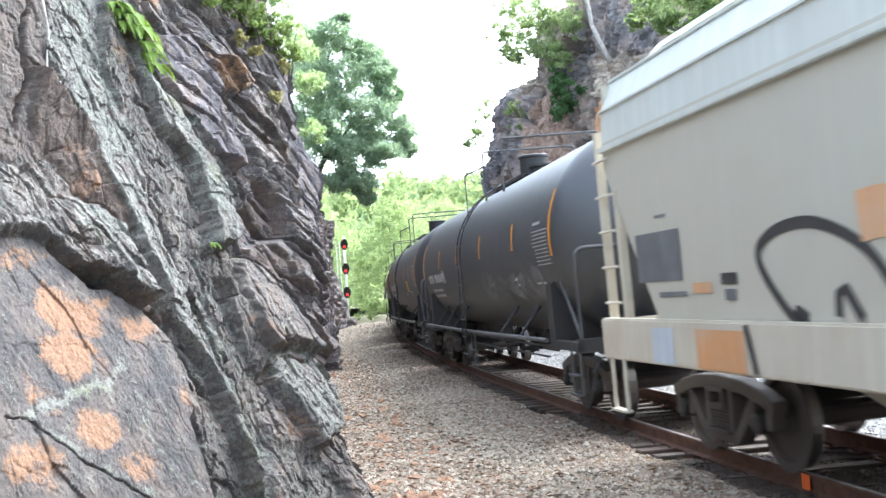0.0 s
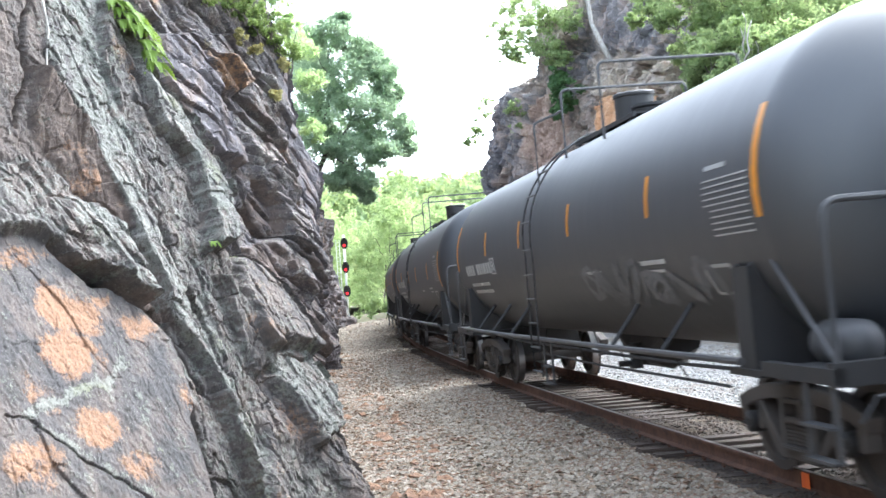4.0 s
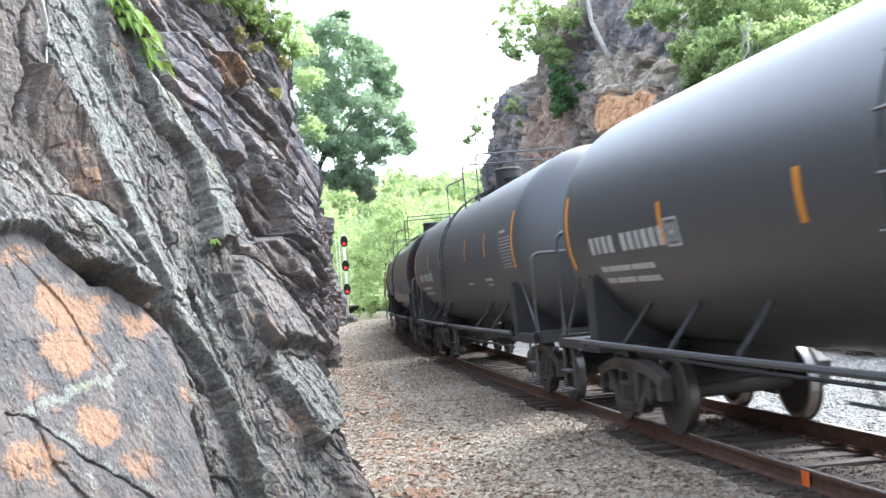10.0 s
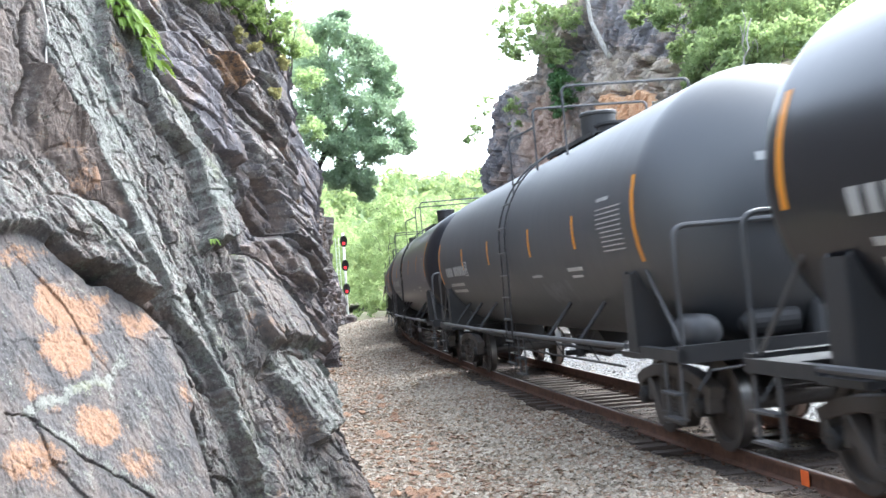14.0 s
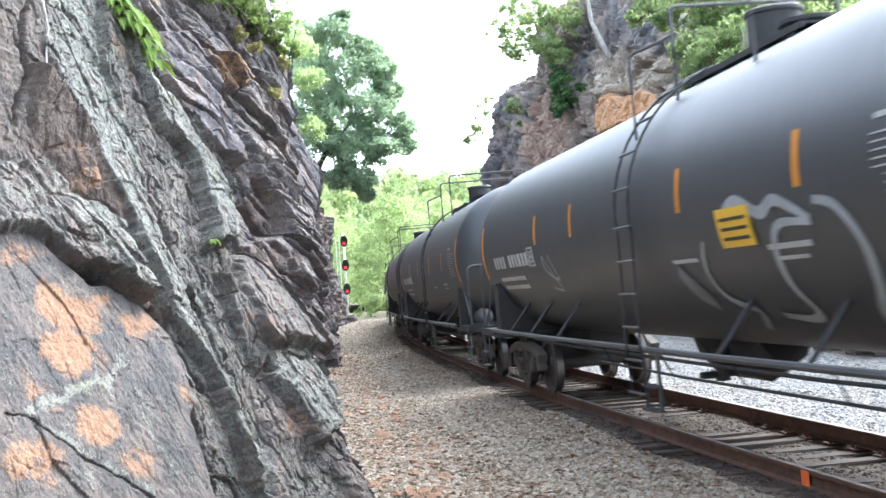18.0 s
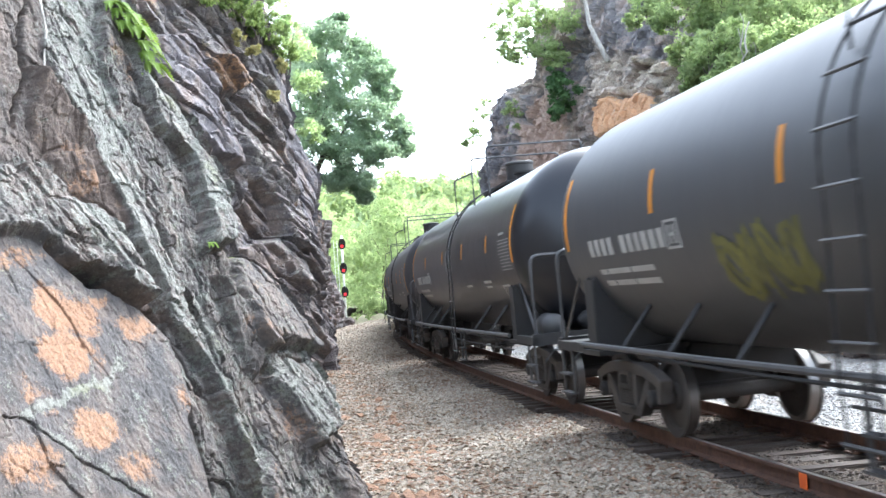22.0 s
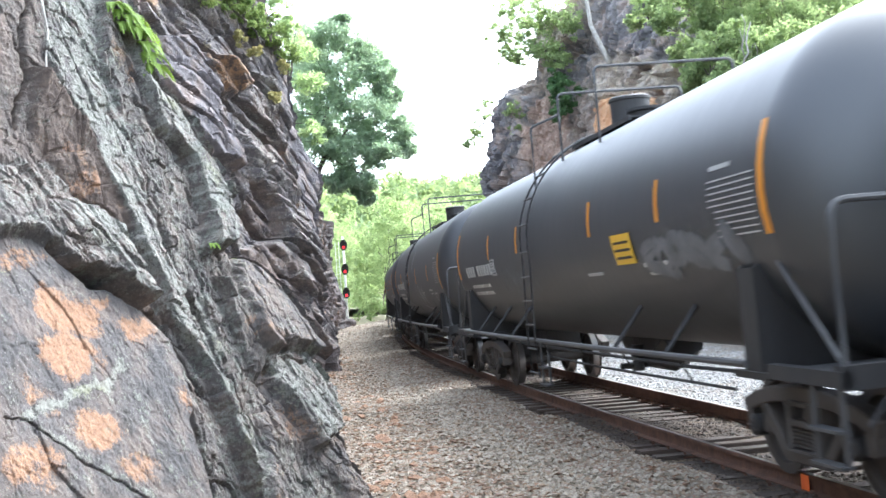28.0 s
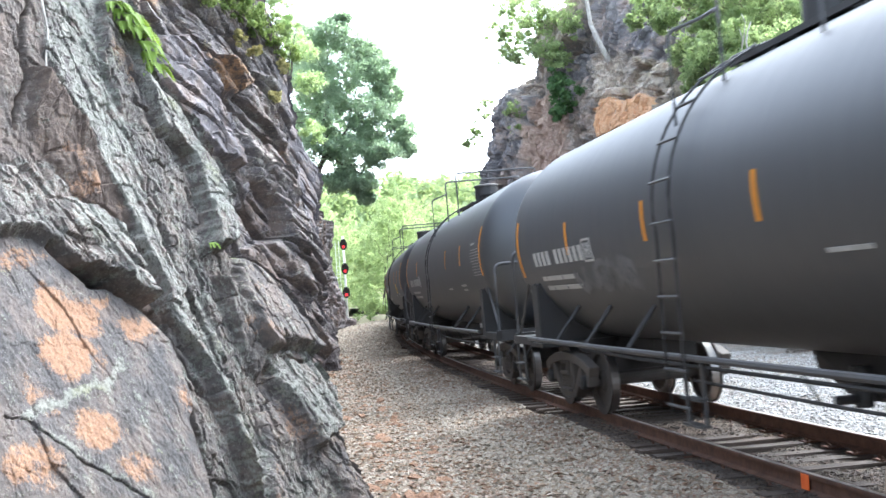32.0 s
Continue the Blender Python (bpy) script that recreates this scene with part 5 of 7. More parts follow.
for i in range(16):
    rng = np.random.default_rng(400 + i)
    y = 108 + i * 3.4
    x = -21 + (i * 7.3) % 22
    h = rng.uniform(9, 15)
    blobs = [(x + rng.normal() * 1.2, y + rng.normal() * 1.2, h * u, 1.9 + 0.6 * rng.random()) for u in (0.15, 0.3, 0.45, 0.6, 0.75, 0.9, 1.0)]
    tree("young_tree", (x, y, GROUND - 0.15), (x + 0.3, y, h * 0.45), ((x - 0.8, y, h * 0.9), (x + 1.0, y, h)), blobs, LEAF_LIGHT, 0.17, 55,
         "young light-green tree at the end of the cutting", "tree", r0=0.12, seed=420 + i, clumps=16, group="trees beyond the cutting")


# ---- track: ties, plates, spikes and two rails ----
def box(bm, x0, x1, y0, y1, z0, z1, bevel=0.0, m=None):
    vs = [bm.verts.new((x, y, z)) for x in (x0, x1) for y in (y0, y1) for z in (z0, z1)]
    fs = [bm.faces.new([vs[i] for i in q]) for q in ((0, 1, 3, 2), (4, 6, 7, 5), (0, 4, 5, 1), (2, 3, 7, 6), (0, 2, 6, 4), (1, 5, 7, 3))]
    if bevel:
        bmesh.ops.bevel(bm, geom=list({e for f in fs for e in f.edges}), offset=bevel, segments=2, affect="EDGES")
    elif m is not None:
        bmesh.ops.transform(bm, matrix=m, verts=vs)
    return vs


def ground_pose(s, side, z):
    x, y, th = on_track(s, side)
    return pose(x, y, z + side * math.sin(radians(CANT)), 0, 0, -math.degrees(th))


track = tagged(new("track"), "rusty rails on dark creosoted timber ties", "track", kind="structure")
bm = bmesh.new()
box(bm, -1.24, 1.24, -0.115, 0.115, -0.09, 0.09, 0.012)
TIE_MESH = bpy.data.meshes.new("tie")
bm.to_mesh(TIE_MESH)
bm.free()
TIE_MESH.materials.append(TIE)
bm = bmesh.new()
box(bm, -0.18, 0.18, -0.09, 0.09, -0.01, 0.012, 0.004)
for sx, sy in ((-0.11, 0.05), (0.11, -0.05), (-0.14, -0.05), (0.14, 0.05)):
    box(bm, sx - 0.014, sx + 0.014, sy - 0.014, sy + 0.014, 0.01, 0.045, 0.004)
PLATE_MESH = bpy.data.meshes.new("tie_plate")
bm.to_mesh(PLATE_MESH)
bm.free()
PLATE_MESH.materials.append(RAIL_RUST)
rng = random.Random(4)
for i in range(170):
    s = -8 + i * 0.533
    x, y, th = on_track(s + rng.uniform(-0.03, 0.03), rng.uniform(-0.06, 0.06))
    t = new("tie", TIE_MESH)
    t.parent = track
    t.matrix_basis = pose(x, y, -0.274 + rng.uniform(-0.014, 0.008), 0, -CANT * 0, -math.degrees(th) + rng.uniform(-1.2, 1.2))
    if i < 120:
        for side in (0.75, -0.75):
            p = new("tie_plate", PLATE_MESH)
            p.parent = track
            p.matrix_basis = ground_pose(s, side, -0.19)

RAIL_SECTION = ((-0.070, -0.172), (-0.070, -0.160), (-0.012, -0.140), (-0.009, -0.045), (-0.036, -0.036), (-0.036, -0.006), (-0.028, 0.0),
                (0.028, 0.0), (0.036, -0.006), (0.036, -0.036), (0.009, -0.045), (0.012, -0.140), (0.070, -0.160), (0.070, -0.172))
for side in (0.75, -0.75):
    for nm, sec, mtl in (("rail", RAIL_SECTION, RAIL_RUST), ("running_band", ((-0.024, -0.004), (-0.022, 0.0025), (0.022, 0.0025), (0.024, -0.004)), RAIL_HEAD)):
        vs, fs, k = [], [], len(sec)
        steps = [-60 + 2.0 * i for i in range(24)] + [-12 + 0.8 * i for i in range(230)]
        for i, s in enumerate(steps):
            for o, z in sec:
                x, y, th = on_track(s, side + o)
                vs.append((x, y, z + side * math.sin(radians(CANT))))
            if i:
                for j in range(k):
                    fs.append(((i - 1) * k + j, (i - 1) * k + (j + 1) % k, i * k + (j + 1) % k, i * k + j))
        raw(nm, vs, fs, mtl, track)

bm = bmesh.new()
box(bm, -0.004, 0.004, -0.075, 0.075, -0.150, -0.008, 0.003)
mark = part("paint_mark", bm, SPRAY_RAIL, track, "orange paint mark on the rail")
mark.matrix_basis = ground_pose(7.42, 0.79, 0.0)

# ---- signal mast with three red heads ----
def disc(bm, c, r, axis, depth, seg=20, sy=1.0):
    """A short round plate at c along a horizontal axis towards -y."""
    a, b = [], []
    for j in range(seg):
        u, v = r * math.cos(j * math.tau / seg), sy * r * math.sin(j * math.tau / seg)
        a.append(bm.verts.new((c[0] + u, c[1], c[2] + v)))
        b.append(bm.verts.new((c[0] + u, c[1] + depth, c[2] + v)))
    bm.faces.new(a)
    bm.faces.new(b[::-1])
    for j in range(seg):
        bm.faces.new((a[j], b[j], b[(j + 1) % seg], a[(j + 1) % seg]))


def tube(bm, pts, r, sides=8, closed=False):
    limb(bm, pts, r, r, sides)


mast = new("signal_mast")
mast.location = (-8.75, 98.0, GROUND - 0.1)
bm = bmesh.new()
tube(bm, [(0, 0, 0), (0, 0, 8.1)], 0.10, 12)
part("pole", bm, MAST_WHITE, mast, smooth=True)
bm = bmesh.new()
box(bm, -0.35, 0.35, -0.35, 0.35, 0, 0.35, 0.03)
part("base", bm, MAST_WHITE, mast)
for sx in (-0.42, -0.72):
    bm = bmesh.new()
    tube(bm, [(sx, 0.1, 0.3), (sx, 0.1, 7.7)], 0.03, 6)
    part("ladder_rail", bm, MAST_WHITE, mast)
for j in range(22):
    bm = bmesh.new()
    tube(bm, [(-0.72, 0.1, 0.5 + j * 0.33), (-0.42, 0.1, 0.5 + j * 0.33)], 0.018, 6)
    part("ladder_rung", bm, MAST_WHITE, mast)
for z in (7.35, 5.2, 3.1):
    head = new("signal_head")
    head.parent = mast
    head.location = (0.05, -0.25, z)
    bm = bmesh.new()
    disc(bm, (0, 0, 0), 0.32, "y", 0.04, 24, 1.6)
    part("backboard", bm, SIGNAL_BLACK, head)
    for i, dz in enumerate((0.28, -0.02, -0.30)):
        bm = bmesh.new()
        for a in range(13):
            u0, u1 = math.pi * (a / 13), math.pi * ((a + 1) / 13)
            q = [(0.14 * math.cos(u), yy, dz + 0.14 * math.sin(u)) for u, yy in ((u0, 0), (u1, 0), (u1, -0.25), (u0, -0.25))]
            bm.faces.new([bm.verts.new(p) for p in q])
        part("hood", bm, SIGNAL_BLACK, head)
    bm = bmesh.new()
    disc(bm, (0, -0.03, -0.20), 0.135, "y", 0.02, 18)
    part("lens", bm, RED_LIGHT, head, "glowing red signal lens")
    bm = bmesh.new()
    box(bm, -0.14, 0.14, 0.04, 0.3, -0.3, 0.3, 0.02)
    part("housing", bm, SIGNAL_BLACK, head)
tagged(mast, "silver signal mast with three red-lit heads and a ladder", "signal")


# ---- rolling stock ----
TANK_R, TANK_Z = 1.53, 2.548
HALF, HEAD = 7.42, 0.80
BOGIE_Y = 6.78


def revolve(profile, seg, axis="y"):
    """Closed body of revolution about the y axis. profile: (y, r)."""
    bm = bmesh.new()
    rings = []
    for y, r in profile:
        if r < 1e-6:
            rings.append([bm.verts.new((0, y, 0))])
        else:
            rings.append([bm.verts.new((r * math.cos(j * math.tau / seg), y, r * math.sin(j * math.tau / seg))) for j in range(seg)])
    for a, b in zip(rings, rings[1:]):
        for j in range(seg):
            k = (j + 1) % seg
            if len(a) == 1:
                bm.faces.new((a[0], b[j], b[k]))
            elif len(b) == 1:
                bm.faces.new((a[j], b[0], a[k]))
            else:
                bm.faces.new((a[j], b[j], b[k], a[k]))
    return bm


def shift(bm, x=0, y=0, z=0, rz=0, rx=0, ry=0):
    bmesh.ops.transform(bm, matrix=pose(x, y, z, rx, ry, rz), verts=bm.verts)
    return bm


def on_tank(y, z, lift=0.004, side=-1):
    """A point on the tank's side at height z."""
    dz = max(-1.0, min(1.0, (z - TANK_Z) / TANK_R))
    r = TANK_R + lift
    a = math.asin(dz)
    return (side * r * math.cos(a), y, TANK_Z + r * math.sin(a))


def patch(bm, y0, y1, z0, z1, lift=0.005, side=-1, n=5, skew=0.0):
    """A thin curved plate on the tank's side."""
    rows = []
    for i in range(n + 1):
        z = z0 + (z1 - z0) * i / n
        sk = skew * i / n
        rows.append([bm.verts.new(on_tank(y + sk, z, lift, side)) for y in (y0, y1)] + [bm.verts.new(on_tank(y + sk, z, lift - 0.006, side)) for y in (y1, y0)])
    for a, b in zip(rows, rows[1:]):
        for j in range(4):
            bm.faces.new((a[j], a[(j + 1) % 4], b[(j + 1) % 4], b[j]))
    bm.faces.new(rows[0])
    bm.faces.new(rows[-1][::-1])


def stroke(bm, pts, width, lift=0.006, side=-1):
    """A painted stroke along (y, z) points on the tank."""
    prev = None
    for i, (y, z) in enumerate(pts):
        a = pts[max(i - 1, 0)]
        b = pts[min(i + 1, len(pts) - 1)]
        dy, dz = b[0] - a[0], b[1] - a[1]
        L = math.hypot(dy, dz) or 1
        w = width * (0.6 + 0.4 * math.sin(math.pi * i / max(1, len(pts) - 1)))
        ny, nz = -dz / L * w / 2, dy / L * w / 2
        cur = (bm.verts.new(on_tank(y + ny, z + nz, lift, side)), bm.verts.new(on_tank(y - ny, z - nz, lift, side)))
        if prev:
            bm.faces.new((prev[0], cur[0], cur[1], prev[1]))
        prev = cur


def scrawl(rng, y0, y1, z0, z1, n):
    """Loose looping strokes filling a box of the tank's side."""
    out = []
    for i in range(n):
        cy = y0 + (y1 - y0) * (i + 0.5) / n
        w, h = (y1 - y0) / n * rng.uniform(0.55, 0.95), (z1 - z0) * rng.uniform(0.6, 1.0)
        cz = (z0 + z1) / 2 + rng.uniform(-0.1, 0.1) * (z1 - z0)
        ph, f1, f2 = rng.uniform(0, 6.3), rng.choice((1, 1.5, 2)), rng.choice((1, 2, 2.5))
        out.append([(cy + w * 0.6 * math.sin(f1 * u * 0.45 + ph), cz + h * 0.5 * math.cos(f2 * u * 0.4 + ph * 0.7) * (1 - 0.02 * u)) for u in range(22)])
    return out


def curve_through(pts, n=6):
    """A smooth line through (y, z) points."""
    q = [Vector(p) for p in (pts[0], *pts, pts[-1])]
    out = []
    for a, b, c, d in zip(q, q[1:], q[2:], q[3:]):
        for i in range(n):
            t = i / n
            out.append(tuple(0.5 * ((2 * b) + (c - a) * t + (2 * a - 5 * b + 4 * c - d) * t * t + (3 * b - a - 3 * c + d) * t ** 3)))
    return out + [tuple(pts[-1])]


# --- truck, built once ---
def bar(bm, pts, x0, x1, h):
    """A bar in a side frame: follows (y, z) points, h deep, between x0 and x1."""
    for (ya, za), (yb, zb) in zip(pts, pts[1:]):
        dy, dz = yb - ya, zb - za
        L = math.hypot(dy, dz)
        ny, nz = -dz / L * h / 2, dy / L * h / 2
        e = 0.02
        ya2, za2, yb2, zb2 = ya - dy / L * e, za - dz / L * e, yb + dy / L * e, zb + dz / L * e
        q = [(ya2 + ny, za2 + nz), (yb2 + ny, zb2 + nz), (yb2 - ny, zb2 - nz), (ya2 - ny, za2 - nz)]
        f = [bm.verts.new((x0, y, z)) for y, z in q]
        g = [bm.verts.new((x1, y, z)) for y, z in q]
        bm.faces.new(f)
        bm.faces.new(g[::-1])
        for j in range(4):
            bm.faces.new((f[j], g[j], g[(j + 1) % 4], f[(j + 1) % 4]))


WHEEL_R, AXLE_Y = 0.4572, 0.89
WHEEL_PROFILE = ((-0.075, 0.0), (-0.075, 0.12), (-0.05, 0.14), (-0.012, 0.17), (-0.012, 0.37), (-0.065, 0.39), (-0.068, 0.452), (0.045, 0.4572), (0.055, 0.487), (0.075, 0.485), (0.075, 0.39), (0.02, 0.37), (0.02, 0.17), (0.075, 0.13), (0.075, 0.0))


def build_bogie():
    e = new("bogie")
    for sx in (-1, 1):
        bm = bmesh.new()
        x0, x1 = sx * 0.92, sx * 1.08
        bar(bm, [(-1.14, 0.62), (-0.90, 0.70), (-0.55, 0.77), (0, 0.80), (0.55, 0.77), (0.90, 0.70), (1.14, 0.62)], x0, x1, 0.14)
        bar(bm, [(-0.72, 0.62), (-0.36, 0.26), (0.36, 0.26), (0.72, 0.62)], x0, x1, 0.13)
        bar(bm, [(-0.27, 0.28), (-0.27, 0.76)], x0, x1, 0.10)
        bar(bm, [(0.27, 0.28), (0.27, 0.76)], x0, x1, 0.10)
        for sy in (-1, 1):
            bar(bm, [(sy * 1.06, 0.62), (sy * 1.06, 0.42)], x0, x1, 0.11)
            bar(bm, [(sy * 0.72, 0.64), (sy * 0.72, 0.42)], x0, x1, 0.11)
        bmesh.ops.bevel(bm, geom=list(bm.edges), offset=0.012, segments=1, affect="EDGES")
        sf = part("side_frame", bm, CAST_STEEL, e)
        for sy in (-0.19, -0.095, 0.0, 0.095, 0.19):
            bm = bmesh.new()
            turns = [(sx * 1.03 + 0.045 * math.cos(a * 0.9), sy + 0.045 * math.sin(a * 0.9), 0.33 + 0.19 * a / 40) for a in range(41)]
            tube(bm, turns, 0.013, 5)
            part("spring", bm, CAST_STEEL, sf)
        bm = bmesh.new()
        box(bm, sx * 0.94, sx * 1.13, -0.21, 0.21, 0.53, 0.585, 0.012)
        box(bm, sx * 0.94, sx * 1.12, -0.19, -0.13, 0.58, 0.70, 0.012)
        box(bm, sx * 0.94, sx * 1.12, 0.13, 0.19, 0.58, 0.70, 0.012)
        box(bm, sx * 0.94, sx * 1.12, -0.19, 0.19, 0.695, 0.74, 0.012)
        part("bolster_end", bm, CAST_STEEL, sf)
        bm = bmesh.new()
        box(bm, sx * 0.93, sx * 1.14, -0.26, 0.26, 0.285, 0.325, 0.012)
        part("spring_seat", bm, CAST_STEEL, sf)
        for sy in (-1, 1):
            for k in range(3):
                bm = revolve(((-0.012, 0.0), (-0.012, 0.018), (0.012, 0.018), (0.012, 0.0)), 6)
                shift(bm, rz=90)
                shift(bm, sx * 1.145, sy * AXLE_Y + 0.05 * math.cos(k * 2.09), WHEEL_R + 0.05 * math.sin(k * 2.09))
                part("cap_bolt", bm, CAST_STEEL, sf)
            bm = bmesh.new()
            bar(bm, [(sy * 0.46, 0.32), (sy * 0.40, 0.58), (sy * 0.44, 0.74)], sx * 0.80, sx * 0.90, 0.07)
            part("brake_head", bm, CAST_STEEL, e)
        for sy in (-1, 1):
            bm = revolve(((-0.12, 0.0), (-0.12, 0.07), (-0.10, 0.10), (0.08, 0.105), (0.08, 0.0)), 16)
            shift(bm, 0, 0, 0, rz=90 * sx)
            shift(bm, sx * 1.02, sy * AXLE_Y, WHEEL_R)
            part("bearing", bm, FRAME_BLACK, sf)
    bm = bmesh.new()
    box(bm, -1.02, 1.02, -0.2, 0.2, 0.48, 0.72, 0.03)
    part("bolster", bm, CAST_STEEL, e)
    bm = bmesh.new()
    box(bm, -0.8, 0.8, -0.5, -0.42, 0.42, 0.54, 0.01)
    box(bm, -0.8, 0.8, 0.42, 0.5, 0.42, 0.54, 0.01)
    part("brake_beam", bm, CAST_STEEL, e)
    for sy in (-1, 1):
        ws = revolve(((-1.05, 0.0), (-1.05, 0.075), (-0.9, 0.085), (0.9, 0.085), (1.05, 0.075), (1.05, 0.0)), 12)
        shift(ws, 0, 0, 0, rz=90)
        axle = part("wheelset", ws, CAST_STEEL, e)
        axle.location = (0, sy * AXLE_Y, WHEEL_R)
        for sx in (-1, 1):
            bm = revolve(WHEEL_PROFILE, 36)
            shift(bm, 0, 0, 0, rz=90 if sx < 0 else -90)
            shift(bm, sx * 0.76)
            w = part("wheel", bm, CAST_STEEL, axle, "steel wheel with a bright worn tread", smooth=False)
            bm = revolve(((-0.069, 0.40), (-0.0705, 0.40), (-0.0705, 0.4535), (0.045, 0.4592), (0.045, 0.40)), 36)
            shift(bm, 0, 0, 0, rz=90 if sx < 0 else -90)
            shift(bm, sx * 0.76)
            me = bpy.data.meshes.new("tread")
            bm.to_mesh(me)
            bm.free()
            me.materials.append(BRIGHT_STEEL)
            w.data.materials.append(BRIGHT_STEEL)
            joined = bmesh.new()
            joined.from_mesh(w.data)
            n0 = len(joined.faces)
            joined.from_mesh(me)
            joined.faces.ensure_lookup_table()
            for f in joined.faces[n0:]:
                f.material_index = 1
            joined.to_mesh(w.data)
            joined.free()
    return e


MESHES = {}


def keep(name, key, make, material, parent, label="", smooth=False):
    """A part whose mesh is made once for a key and shared by all alike."""
    if key not in MESHES:
        bm = make()
        me = bpy.data.meshes.new(name)
        bm.to_mesh(me)
        bm.free()
        me.materials.append(material)
        if smooth:
            me.shade_smooth()
        MESHES[key] = me
    ob = new(name, MESHES[key])
    ob.parent = parent
    return tagged(ob, label)


def made(fn):
    """Runs fn on a fresh bmesh and returns it."""
    def go():
        bm = bmesh.new()
        fn(bm)
        return bm
    return go


def round_corner(a, b, c, r, n=5):
    """Points round the corner b between a and c."""
    a, b, c = Vector(a), Vector(b), Vector(c)
    p, q = b + (a - b).normalized() * r, b + (c - b).normalized() * r
    return [tuple((1 - t) ** 2 * p + 2 * t * (1 - t) * b + t * t * q) for t in [i / n for i in range(n + 1)]]


def pipe_path(pts, r):
    out = [pts[0]]
    for a, b, c in zip(pts, pts[1:], pts[2:]):
        out += round_corner(a, b, c, r)
    return out + [pts[-1]]


def tank_profile():
    p = []
    for i in range(15):
        a = math.pi / 2 * i / 14
        p.append((-HALF - HEAD * math.cos(a), TANK_R * math.sin(a)))
    p += [(-HALF + 0.001, TANK_R)]
    for yb in (-5.5, -3.7, -1.85, 0.0, 1.85, 3.7, 5.5):
        p += [(yb, TANK_R)]
    q = [(-y, r) for y, r in p[:16]]
    return p + q[::-1]


def make_ladder_rail(y):
    def fn(bm):
        pts = [(-1.62, y, 0.55), (-1.64, y, 1.1)]
        for i in range(15):
            a = radians(-8 + 92 * i / 14)
            r = TANK_R + 0.10
            pts.append((-r * math.cos(a), y, TANK_Z + r * math.sin(a)))
        limb(bm, pts, 0.016, 0.016, 5)
    return made(fn)


def make_rung(i):
    def fn(bm):
        if i < 5:
            x, z = -1.64, 0.62 + i * 0.36
        else:
            a = radians(-4 + (i - 5) * 14.5)
            x, z = -(TANK_R + 0.11) * math.cos(a), TANK_Z + (TANK_R + 0.11) * math.sin(a)
        tube(bm, [(x, 0.47, z), (x, 1.03, z)], 0.017, 6)
    return made(fn)


def make_saddle(bm):
    """Cradle between tank and stub sill: arched plate on both sides."""
    for yy in (6.62, 6.92):
        top = []
        for i in range(13):
            a = radians(-157 + 134 * i / 12)
            top.append((TANK_R * 1.0 * math.cos(a), TANK_Z + TANK_R * math.sin(a)))
        low = [(1.45, 1.90), (1.45, 1.02), (0.5, 0.86), (-0.5, 0.86), (-1.45, 1.02), (-1.45, 1.90)]
        ring = top + low
        a = [bm.verts.new((x, yy - 0.02, z)) for x, z in ring]
        b = [bm.verts.new((x, yy + 0.02, z)) for x, z in ring]
        for j in range(len(ring)):
            k = (j + 1) % len(ring)
            bm.faces.new((a[j], a[k], b[k], b[j]))
        for c in (a, b):
            f = bm.faces.new(c)
            bmesh.ops.triangulate(bm, faces=[f])
    for sx in (-1, 1):
        box(bm, sx * 1.45 - 0.012, sx * 1.45 + 0.012, 6.62, 6.94, 1.02, 1.92)
    box(bm, -1.5, 1.5, 6.45, 7.10, 0.98, 1.04)


def make_coupler(bm):
    box(bm, -0.09, 0.09, 8.35, 8.80, 0.76, 0.98, 0.02)
    box(bm, -0.16, 0.13, 8.76, 9.03, 0.71, 1.03, 0.04)
    box(bm, 0.05, 0.17, 8.92, 9.10, 0.74, 1.0, 0.04)


def make_step(y):
    def fn(bm):
        for a, b in (((-1.46, y - 0.22, 1.05), (-1.48, y - 0.20, 0.42)), ((-1.46, y + 0.22, 1.05), (-1.48, y + 0.20, 0.42))):
            box(bm, a[0] - 0.012, a[0] + 0.012, a[1] - 0.03, a[1] + 0.03, b[2], a[2])
        for z in (0.42, 0.68):
            box(bm, -1.53, -1.42, y - 0.23, y + 0.23, z - 0.012, z + 0.012)
    return made(fn)


def turned(fn):
    """The same part at the other end: half a turn about the upright axis."""
    def go():
        bm = fn()
        bmesh.ops.transform(bm, matrix=pose(0, 0, 0, 0, 0, 180), verts=bm.verts)
        return bm
    return go


def mirrored(fn):
    """The same part at the other end, mirrored along the car."""
    def go():
        bm = fn()
        for v in bm.verts:
            v.co.y = -v.co.y
        bmesh.ops.reverse_faces(bm, faces=bm.faces)
        return bm
    return go


BOGIE = build_bogie()


def add_bogies(car, y):
    out = []
    for sy in (-1, 1):
        m = pose(0, sy * y, 0)
        e = copy_thing(BOGIE, m)
        e.parent = car
        e.matrix_basis = m
        out.append(e)
    return out


def text_bars(key, y0, z0, widths, height, skew, parent, name, material, lift=0.006, gap=0.06):
    """A row of lettering too blurred to read, as bars."""
    y = y0
    for i, w in enumerate(widths):
        if w > 0:
            keep(name, (key, i), made(lambda bm, y=y, w=w: patch(bm, y - w, y, z0, z0 + height, lift, -1, 3)), material, parent)
        y -= abs(w) + gap


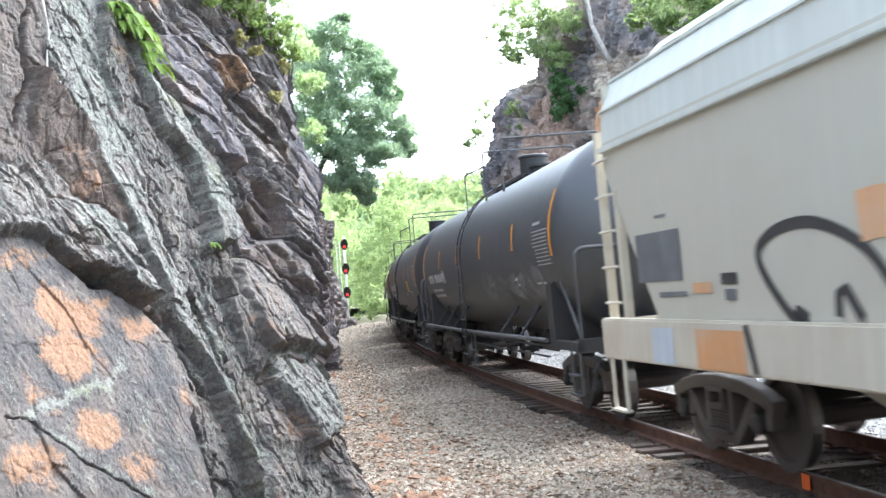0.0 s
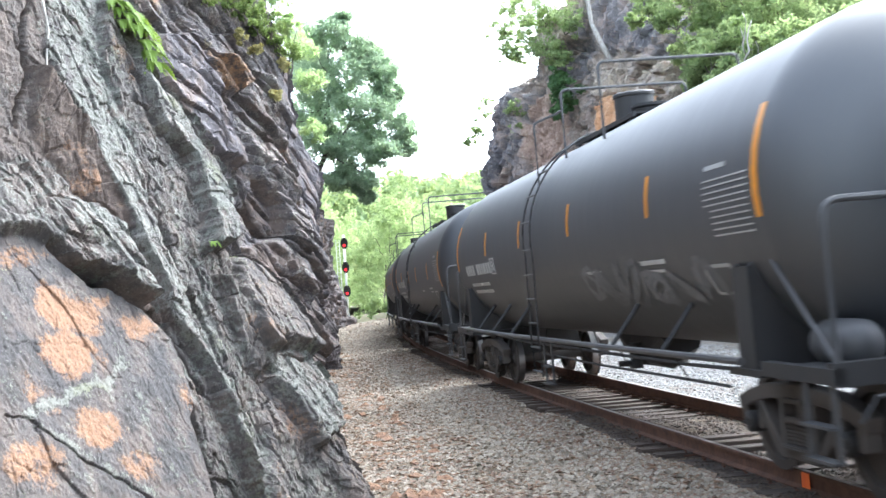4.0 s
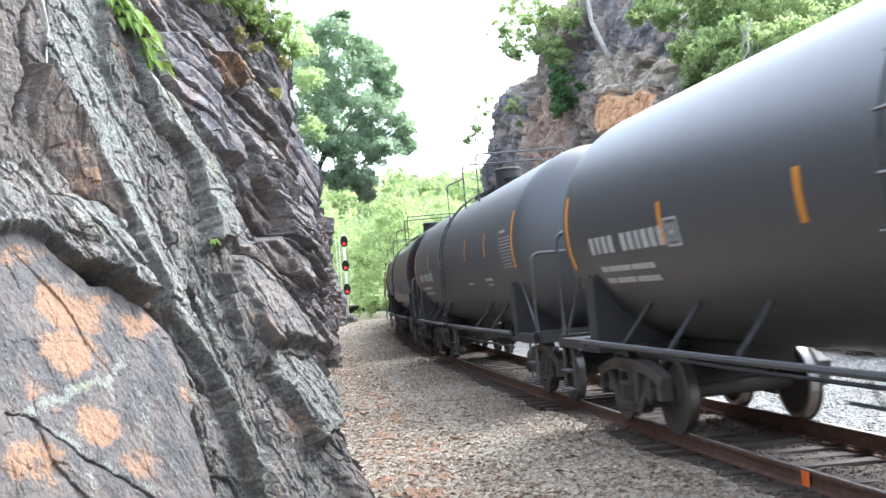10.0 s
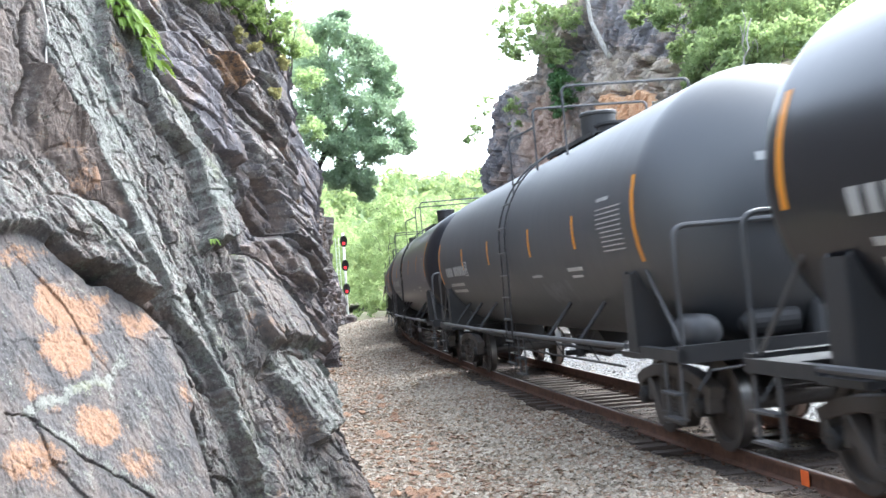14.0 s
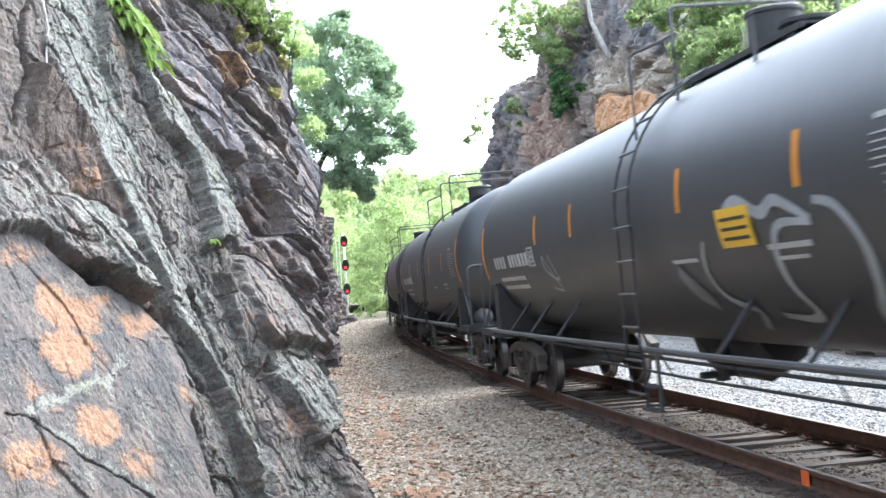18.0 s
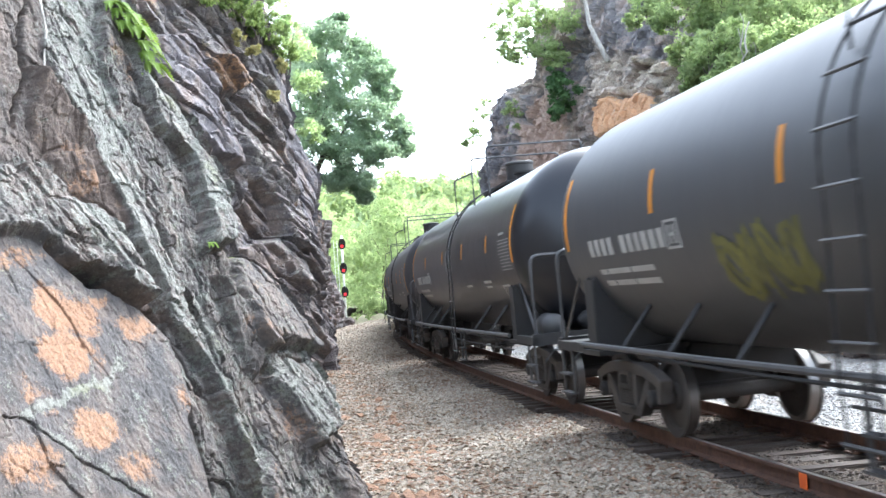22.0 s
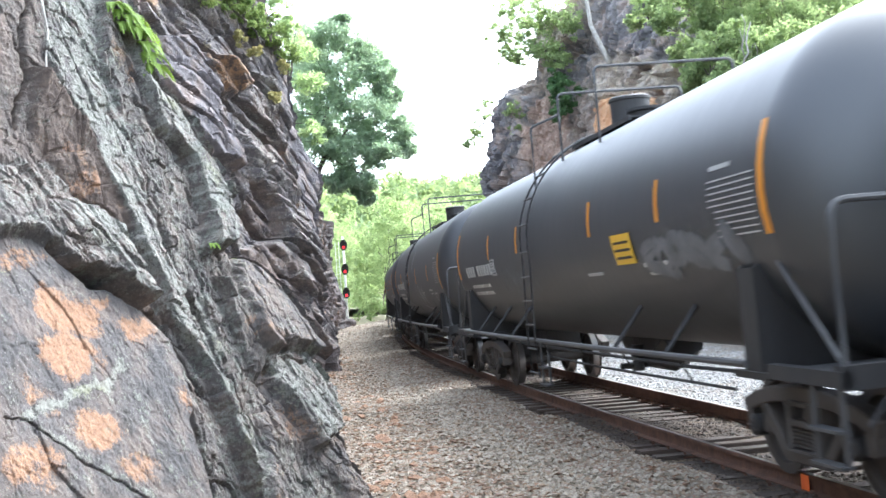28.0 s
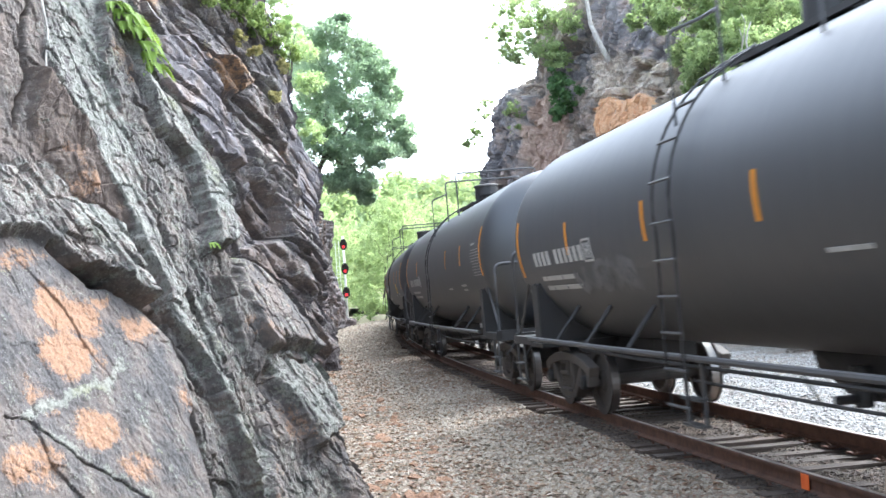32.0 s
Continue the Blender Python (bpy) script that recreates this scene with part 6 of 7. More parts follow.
def tank_car(look_of, label, group, shell, brake_end=False, kind="a", bars=None, bar_z=None, bar_h=0.43, ladder_y=None, sign=False, rail_z=2.36, strokes=(), paths=()):
    """A tank car on two trucks, its near side at -x. strokes: (material, label, seed, y0, y1, z0, z1, count, width)."""
    std_bars, std_z, std_ladder, (end0, end1), table_y, diamond_y = TYPES[kind]
    bars, bar_z = bars or std_bars, bar_z or std_z
    ladder_y = std_ladder if ladder_y is None else ladder_y
    car = new("tank_car")
    tagged(car, label, "tank car", group)
    tank = keep("tank", ("tank", shell.name), lambda: shift(revolve(tank_profile(), 72), 0, 0, TANK_Z), shell, car, smooth=True)
    for y, z0, z1, w in [(7.3, end0, end1, 0.10), (-7.4, end0, end1, 0.10)] + [(y, bar_z - bar_h, bar_z, 0.09) for y in bars]:
        keep("reflector", ("refl", y, z0, z1), made(lambda bm, y=y, z0=z0, z1=z1, w=w: patch(bm, y - w / 2, y + w / 2, z0, z1, 0.006)), YELLOW, tank, "amber reflective stripe")
    # reporting marks at the far end, load table at the near end
    text_bars("mark_a", 6.42, 2.19, (0.15, 0.14, 0.15, 0.15, -0.12, 0.15, 0.15, 0.13, 0.15, 0.15, 0.15), 0.20, 0, tank, "stencil_mark", WHITE_MARK, gap=0.085)
    text_bars("mark_b", 6.28, 1.97, (0.22, 0.75, 0.68), 0.06, 0, tank, "stencil_mark", WHITE_MARK)
    text_bars("mark_c", 6.25, 1.83, (0.30, 0.62, 0.70), 0.06, 0, tank, "stencil_mark", WHITE_MARK)
    text_bars("mark_d", -2.0, 1.98, (0.62,), 0.035, 0, tank, "stencil_mark", WHITE_MARK)
    text_bars("mark_e", -4.2, 2.02, (0.72,), 0.045, 0, tank, "stencil_mark", WHITE_MARK)
    text_bars("mark_f", -4.3, 1.93, (0.5,), 0.030, 0, tank, "stencil_mark", WHITE_MARK)
    for r in range(10):
        keep("stencil_mark", ("table", r, table_y), made(lambda bm, r=r: patch(bm, table_y, table_y + (0.95 if r < 5 else 0.82), 2.70 - r * 0.055, 2.713 - r * 0.055, 0.006, -1, 2)), WHITE_MARK, tank)
    keep("stencil_mark", ("table", "head", table_y), made(lambda bm: patch(bm, table_y + 0.45, table_y + 0.9, 2.80, 2.84, 0.006, -1, 2)), WHITE_MARK, tank)
    for r, (y0, y1, z0, z1) in enumerate(((3.56, 3.92, 2.43, 2.455), (3.56, 3.92, 2.16, 2.185), (3.56, 3.59, 2.185, 2.43), (3.89, 3.92, 2.185, 2.43), (3.66, 3.82, 2.29, 2.32), (3.66, 3.70, 2.21, 2.40), (3.78, 3.82, 2.21, 2.40))):
        keep("stencil_mark", ("square", r), made(lambda bm, y0=y0, y1=y1, z0=z0, z1=z1: patch(bm, y0, y1, z0, z1, 0.006, -1, 2)), WHITE_MARK, tank)
    if sign:
        sg = keep("warning_sign", "sign", made(lambda bm: patch(bm, -4.05, -3.38, 2.08, 2.42, 0.02, -1, 4)), SIGN_YELLOW, tank, "yellow notice plate")
        for r in range(3):
            keep("notice_line", ("notice", r), made(lambda bm, r=r: patch(bm, -3.98, -3.45, 2.14 + r * 0.085, 2.17 + r * 0.085, 0.024, -1, 2)), DARK_MARK, sg)
    for r, (x0, x1, z) in enumerate(((-0.42, 0.02, 2.96), (-0.22, 0.05, 2.85), (-0.20, 0.06, 2.75), (-0.18, 0.07, 2.65), (0.10, 0.5, 2.02), (0.12, 0.5, 1.92), (0.15, 0.5, 1.82))):
        def fn(bm, x0=x0, x1=x1, z=z, r=r):
            h = 0.09 if r == 0 else 0.042
            vs = []
            for x in np.linspace(x0, x1, 7):
                for zz in (z, z + h):
                    q = 1 - (x * x + (zz - TANK_Z) ** 2) / TANK_R ** 2
                    vs.append(bm.verts.new((x, -HALF - HEAD * math.sqrt(max(q, 0)) - 0.008, zz)))
            for i in range(6):
                bm.faces.new((vs[2 * i], vs[2 * i + 1], vs[2 * i + 3], vs[2 * i + 2]))
        keep("stencil_mark", ("headmark", r), made(fn), WHITE_MARK, tank)
    for i, (mtl, lab, seed, y0, y1, z0, z1, n, wd) in enumerate(strokes):
        rr = random.Random(seed)
        lift = 0.008
        for line in scrawl(rr, y0, y1, z0, z1, n):
            bm = bmesh.new()
            stroke(bm, line, wd, lift)
            lift += 0.0015
            part("graffiti_stroke", bm, mtl, tank, lab)
    for i, (mtl, lab, wd, pts) in enumerate(paths):
        bm = bmesh.new()
        stroke(bm, curve_through(pts), wd, 0.008 + 0.0015 * i)
        part("graffiti_stroke", bm, mtl, tank, lab)
    # ladder
    lad = new("ladder")
    lad.parent = car
    lad.location = (0, ladder_y, 0)
    for y in (0.52, 0.98):
        keep("stringer", ("stringer", y), make_ladder_rail(y), FRAME_BLACK, lad)
    for i in range(11):
        keep("rung", ("rung", i), make_rung(i), PIPE_GREY, lad)
    # platform, railing and valve housing on the crown
    plat = new("crown_platform")
    plat.parent = car
    plat.location = (0, ladder_y, 0)
    for y in (-1.75, -1.2, -0.65, -0.1, 0.45):
        for sx in (-1, 1):
            keep("walk_plank", ("plank", y, sx), made(lambda bm, y=y, sx=sx: box(bm, sx * 0.48 - 0.15, sx * 0.48 + 0.15, y, y + 0.5, 4.01, 4.03)), FRAME_BLACK, plat)
    for sx in (-0.64, 0.64):
        keep("edge_beam", ("beam", sx), made(lambda bm, sx=sx: box(bm, sx - 0.02, sx + 0.02, -1.78, 0.98, 3.97, 4.03)), FRAME_BLACK, plat)
    for y in (0.42, -1.5):
        keep("hand_rail", ("rail", y), made(lambda bm, y=y: limb(bm, pipe_path([(-0.98, y, 3.74), (-0.98, y, 4.76), (0.98, y, 4.76), (0.98, y, 3.74)], 0.10), 0.022, 0.022, 6)), PIPE_GREY, plat)
    keep("side_hoop", "hoop", made(lambda bm: limb(bm, pipe_path([(-1.30, 0.95, 3.40), (-1.30, 0.95, 4.36), (-0.98, 0.78, 4.46), (-0.98, 0.42, 4.46), (-0.98, 0.42, 3.74)], 0.08), 0.020, 0.020, 6)), PIPE_GREY, plat)
    keep("hand_rail", "lowrail", made(lambda bm: limb(bm, [(0.98, 0.42, 4.40), (0.98, -1.5, 4.40)], 0.018, 0.018, 6)), PIPE_GREY, plat)
    for sx in (-1, 1):
        for y in (-1.6, 0.0, 0.8):
            keep("brace", ("platbrace", sx, y), made(lambda bm, sx=sx, y=y: limb(bm, [(sx * 0.62, y, 4.0), (sx * 0.66, y, TANK_Z + 1.36)], 0.018, 0.018, 5)), FRAME_BLACK, plat)
    keep("valve_housing", "housing", lambda: shift(revolve(((-0.02, 0.0), (-0.02, 0.29), (0.44, 0.29), (0.45, 0.31), (0.49, 0.31), (0.51, 0.28), (0.54, 0.0)), 28), 0, 0.0, 4.06, rx=90), FRAME_BLACK, plat, "round black valve housing")
    keep("manway", "manway", lambda: shift(revolve(((0, 0.0), (0, 0.24), (0.16, 0.24), (0.18, 0.29), (0.22, 0.29), (0.25, 0.0)), 20), 0, -0.70, 4.06, rx=90), FRAME_BLACK, plat)
    # running pipes and struts along the sill
    keep("side_rail", "siderail", made(lambda bm: limb(bm, [(-1.58, -6.9, 1.12), (-1.58, -3, 1.10), (-1.58, 3, 1.10), (-1.58, 6.9, 1.12)], 0.034, 0.034, 8)), PIPE_GREY, car)
    keep("side_rail", "siderail_far", made(lambda bm: limb(bm, [(1.58, -6.9, 1.12), (1.58, 6.9, 1.12)], 0.034, 0.034, 6)), PIPE_GREY, car)
    keep("brake_rod", "brakerod", made(lambda bm: limb(bm, [(-1.40, -6.2, 0.84), (-1.40, -2.0, 0.82), (-1.40, 0.9, 0.84)], 0.016, 0.016, 6)), FRAME_BLACK, car)
    for y in (-5.2, -3.4, -1.6, 0.4):
        keep("hanger", ("hanger", y), made(lambda bm, y=y: tube(bm, [(-1.40, y, 0.82), (-1.55, y, 1.10)], 0.010, 5)), FRAME_BLACK, car)
    keep("air_pipe", "airpipe", made(lambda bm: limb(bm, [(-0.95, -6.3, 0.92), (-0.95, -4, 0.88), (-0.95, 4, 0.88), (-0.95, 6.3, 0.92)], 0.022, 0.022, 6)), FRAME_BLACK, car)
    keep("air_pipe", "airpipe_far", made(lambda bm: limb(bm, [(0.7, -6.3, 0.95), (0.7, 6.3, 0.95)], 0.022, 0.022, 6)), FRAME_BLACK, car)
    for y in (-4.9, -3.2, 2.4, 4.0, 5.4):
        for sx in (-1, 1):
            keep("strut", ("strut", y, sx), made(lambda bm, y=y, sx=sx: limb(bm, [(sx * 1.18, y, 1.58), (sx * 1.57, y, 1.11)], 0.030, 0.026, 5)), FRAME_BLACK, car)
    keep("outlet_skid", "skid", made(lambda bm: limb(bm, [(0, -1.35, 1.06), (0, -0.9, 0.86), (0, 0.1, 0.86), (0, 0.55, 1.06)], 0.30, 0.30, 8)), FRAME_BLACK, car)
    keep("outlet_valve", "valve", made(lambda bm: (tube(bm, [(-0.35, -0.4, 0.95), (-0.35, -0.4, 0.58)], 0.09, 10), tube(bm, [(-0.62, -0.4, 0.66), (-0.1, -0.4, 0.66)], 0.045, 8))), FRAME_BLACK, car)
    # both ends
    for end, flip in (("far", lambda f: f), ("near", mirrored)):
        keep("saddle", ("saddle", end), flip(made(make_saddle)), FRAME_BLACK, car)
        keep("stub_sill", ("sill", end), flip(made(lambda bm: box(bm, -0.32, 0.32, 5.0, 8.4, 0.72, 1.04, 0.02))), FRAME_BLACK, car)
        keep("end_beam", ("endbeam", end), flip(made(lambda bm: (box(bm, -1.48, 1.48, 8.18, 8.30, 0.98, 1.16), box(bm, -1.5, -1.4, 7.1, 8.3, 1.0, 1.12), box(bm, 1.4, 1.5, 7.1, 8.3, 1.0, 1.12), box(bm, -1.45, 1.45, 7.55, 8.18, 1.09, 1.115)))), FRAME_BLACK, car)
        keep("end_rail", ("endrail", end, rail_z), flip(made(lambda bm: limb(bm, pipe_path([(-1.42, 8.24, 1.1), (-1.42, 8.24, rail_z), (1.42, 8.24, rail_z), (1.42, 8.24, 1.1)], 0.16), 0.030, 0.030, 8))), PIPE_GREY, car)
        keep("end_brace", ("endbrace", end), flip(made(lambda bm: limb(bm, [(-1.40, 7.3, 1.95), (-1.40, 8.2, 1.14)], 0.022, 0.022, 6))), PIPE_GREY, car)
        keep("coupler", ("coupler", end), flip(made(make_coupler)), CAST_STEEL, car)
        keep("step", ("step", end), flip(make_step(8.0)), PIPE_GREY, car)
        keep("air_hose", ("hose", end), flip(made(lambda bm: limb(bm, [(0.3, 8.4, 0.85), (0.34, 8.7, 0.62), (0.25, 8.95, 0.48), (0.12, 9.02, 0.46)], 0.03, 0.03, 6))), FRAME_BLACK, car)
        keep("uncoupling_lever", ("lever", end), flip(made(lambda bm: limb(bm, [(-1.35, 8.36, 0.72), (-1.2, 8.36, 0.90), (-0.2, 8.40, 0.95)], 0.014, 0.014, 5))), FRAME_BLACK, car)
    keep("ladder_step", "ladstep", make_step(0.75), PIPE_GREY, car).location = (0, ladder_y, 0)
    if kind in ("c", "d"):
        y1 = -5.15 if kind == "d" else -5.85
        for key, (a, b, z0, z1) in enumerate(((y1 - 0.62, y1, 1.93, 1.96), (y1 - 0.55, y1, 1.67, 1.69), (y1 - 0.02, y1, 1.69, 1.93), (y1 - 0.62, y1 - 0.6, 1.69, 1.93))):
            keep("stencil_mark", ("frame", kind, key), made(lambda bm, a=a, b=b, z0=z0, z1=z1: patch(bm, a, b, z0, z1, 0.006, -1, 2)), WHITE_MARK, tank, "white outlined box")
    if kind == "d":
        d = keep("placard", ("placard", "end"), made(lambda bm: disc(bm, (0, 0, 0), 0.13, "y", 0.012, 4)), RED, car, "red and white diamond placard")
        d.matrix_basis = pose(0.75, -8.32, 1.62)
        keep("placard_band", ("pband",), made(lambda bm: box(bm, -0.09, 0.09, -0.006, -0.002, -0.05, 0.05)), WHITE_MARK, d)
        keep("placard_stem", "pstem", made(lambda bm: tube(bm, [(0.75, -8.28, 1.1), (0.75, -8.28, 1.7)], 0.02, 6)), FRAME_BLACK, car)
    if brake_end:
        keep("air_reservoir", "reservoir", lambda: shift(revolve(((-0.36, 0.0), (-0.34, 0.10), (-0.29, 0.165), (-0.22, 0.19), (0.22, 0.19), (0.29, 0.165), (0.34, 0.10), (0.36, 0.0)), 24), -1.08, -7.78, 1.26), PIPE_GREY, car, "dusty grey brake air reservoir", smooth=True)
        keep("brake_cylinder", "brakecyl", lambda: shift(revolve(((-0.3, 0.0), (-0.3, 0.15), (0.2, 0.15), (0.3, 0.06), (0.3, 0.0)), 18), -0.35, -7.9, 1.30, rz=90), FRAME_BLACK, car)
        keep("control_valve", "ctrl", made(lambda bm: (box(bm, 0.1, 0.45, -8.05, -7.75, 1.12, 1.5, 0.03), box(bm, 0.5, 0.75, -8.0, -7.75, 1.12, 1.4, 0.03))), PIPE_GREY, car)
        keep("brake_wheel", "bwheel", lambda: shift(revolve(((-0.015, 0.24), (-0.015, 0.28), (0.015, 0.28), (0.015, 0.24), (-0.015, 0.24)), 24), 0.75, -8.34, 1.9), PIPE_GREY, car)
    return car, add_bogies(car, BOGIE_Y)


def hopper_car():
    """Pale covered hopper with sloping ends."""
    car = tagged(new("hopper_car"), "pale grey covered hopper wagon with black graffiti and a dirty sill", "hopper car")
    X, Z0, Z1, YE = 1.58, 1.48, 3.45, 8.25
    # body: side seen as a plate with slanted lower ends
    ring = [(-YE, 3.15), (-7.0, Z0), (7.0, Z0), (YE, 3.15), (YE, Z1), (-YE, Z1)]
    for sx in (-1, 1):
        bm = bmesh.new()
        a = [bm.verts.new((sx * X, y, z)) for y, z in ring]
        b = [bm.verts.new((sx * (X - 0.05), y, z)) for y, z in ring]
        bm.faces.new(a)
        bm.faces.new(b[::-1])
        for j in range(6):
            bm.faces.new((a[j], a[(j + 1) % 6], b[(j + 1) % 6], b[j]))
        part("side_panel", bm, HOPPER, car)
        bm = bmesh.new()
        box(bm, sx * X - 0.06, sx * X + 0.07, -YE, YE, 3.33, 3.40, 0.01)
        part("top_chord", bm, HOPPER_WHITE, car)
        bm = bmesh.new()
        vs = [(sx * (X + 0.0), 3.42), (sx * (X - 0.02), 3.80), (sx * (X - 0.16), 4.12), (sx * (X - 0.22), 4.12), (sx * (X - 0.08), 3.78), (sx * (X - 0.06), 3.42)]
        a = [bm.verts.new((x, -YE, z)) for x, z in vs]
        b = [bm.verts.new((x, YE, z)) for x, z in vs]
        bm.faces.new(a)
        bm.faces.new(b[::-1])
        for j in range(6):
            bm.faces.new((a[j], a[(j + 1) % 6], b[(j + 1) % 6], b[j]))
        part("roof_slope", bm, HOPPER_WHITE, car)
        bm = bmesh.new()
        box(bm, sx * (X + 0.04) - 0.05, sx * (X + 0.04) + 0.05, -8.6, 8.6, 1.02, 1.48, 0.02)
        part("side_sill", bm, HOPPER_SILL, car, "stained cream side sill")
        bm = bmesh.new()
        limb(bm, pipe_path([(sx * 1.2, -YE + 0.1, 4.08), (sx * 1.0, -YE + 0.5, 4.42), (sx * 1.0, YE - 0.5, 4.42), (sx * 1.2, YE - 0.1, 4.08)], 0.12), 0.025, 0.025, 6)
        part("roof_rail", bm, HOPPER_WHITE, car)
    bm = bmesh.new()
    box(bm, -1.38, 1.38, -YE, YE, 4.02, 4.09, 0.01)
    part("roof", bm, HOPPER_WHITE, car)
    for sx in (-1, 1):
        bm = bmesh.new()
        box(bm, sx * 1.41 - 0.03, sx * 1.41 + 0.03, -YE, YE, 4.12, 4.16, 0.008)
        part("roof_edge", bm, HOPPER_WHITE, car)
        bm = bmesh.new()
        box(bm, sx * 1.575 - 0.012, sx * 1.575 + 0.012, -YE, YE, 3.785, 3.81)
        part("roof_seam", bm, HOPPER_WHITE, car)
    for y in (-6, -3, 0, 3, 6):
        bm = bmesh.new()
        box(bm, -0.4, 0.4, y - 1.2, y + 1.2, 4.09, 4.26, 0.02)
        part("roof_hatch", bm, HOPPER_WHITE, car)
    for sy in (-1, 1):
        bm = bmesh.new()
        v = [(-X + 0.05, sy * YE, 3.15), (X - 0.05, sy * YE, 3.15), (X - 0.05, sy * 6.0, 1.2), (-X + 0.05, sy * 6.0, 1.2)]
        f = [bm.verts.new(p) for p in v]
        g = [bm.verts.new((p[0], p[1] - sy * 0.05, p[2] + 0.03)) for p in v]
        bm.faces.new(f)
        bm.faces.new(g[::-1])
        for j in range(4):
            bm.faces.new((f[j], f[(j + 1) % 4], g[(j + 1) % 4], g[j]))
        part("slope_sheet", bm, HOPPER, car)
        bm = bmesh.new()
        box(bm, -X + 0.05, X - 0.05, sy * (YE - 0.03), sy * YE, 3.15, 4.1)
        part("end_panel", bm, HOPPER, car)
        bm = bmesh.new()
        box(bm, -0.35, 0.35, sy * 5.5, sy * 8.5, 0.75, 1.05, 0.02)
        part("stub_sill", bm, FRAME_BLACK, car)
        bm = bmesh.new()
        box(bm, -1.55, 1.55, sy * 8.35 - 0.06, sy * 8.35 + 0.06, 1.02, 1.46, 0.02)
        part("end_beam", bm, HOPPER_SILL, car)
        for sx in (-1, 1):
            for k, (px, py) in enumerate(((1.55, 8.45), (1.55, 7.95))):
                bm = bmesh.new()
                box(bm, sx * px - 0.05, sx * px + 0.05, sy * py - 0.035, sy * py + 0.035, 1.4, 3.6 if k == 0 else 2.9, 0.008)
                part("corner_post", bm, HOPPER_SILL, car)
            for z in (1.65, 2.05, 2.45, 2.85, 3.25):
                bm = bmesh.new()
                tube(bm, [(sx * 1.62, sy * 8.48, z), (sx * 1.62, sy * 7.98, z)], 0.018, 6)
                part("grab_iron", bm, HOPPER_SILL, car)
        bm = bmesh.new()
        make_coupler(bm)
        if sy < 0:
            bmesh.ops.transform(bm, matrix=pose(0, 0, 0, 0, 0, 180), verts=bm.verts)
        part("coupler", bm, CAST_STEEL, car)
        bm = bmesh.new()
        for a in (-0.2, 0.2):
            box(bm, -1.66, -1.63, sy * 8.2 + a - 0.03, sy * 8.2 + a + 0.03, 0.45, 1.05)
        box(bm, -1.70, -1.60, sy * 8.2 - 0.23, sy * 8.2 + 0.23, 0.44, 0.465)
        part("step", bm, HOPPER_SILL, car)
    for y in (-3.7, 0, 3.7):
        bm = bmesh.new()
        v = [(-1.5, y - 1.7, 1.5), (1.5, y - 1.7, 1.5), (1.5, y + 1.7, 1.5), (-1.5, y + 1.7, 1.5)]
        w = [(-0.5, y - 0.4, 0.45), (0.5, y - 0.4, 0.45), (0.5, y + 0.4, 0.45), (-0.5, y + 0.4, 0.45)]
        f, g = [bm.verts.new(p) for p in v], [bm.verts.new(p) for p in w]
        bm.faces.new(f)
        bm.faces.new(g[::-1])
        for j in range(4):
            bm.faces.new((f[j], g[j], g[(j + 1) % 4], f[(j + 1) % 4]))
        part("discharge_hopper", bm, HOPPER, car)
    # paint on the side
    def flat(pts, width, x):
        bm = bmesh.new()
        prev = None
        for i, (y, z) in enumerate(pts):
            a, b = pts[max(i - 1, 0)], pts[min(i + 1, len(pts) - 1)]
            L = math.hypot(b[0] - a[0], b[1] - a[1]) or 1
            ny, nz = -(b[1] - a[1]) / L * width / 2, (b[0] - a[0]) / L * width / 2
            cur = (bm.verts.new((x, y + ny, z + nz)), bm.verts.new((x, y - ny, z - nz)))
            if prev:
                bm.faces.new((prev[0], cur[0], cur[1], prev[1]))
            prev = cur
        return bm
    xs = -X - 0.008
    loop = curve_through(((3.95, 1.50), (4.12, 1.56), (4.10, 1.47), (4.35, 1.62), (4.62, 1.88), (4.66, 2.06), (4.35, 2.19), (3.85, 2.22), (3.40, 2.12), (3.05, 1.95), (2.8, 1.7)))
    part("graffiti", flat(loop, 0.095, xs), SPRAY_BLACK, car, "black spray-painted loop")
    part("graffiti", flat([(3.52, 1.52), (3.50, 1.68), (3.40, 1.72), (3.22, 1.50)], 0.10, xs - 0.002), SPRAY_BLACK, car, "black spray-painted stroke")
    part("graffiti", flat([(2.2, 2.15), (2.9, 2.22), (3.15, 2.2)], 0.35, xs - 0.001), SPRAY_ORANGE, car, "orange sprayed patch")
    part("graffiti", flat([(2.5, 2.35), (2.55, 1.6)], 0.16, xs - 0.003), SPRAY_BLACK, car)
    part("graffiti", flat([(7.45, 2.10), (6.27, 2.10)], 0.50, xs), SPRAY_GREY, car, "grey blanked-out panel")
    for y0, y1, z, h, mtl in ((6.85, 6.55, 2.5, 0.03, SPRAY_GREY), (6.85, 6.5, 2.0, 0.03, SPRAY_GREY), (6.9, 6.2, 1.72, 0.05, SPRAY_GREY), (5.42, 5.10, 1.84, 0.10, SPRAY_BLACK), (5.36, 5.14, 1.70, 0.10, SPRAY_GREY), (6.05, 5.62, 1.77, 0.10, SPRAY_ORANGE)):
        part("stencil_mark", flat([(y0, z), (y1, z)], h, xs - 0.001), mtl, car)
    xl = -X - 0.04 - 0.058
    part("graffiti", flat([(7.0, 1.22), (6.45, 1.22)], 0.36, xl), SPRAY_BLUE, car, "pale blue sprayed patch on the sill")
    part("graffiti", flat([(5.9, 1.22), (4.9, 1.22)], 0.36, xl), SPRAY_ORANGE, car, "orange sprayed patch on the sill")
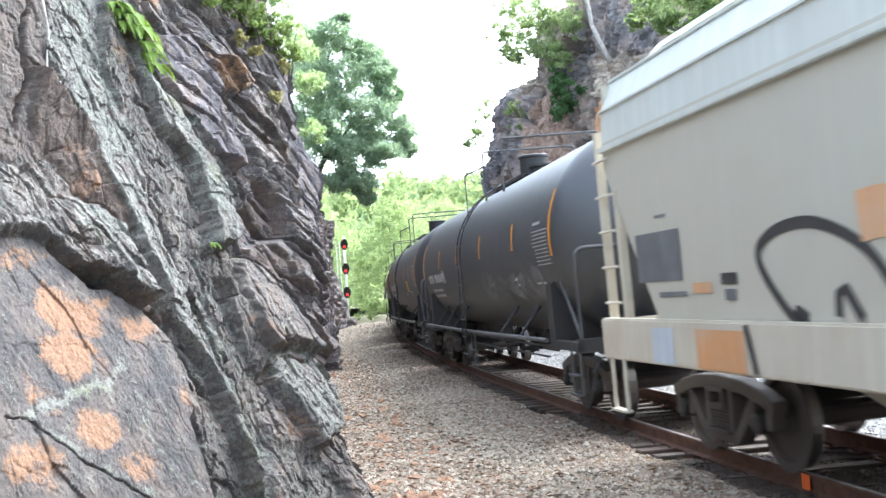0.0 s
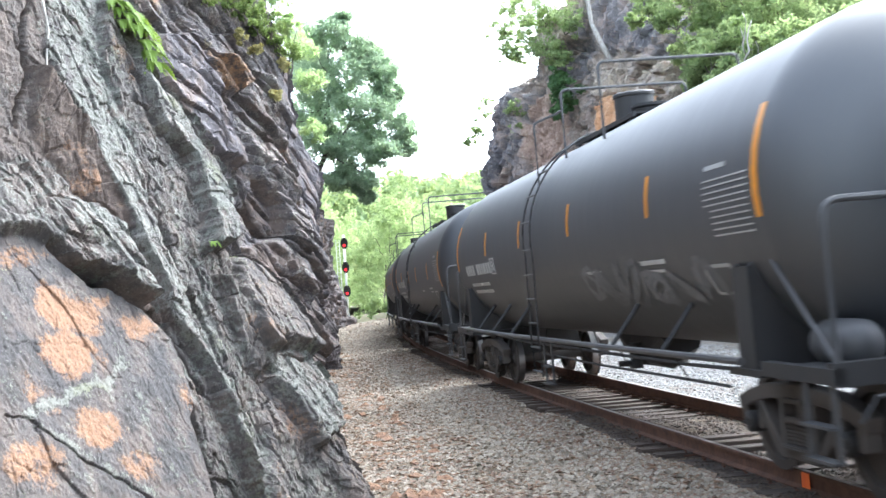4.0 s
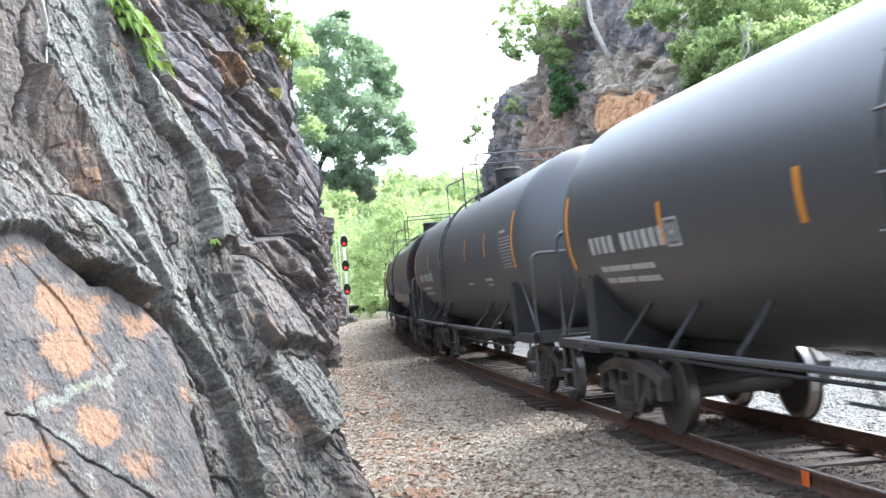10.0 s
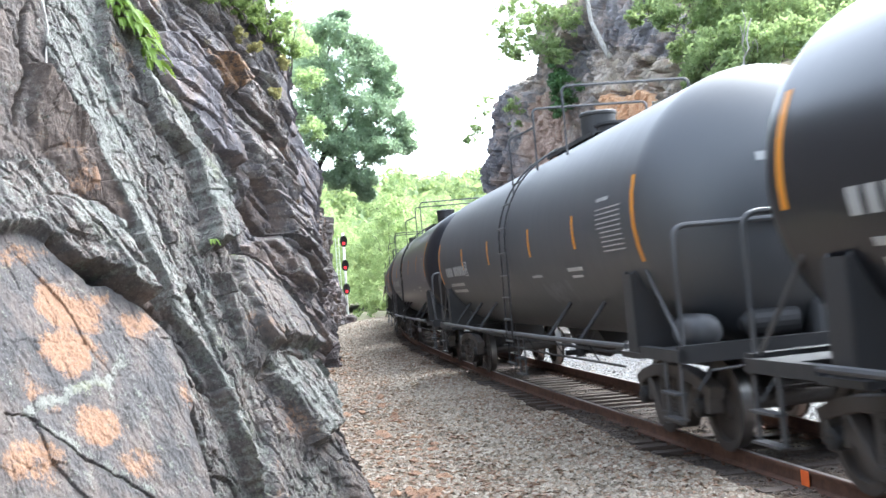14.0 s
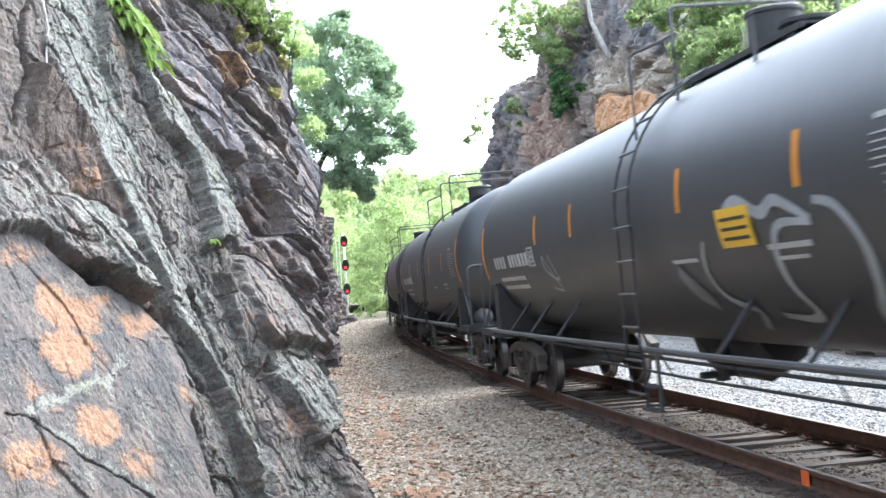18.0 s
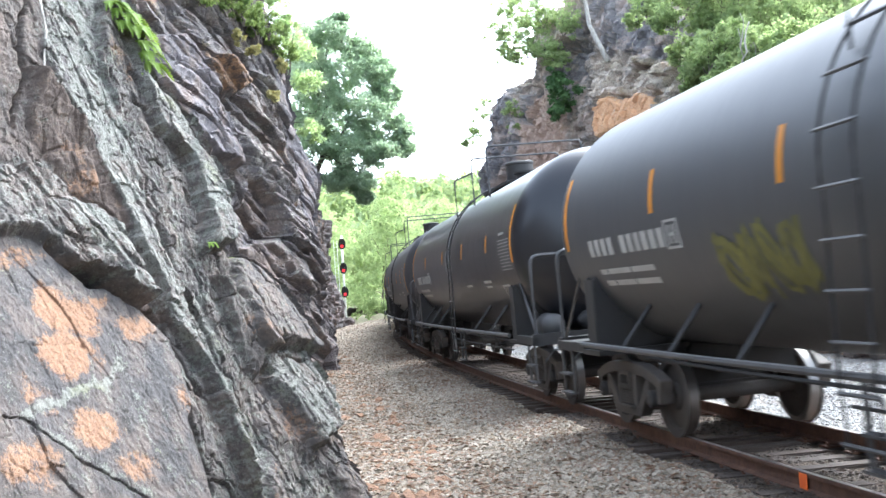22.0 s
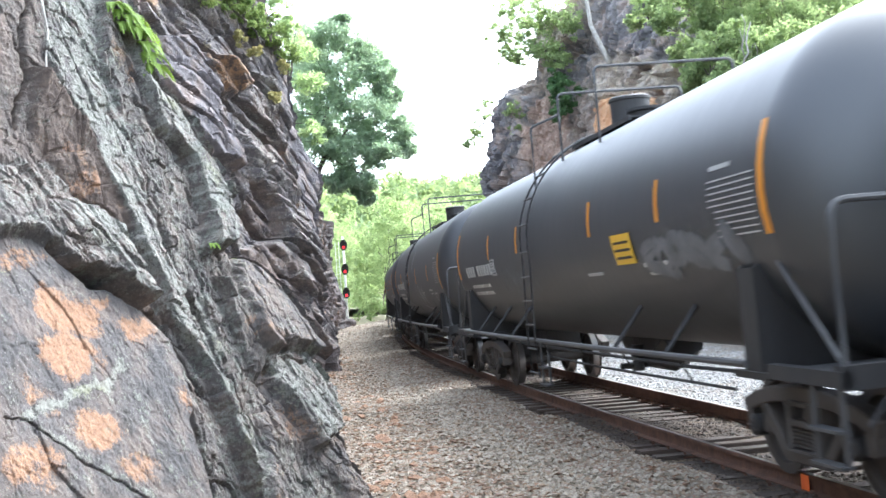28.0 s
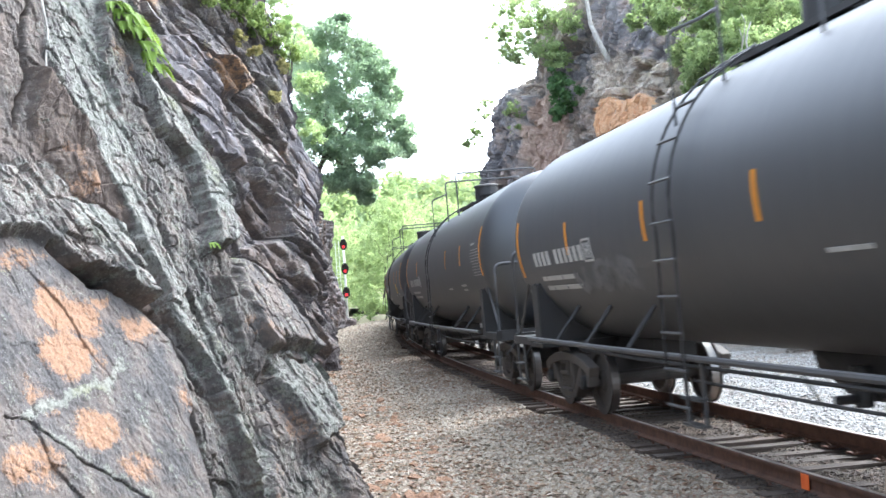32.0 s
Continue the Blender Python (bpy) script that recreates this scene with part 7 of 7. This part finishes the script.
    part("graffiti", flat([(4.85, 1.45), (4.72, 1.05)], 0.09, xl - 0.002), SPRAY_BLACK, car)
    return car, add_bogies(car, 6.9)


# kinds: mid stripes, their top, ladder offset, end stripes' heights, load table, placard
TYPES = {
    "a": ((4.15, 1.75, -2.35, -4.75), 2.89, -0.1, (2.18, 3.10), -7.25, -6.95),
    "b": ((4.0, 1.1, -2.3, -4.9), 2.73, -1.55, (2.04, 2.98), -6.95, -6.95),
    "c": ((4.2, 1.38, -1.6, -4.76), 2.94, -0.38, (2.31, 3.23), -7.25, -7.05),
    "d": ((4.58, 1.60, -1.10, -4.60), 2.72, 0.02, (2.05, 2.91), -7.2, -5.85),
}
PLAIN = "satin black tank wagon with amber stripes, its lower shell dusty"
W, GY, GN, CY, OG = SPRAY_WHITE, SPRAY_GREY, SPRAY_GREEN, SPRAY_CYAN, SPRAY_ORANGE
G = "tank cars of the train"
CAR_LOOKS = {
    1: dict(label="satin black tank wagon with pale graffiti along its lower side", kind="c", shell=TANK_SATIN, strokes=((GY, "faded grey scrawl", 11, -6.4, -1.0, 1.6, 2.25, 9, 0.10), (GY, "grey scrawl", 12, 0.6, 2.2, 1.7, 2.2, 4, 0.07))),
    2: dict(label="satin black tank wagon with a yellow notice plate", shell=TANK_SATIN, sign=True),
    3: dict(label="dull black tank wagon with grey scribbles low on its side", kind="c", shell=TANK_DULL, brake_end=True, strokes=((GY, "grey scribble", 13, -6.2, -1.8, 1.5, 2.1, 6, 0.08),)),
    4: dict(label="satin black tank wagon with a placard low on its side", kind="d", shell=TANK_SATIN, rail_z=2.5),
    5: dict(label="satin black tank wagon, clean but for dust", shell=TANK_SATIN),
    6: dict(label="satin black tank wagon with crisp white end stencils", kind="b", ladder_y=-1.2, bar_z=2.63, shell=TANK_SATIN, rail_z=2.58),
    7: dict(label="dull black tank wagon with a smear of grey paint", shell=TANK_DULL, strokes=((GY, "grey smear", 15, -0.6, 0.6, 1.6, 2.0, 4, 0.07),)),
    8: dict(label="glossy black tank wagon with white and pale blue graffiti", kind="c", bar_z=2.86, bar_h=0.34, shell=TANK_GLOSS, strokes=((CY, "pale blue vertical scrawl", 16, -0.5, 0.0, 2.55, 3.35, 5, 0.04), (W, "white brushy scrawl", 17, -7.0, -2.6, 1.75, 2.3, 8, 0.11), (GY, "grey scrawl", 18, -2.6, -1.0, 1.8, 2.3, 3, 0.08), (GY, "grey scrawl", 48, 3.8, 4.8, 1.9, 2.4, 3, 0.05))),
    9: dict(label="dull black tank wagon with a grey tag low on its side", kind="b", shell=TANK_DULL, brake_end=True, strokes=((GY, "grey tag", 19, -3.9, -2.4, 1.58, 1.95, 4, 0.11),)),
    10: dict(label="glossy black tank wagon with clean white stencils", kind="c", shell=TANK_GLOSS),
    11: dict(label="satin black tank wagon with a yellow notice and looping pale graffiti", kind="b", bars=(3.31, 1.36, -2.5, -4.94), bar_z=2.9, ladder_y=-1.85, shell=TANK_SATIN, brake_end=True, sign=True, paths=(
        (W, "pale looping outline", 0.10, ((-5.14, 2.36), (-5.44, 2.28), (-5.64, 2.01), (-5.52, 1.70), (-5.25, 1.48), (-5.1, 1.32))),
        (W, "pale looping outline", 0.11, ((-3.44, 2.33), (-3.79, 2.47), (-4.24, 2.33), (-4.54, 2.41), (-5.04, 2.22))),
        (W, "pale looping outline", 0.09, ((-5.04, 2.2), (-4.54, 2.22), (-4.34, 2.06), (-4.24, 1.73), (-4.29, 1.5), (-4.1, 1.42), (-3.6, 1.45))),
        (W, "pale looping outline", 0.08, ((-2.94, 2.16), (-2.74, 1.89), (-2.80, 1.62), (-3.2, 1.48), (-2.9, 1.3))),
        (W, "small white figure", 0.045, ((2.71, 2.29), (2.51, 1.94), (3.01, 2.07), (3.01, 2.27), (2.61, 1.8), (3.06, 1.82))),
        (GY, "grey smudge", 0.28, ((-2.05, 1.92), (-2.2, 1.72), (-2.44, 1.56))))),
    12: dict(label="satin black tank wagon with pale smudges low on its side", kind="b", bars=(3.83, 1.13, -1.92, -4.75), bar_z=2.8, ladder_y=-2.0, shell=TANK_SATIN, brake_end=True, paths=(
        (GY, "pale smudge", 0.34, ((0.68, 2.18), (0.42, 2.02), (0.35, 1.8), (0.7, 1.6))), (GY, "pale smudge", 0.3, ((2.6, 1.92), (2.1, 1.8), (1.78, 1.65))), (GY, "grey loops", 0.05, ((3.2, 2.1), (2.9, 2.3), (3.1, 1.9), (2.7, 2.0))))),
    13: dict(label="dull black tank wagon with olive-green graffiti along its side", kind="c", bar_z=3.0, bar_h=0.45, shell=TANK_DULL, strokes=((GN, "olive-green scrawl", 24, -6.0, -0.8, 1.6, 2.4, 8, 0.10), (GN, "olive-green scrawl", 25, 1.2, 2.8, 1.6, 2.3, 4, 0.08), (W, "white blot", 26, -0.75, -0.4, 2.98, 3.28, 5, 0.07))),
    14: dict(label="glossy black tank wagon with a white tag beside the ladder", kind="c", bars=((4.28, 0.9, -2.12, -5.1)), bar_z=2.87, bar_h=0.3, ladder_y=-1.62, shell=TANK_GLOSS, brake_end=True, paths=(
        (W, "white vertical scrawl", 0.06, ((0.13, 2.24), (0.33, 2.61), (-0.07, 3.15), (-0.42, 3.02), (0.13, 2.53), (0.0, 2.22), (-0.4, 2.88), (-0.17, 2.15))), (W, "white vertical scrawl", 0.05, ((0.2, 2.35), (0.22, 2.7), (-0.1, 3.05), (-0.2, 2.6), (0.0, 2.3))))),
    15: dict(label="satin black tank wagon, brake gear at its front end", kind="b", bar_z=2.8, shell=TANK_SATIN, brake_end=True),
    16: dict(label="dull black tank wagon with small rusty orange marks", shell=TANK_DULL, strokes=((OG, "small orange marks", 28, -5.2, -4.2, 1.9, 2.1, 2, 0.05),)),
    17: dict(label="satin black tank wagon with a yellow notice and a grey scrawl", bars=((4.0, 1.65, -2.5, -4.95)), shell=TANK_SATIN, sign=True, strokes=((GY, "grey scrawl", 29, -6.9, -4.3, 1.85, 2.4, 6, 0.11), (GY, "grey scrawl", 30, 0.8, 3.3, 1.8, 2.3, 5, 0.07))),
    18: dict(label="satin black tank wagon with white chalky graffiti in several places", kind="d", shell=TANK_SATIN, rail_z=2.5, paths=(
        (W, "white scrawl by the ladder", 0.045, ((-0.23, 2.49), (-0.18, 2.83), (0.07, 2.77), (-0.18, 3.33), (-0.03, 3.0), (-0.4, 3.2), (-0.12, 2.83), (-0.62, 2.51))),
        (W, "white scrawl by the ladder", 0.04, ((0.0, 2.85), (-0.3, 3.25), (-0.1, 2.95), (-0.35, 3.05), (-0.2, 2.75))),
        (W, "white looping scrawl", 0.05, ((-0.43, 2.11), (-0.93, 2.33), (-0.68, 1.79), (-1.4, 2.24), (-1.03, 1.63), (-1.53, 2.1), (-1.48, 1.72), (-1.83, 2.14), (-2.05, 1.71), (-2.28, 2.2), (-2.28, 1.52), (-2.38, 1.42))),
        (W, "white looping scrawl", 0.04, ((-2.3, 1.5), (-1.88, 1.52), (-1.13, 1.56), (-0.48, 1.68), (-0.38, 1.96), (-0.6, 2.2))),
        (GY, "grey tag", 0.16, ((-2.93, 1.88), (-3.23, 1.62), (-3.8, 1.52), (-4.3, 1.56), (-4.22, 1.9), (-3.88, 1.73), (-3.48, 1.69))),
        (GY, "grey haze", 0.42, ((3.92, 1.95), (2.8, 1.85), (1.9, 1.65), (1.3, 1.55))))),
    19: dict(label="dull black tank wagon with a grey smear over its marks", kind="d", shell=TANK_DULL, rail_z=2.5, strokes=((GY, "grey smear", 35, 2.2, 4.6, 1.7, 2.2, 5, 0.09),)),
    21: dict(label="satin black tank wagon with a yellow notice plate", shell=TANK_SATIN, sign=True),
    22: dict(label="dull black tank wagon with olive-green graffiti along its side", shell=TANK_DULL, strokes=((GN, "olive-green scrawl", 37, -5.0, 1.0, 1.45, 2.3, 7, 0.08),)),
}
TRAIN = [hopper_car()]
for k in range(1, 27):
    TRAIN.append(tank_car(k, **{**dict(label=PLAIN, shell=(TANK_SATIN, TANK_DULL)[k % 2], brake_end=False, group=G), **CAR_LOOKS.get(k, {})}))
for o in (*BOGIE.children_recursive, BOGIE):
    bpy.data.objects.remove(o)


# ---- movement ----
def car_pose(s):
    x1, y1, _ = on_track(s - BOGIE_Y)
    x2, y2, _ = on_track(s + BOGIE_Y)
    rz = -math.degrees(math.atan2(x2 - x1, y2 - y1))
    return pose((x1 + x2) / 2, (y1 + y2) / 2, 0, 0, CANT, rz)


def motions():
    """The train rolls towards the camera at a steady pace; its wheels turn as they roll."""
    for k, (car, bogies) in enumerate(TRAIN):
        s0 = 12.9 + (k - 5) * LENGTH + SPEED * 7.5 + {1: 0.5}.get(k, 0.0)
        walk(car, [(t / 2, car_pose(s0 - SPEED * t / 2)) for t in range(-1, 66)])
        for b in bogies:
            for ws in [c for c in b.children if c.name.startswith("wheelset")]:
                y = ws.location.y
                step = SPEED / FPS / WHEEL_R
                # turning is keyed while the car is within sight of the camera
                first = max(0, int((s0 - 72) / SPEED * FPS))
                last = min(960, int((s0 + 14) / SPEED * FPS))
                frames = [0] + list(range(max(1, first), last)) + [960] if last > first else [0, 960]
                rest = pose(0, y, WHEEL_R)
                a = max(1, first)
                walk(ws, [(f / FPS, rest @ Matrix.Rotation((min(max(f, a), max(a, last - 1)) - a) * step, 4, "X")) for f in frames])


motions()
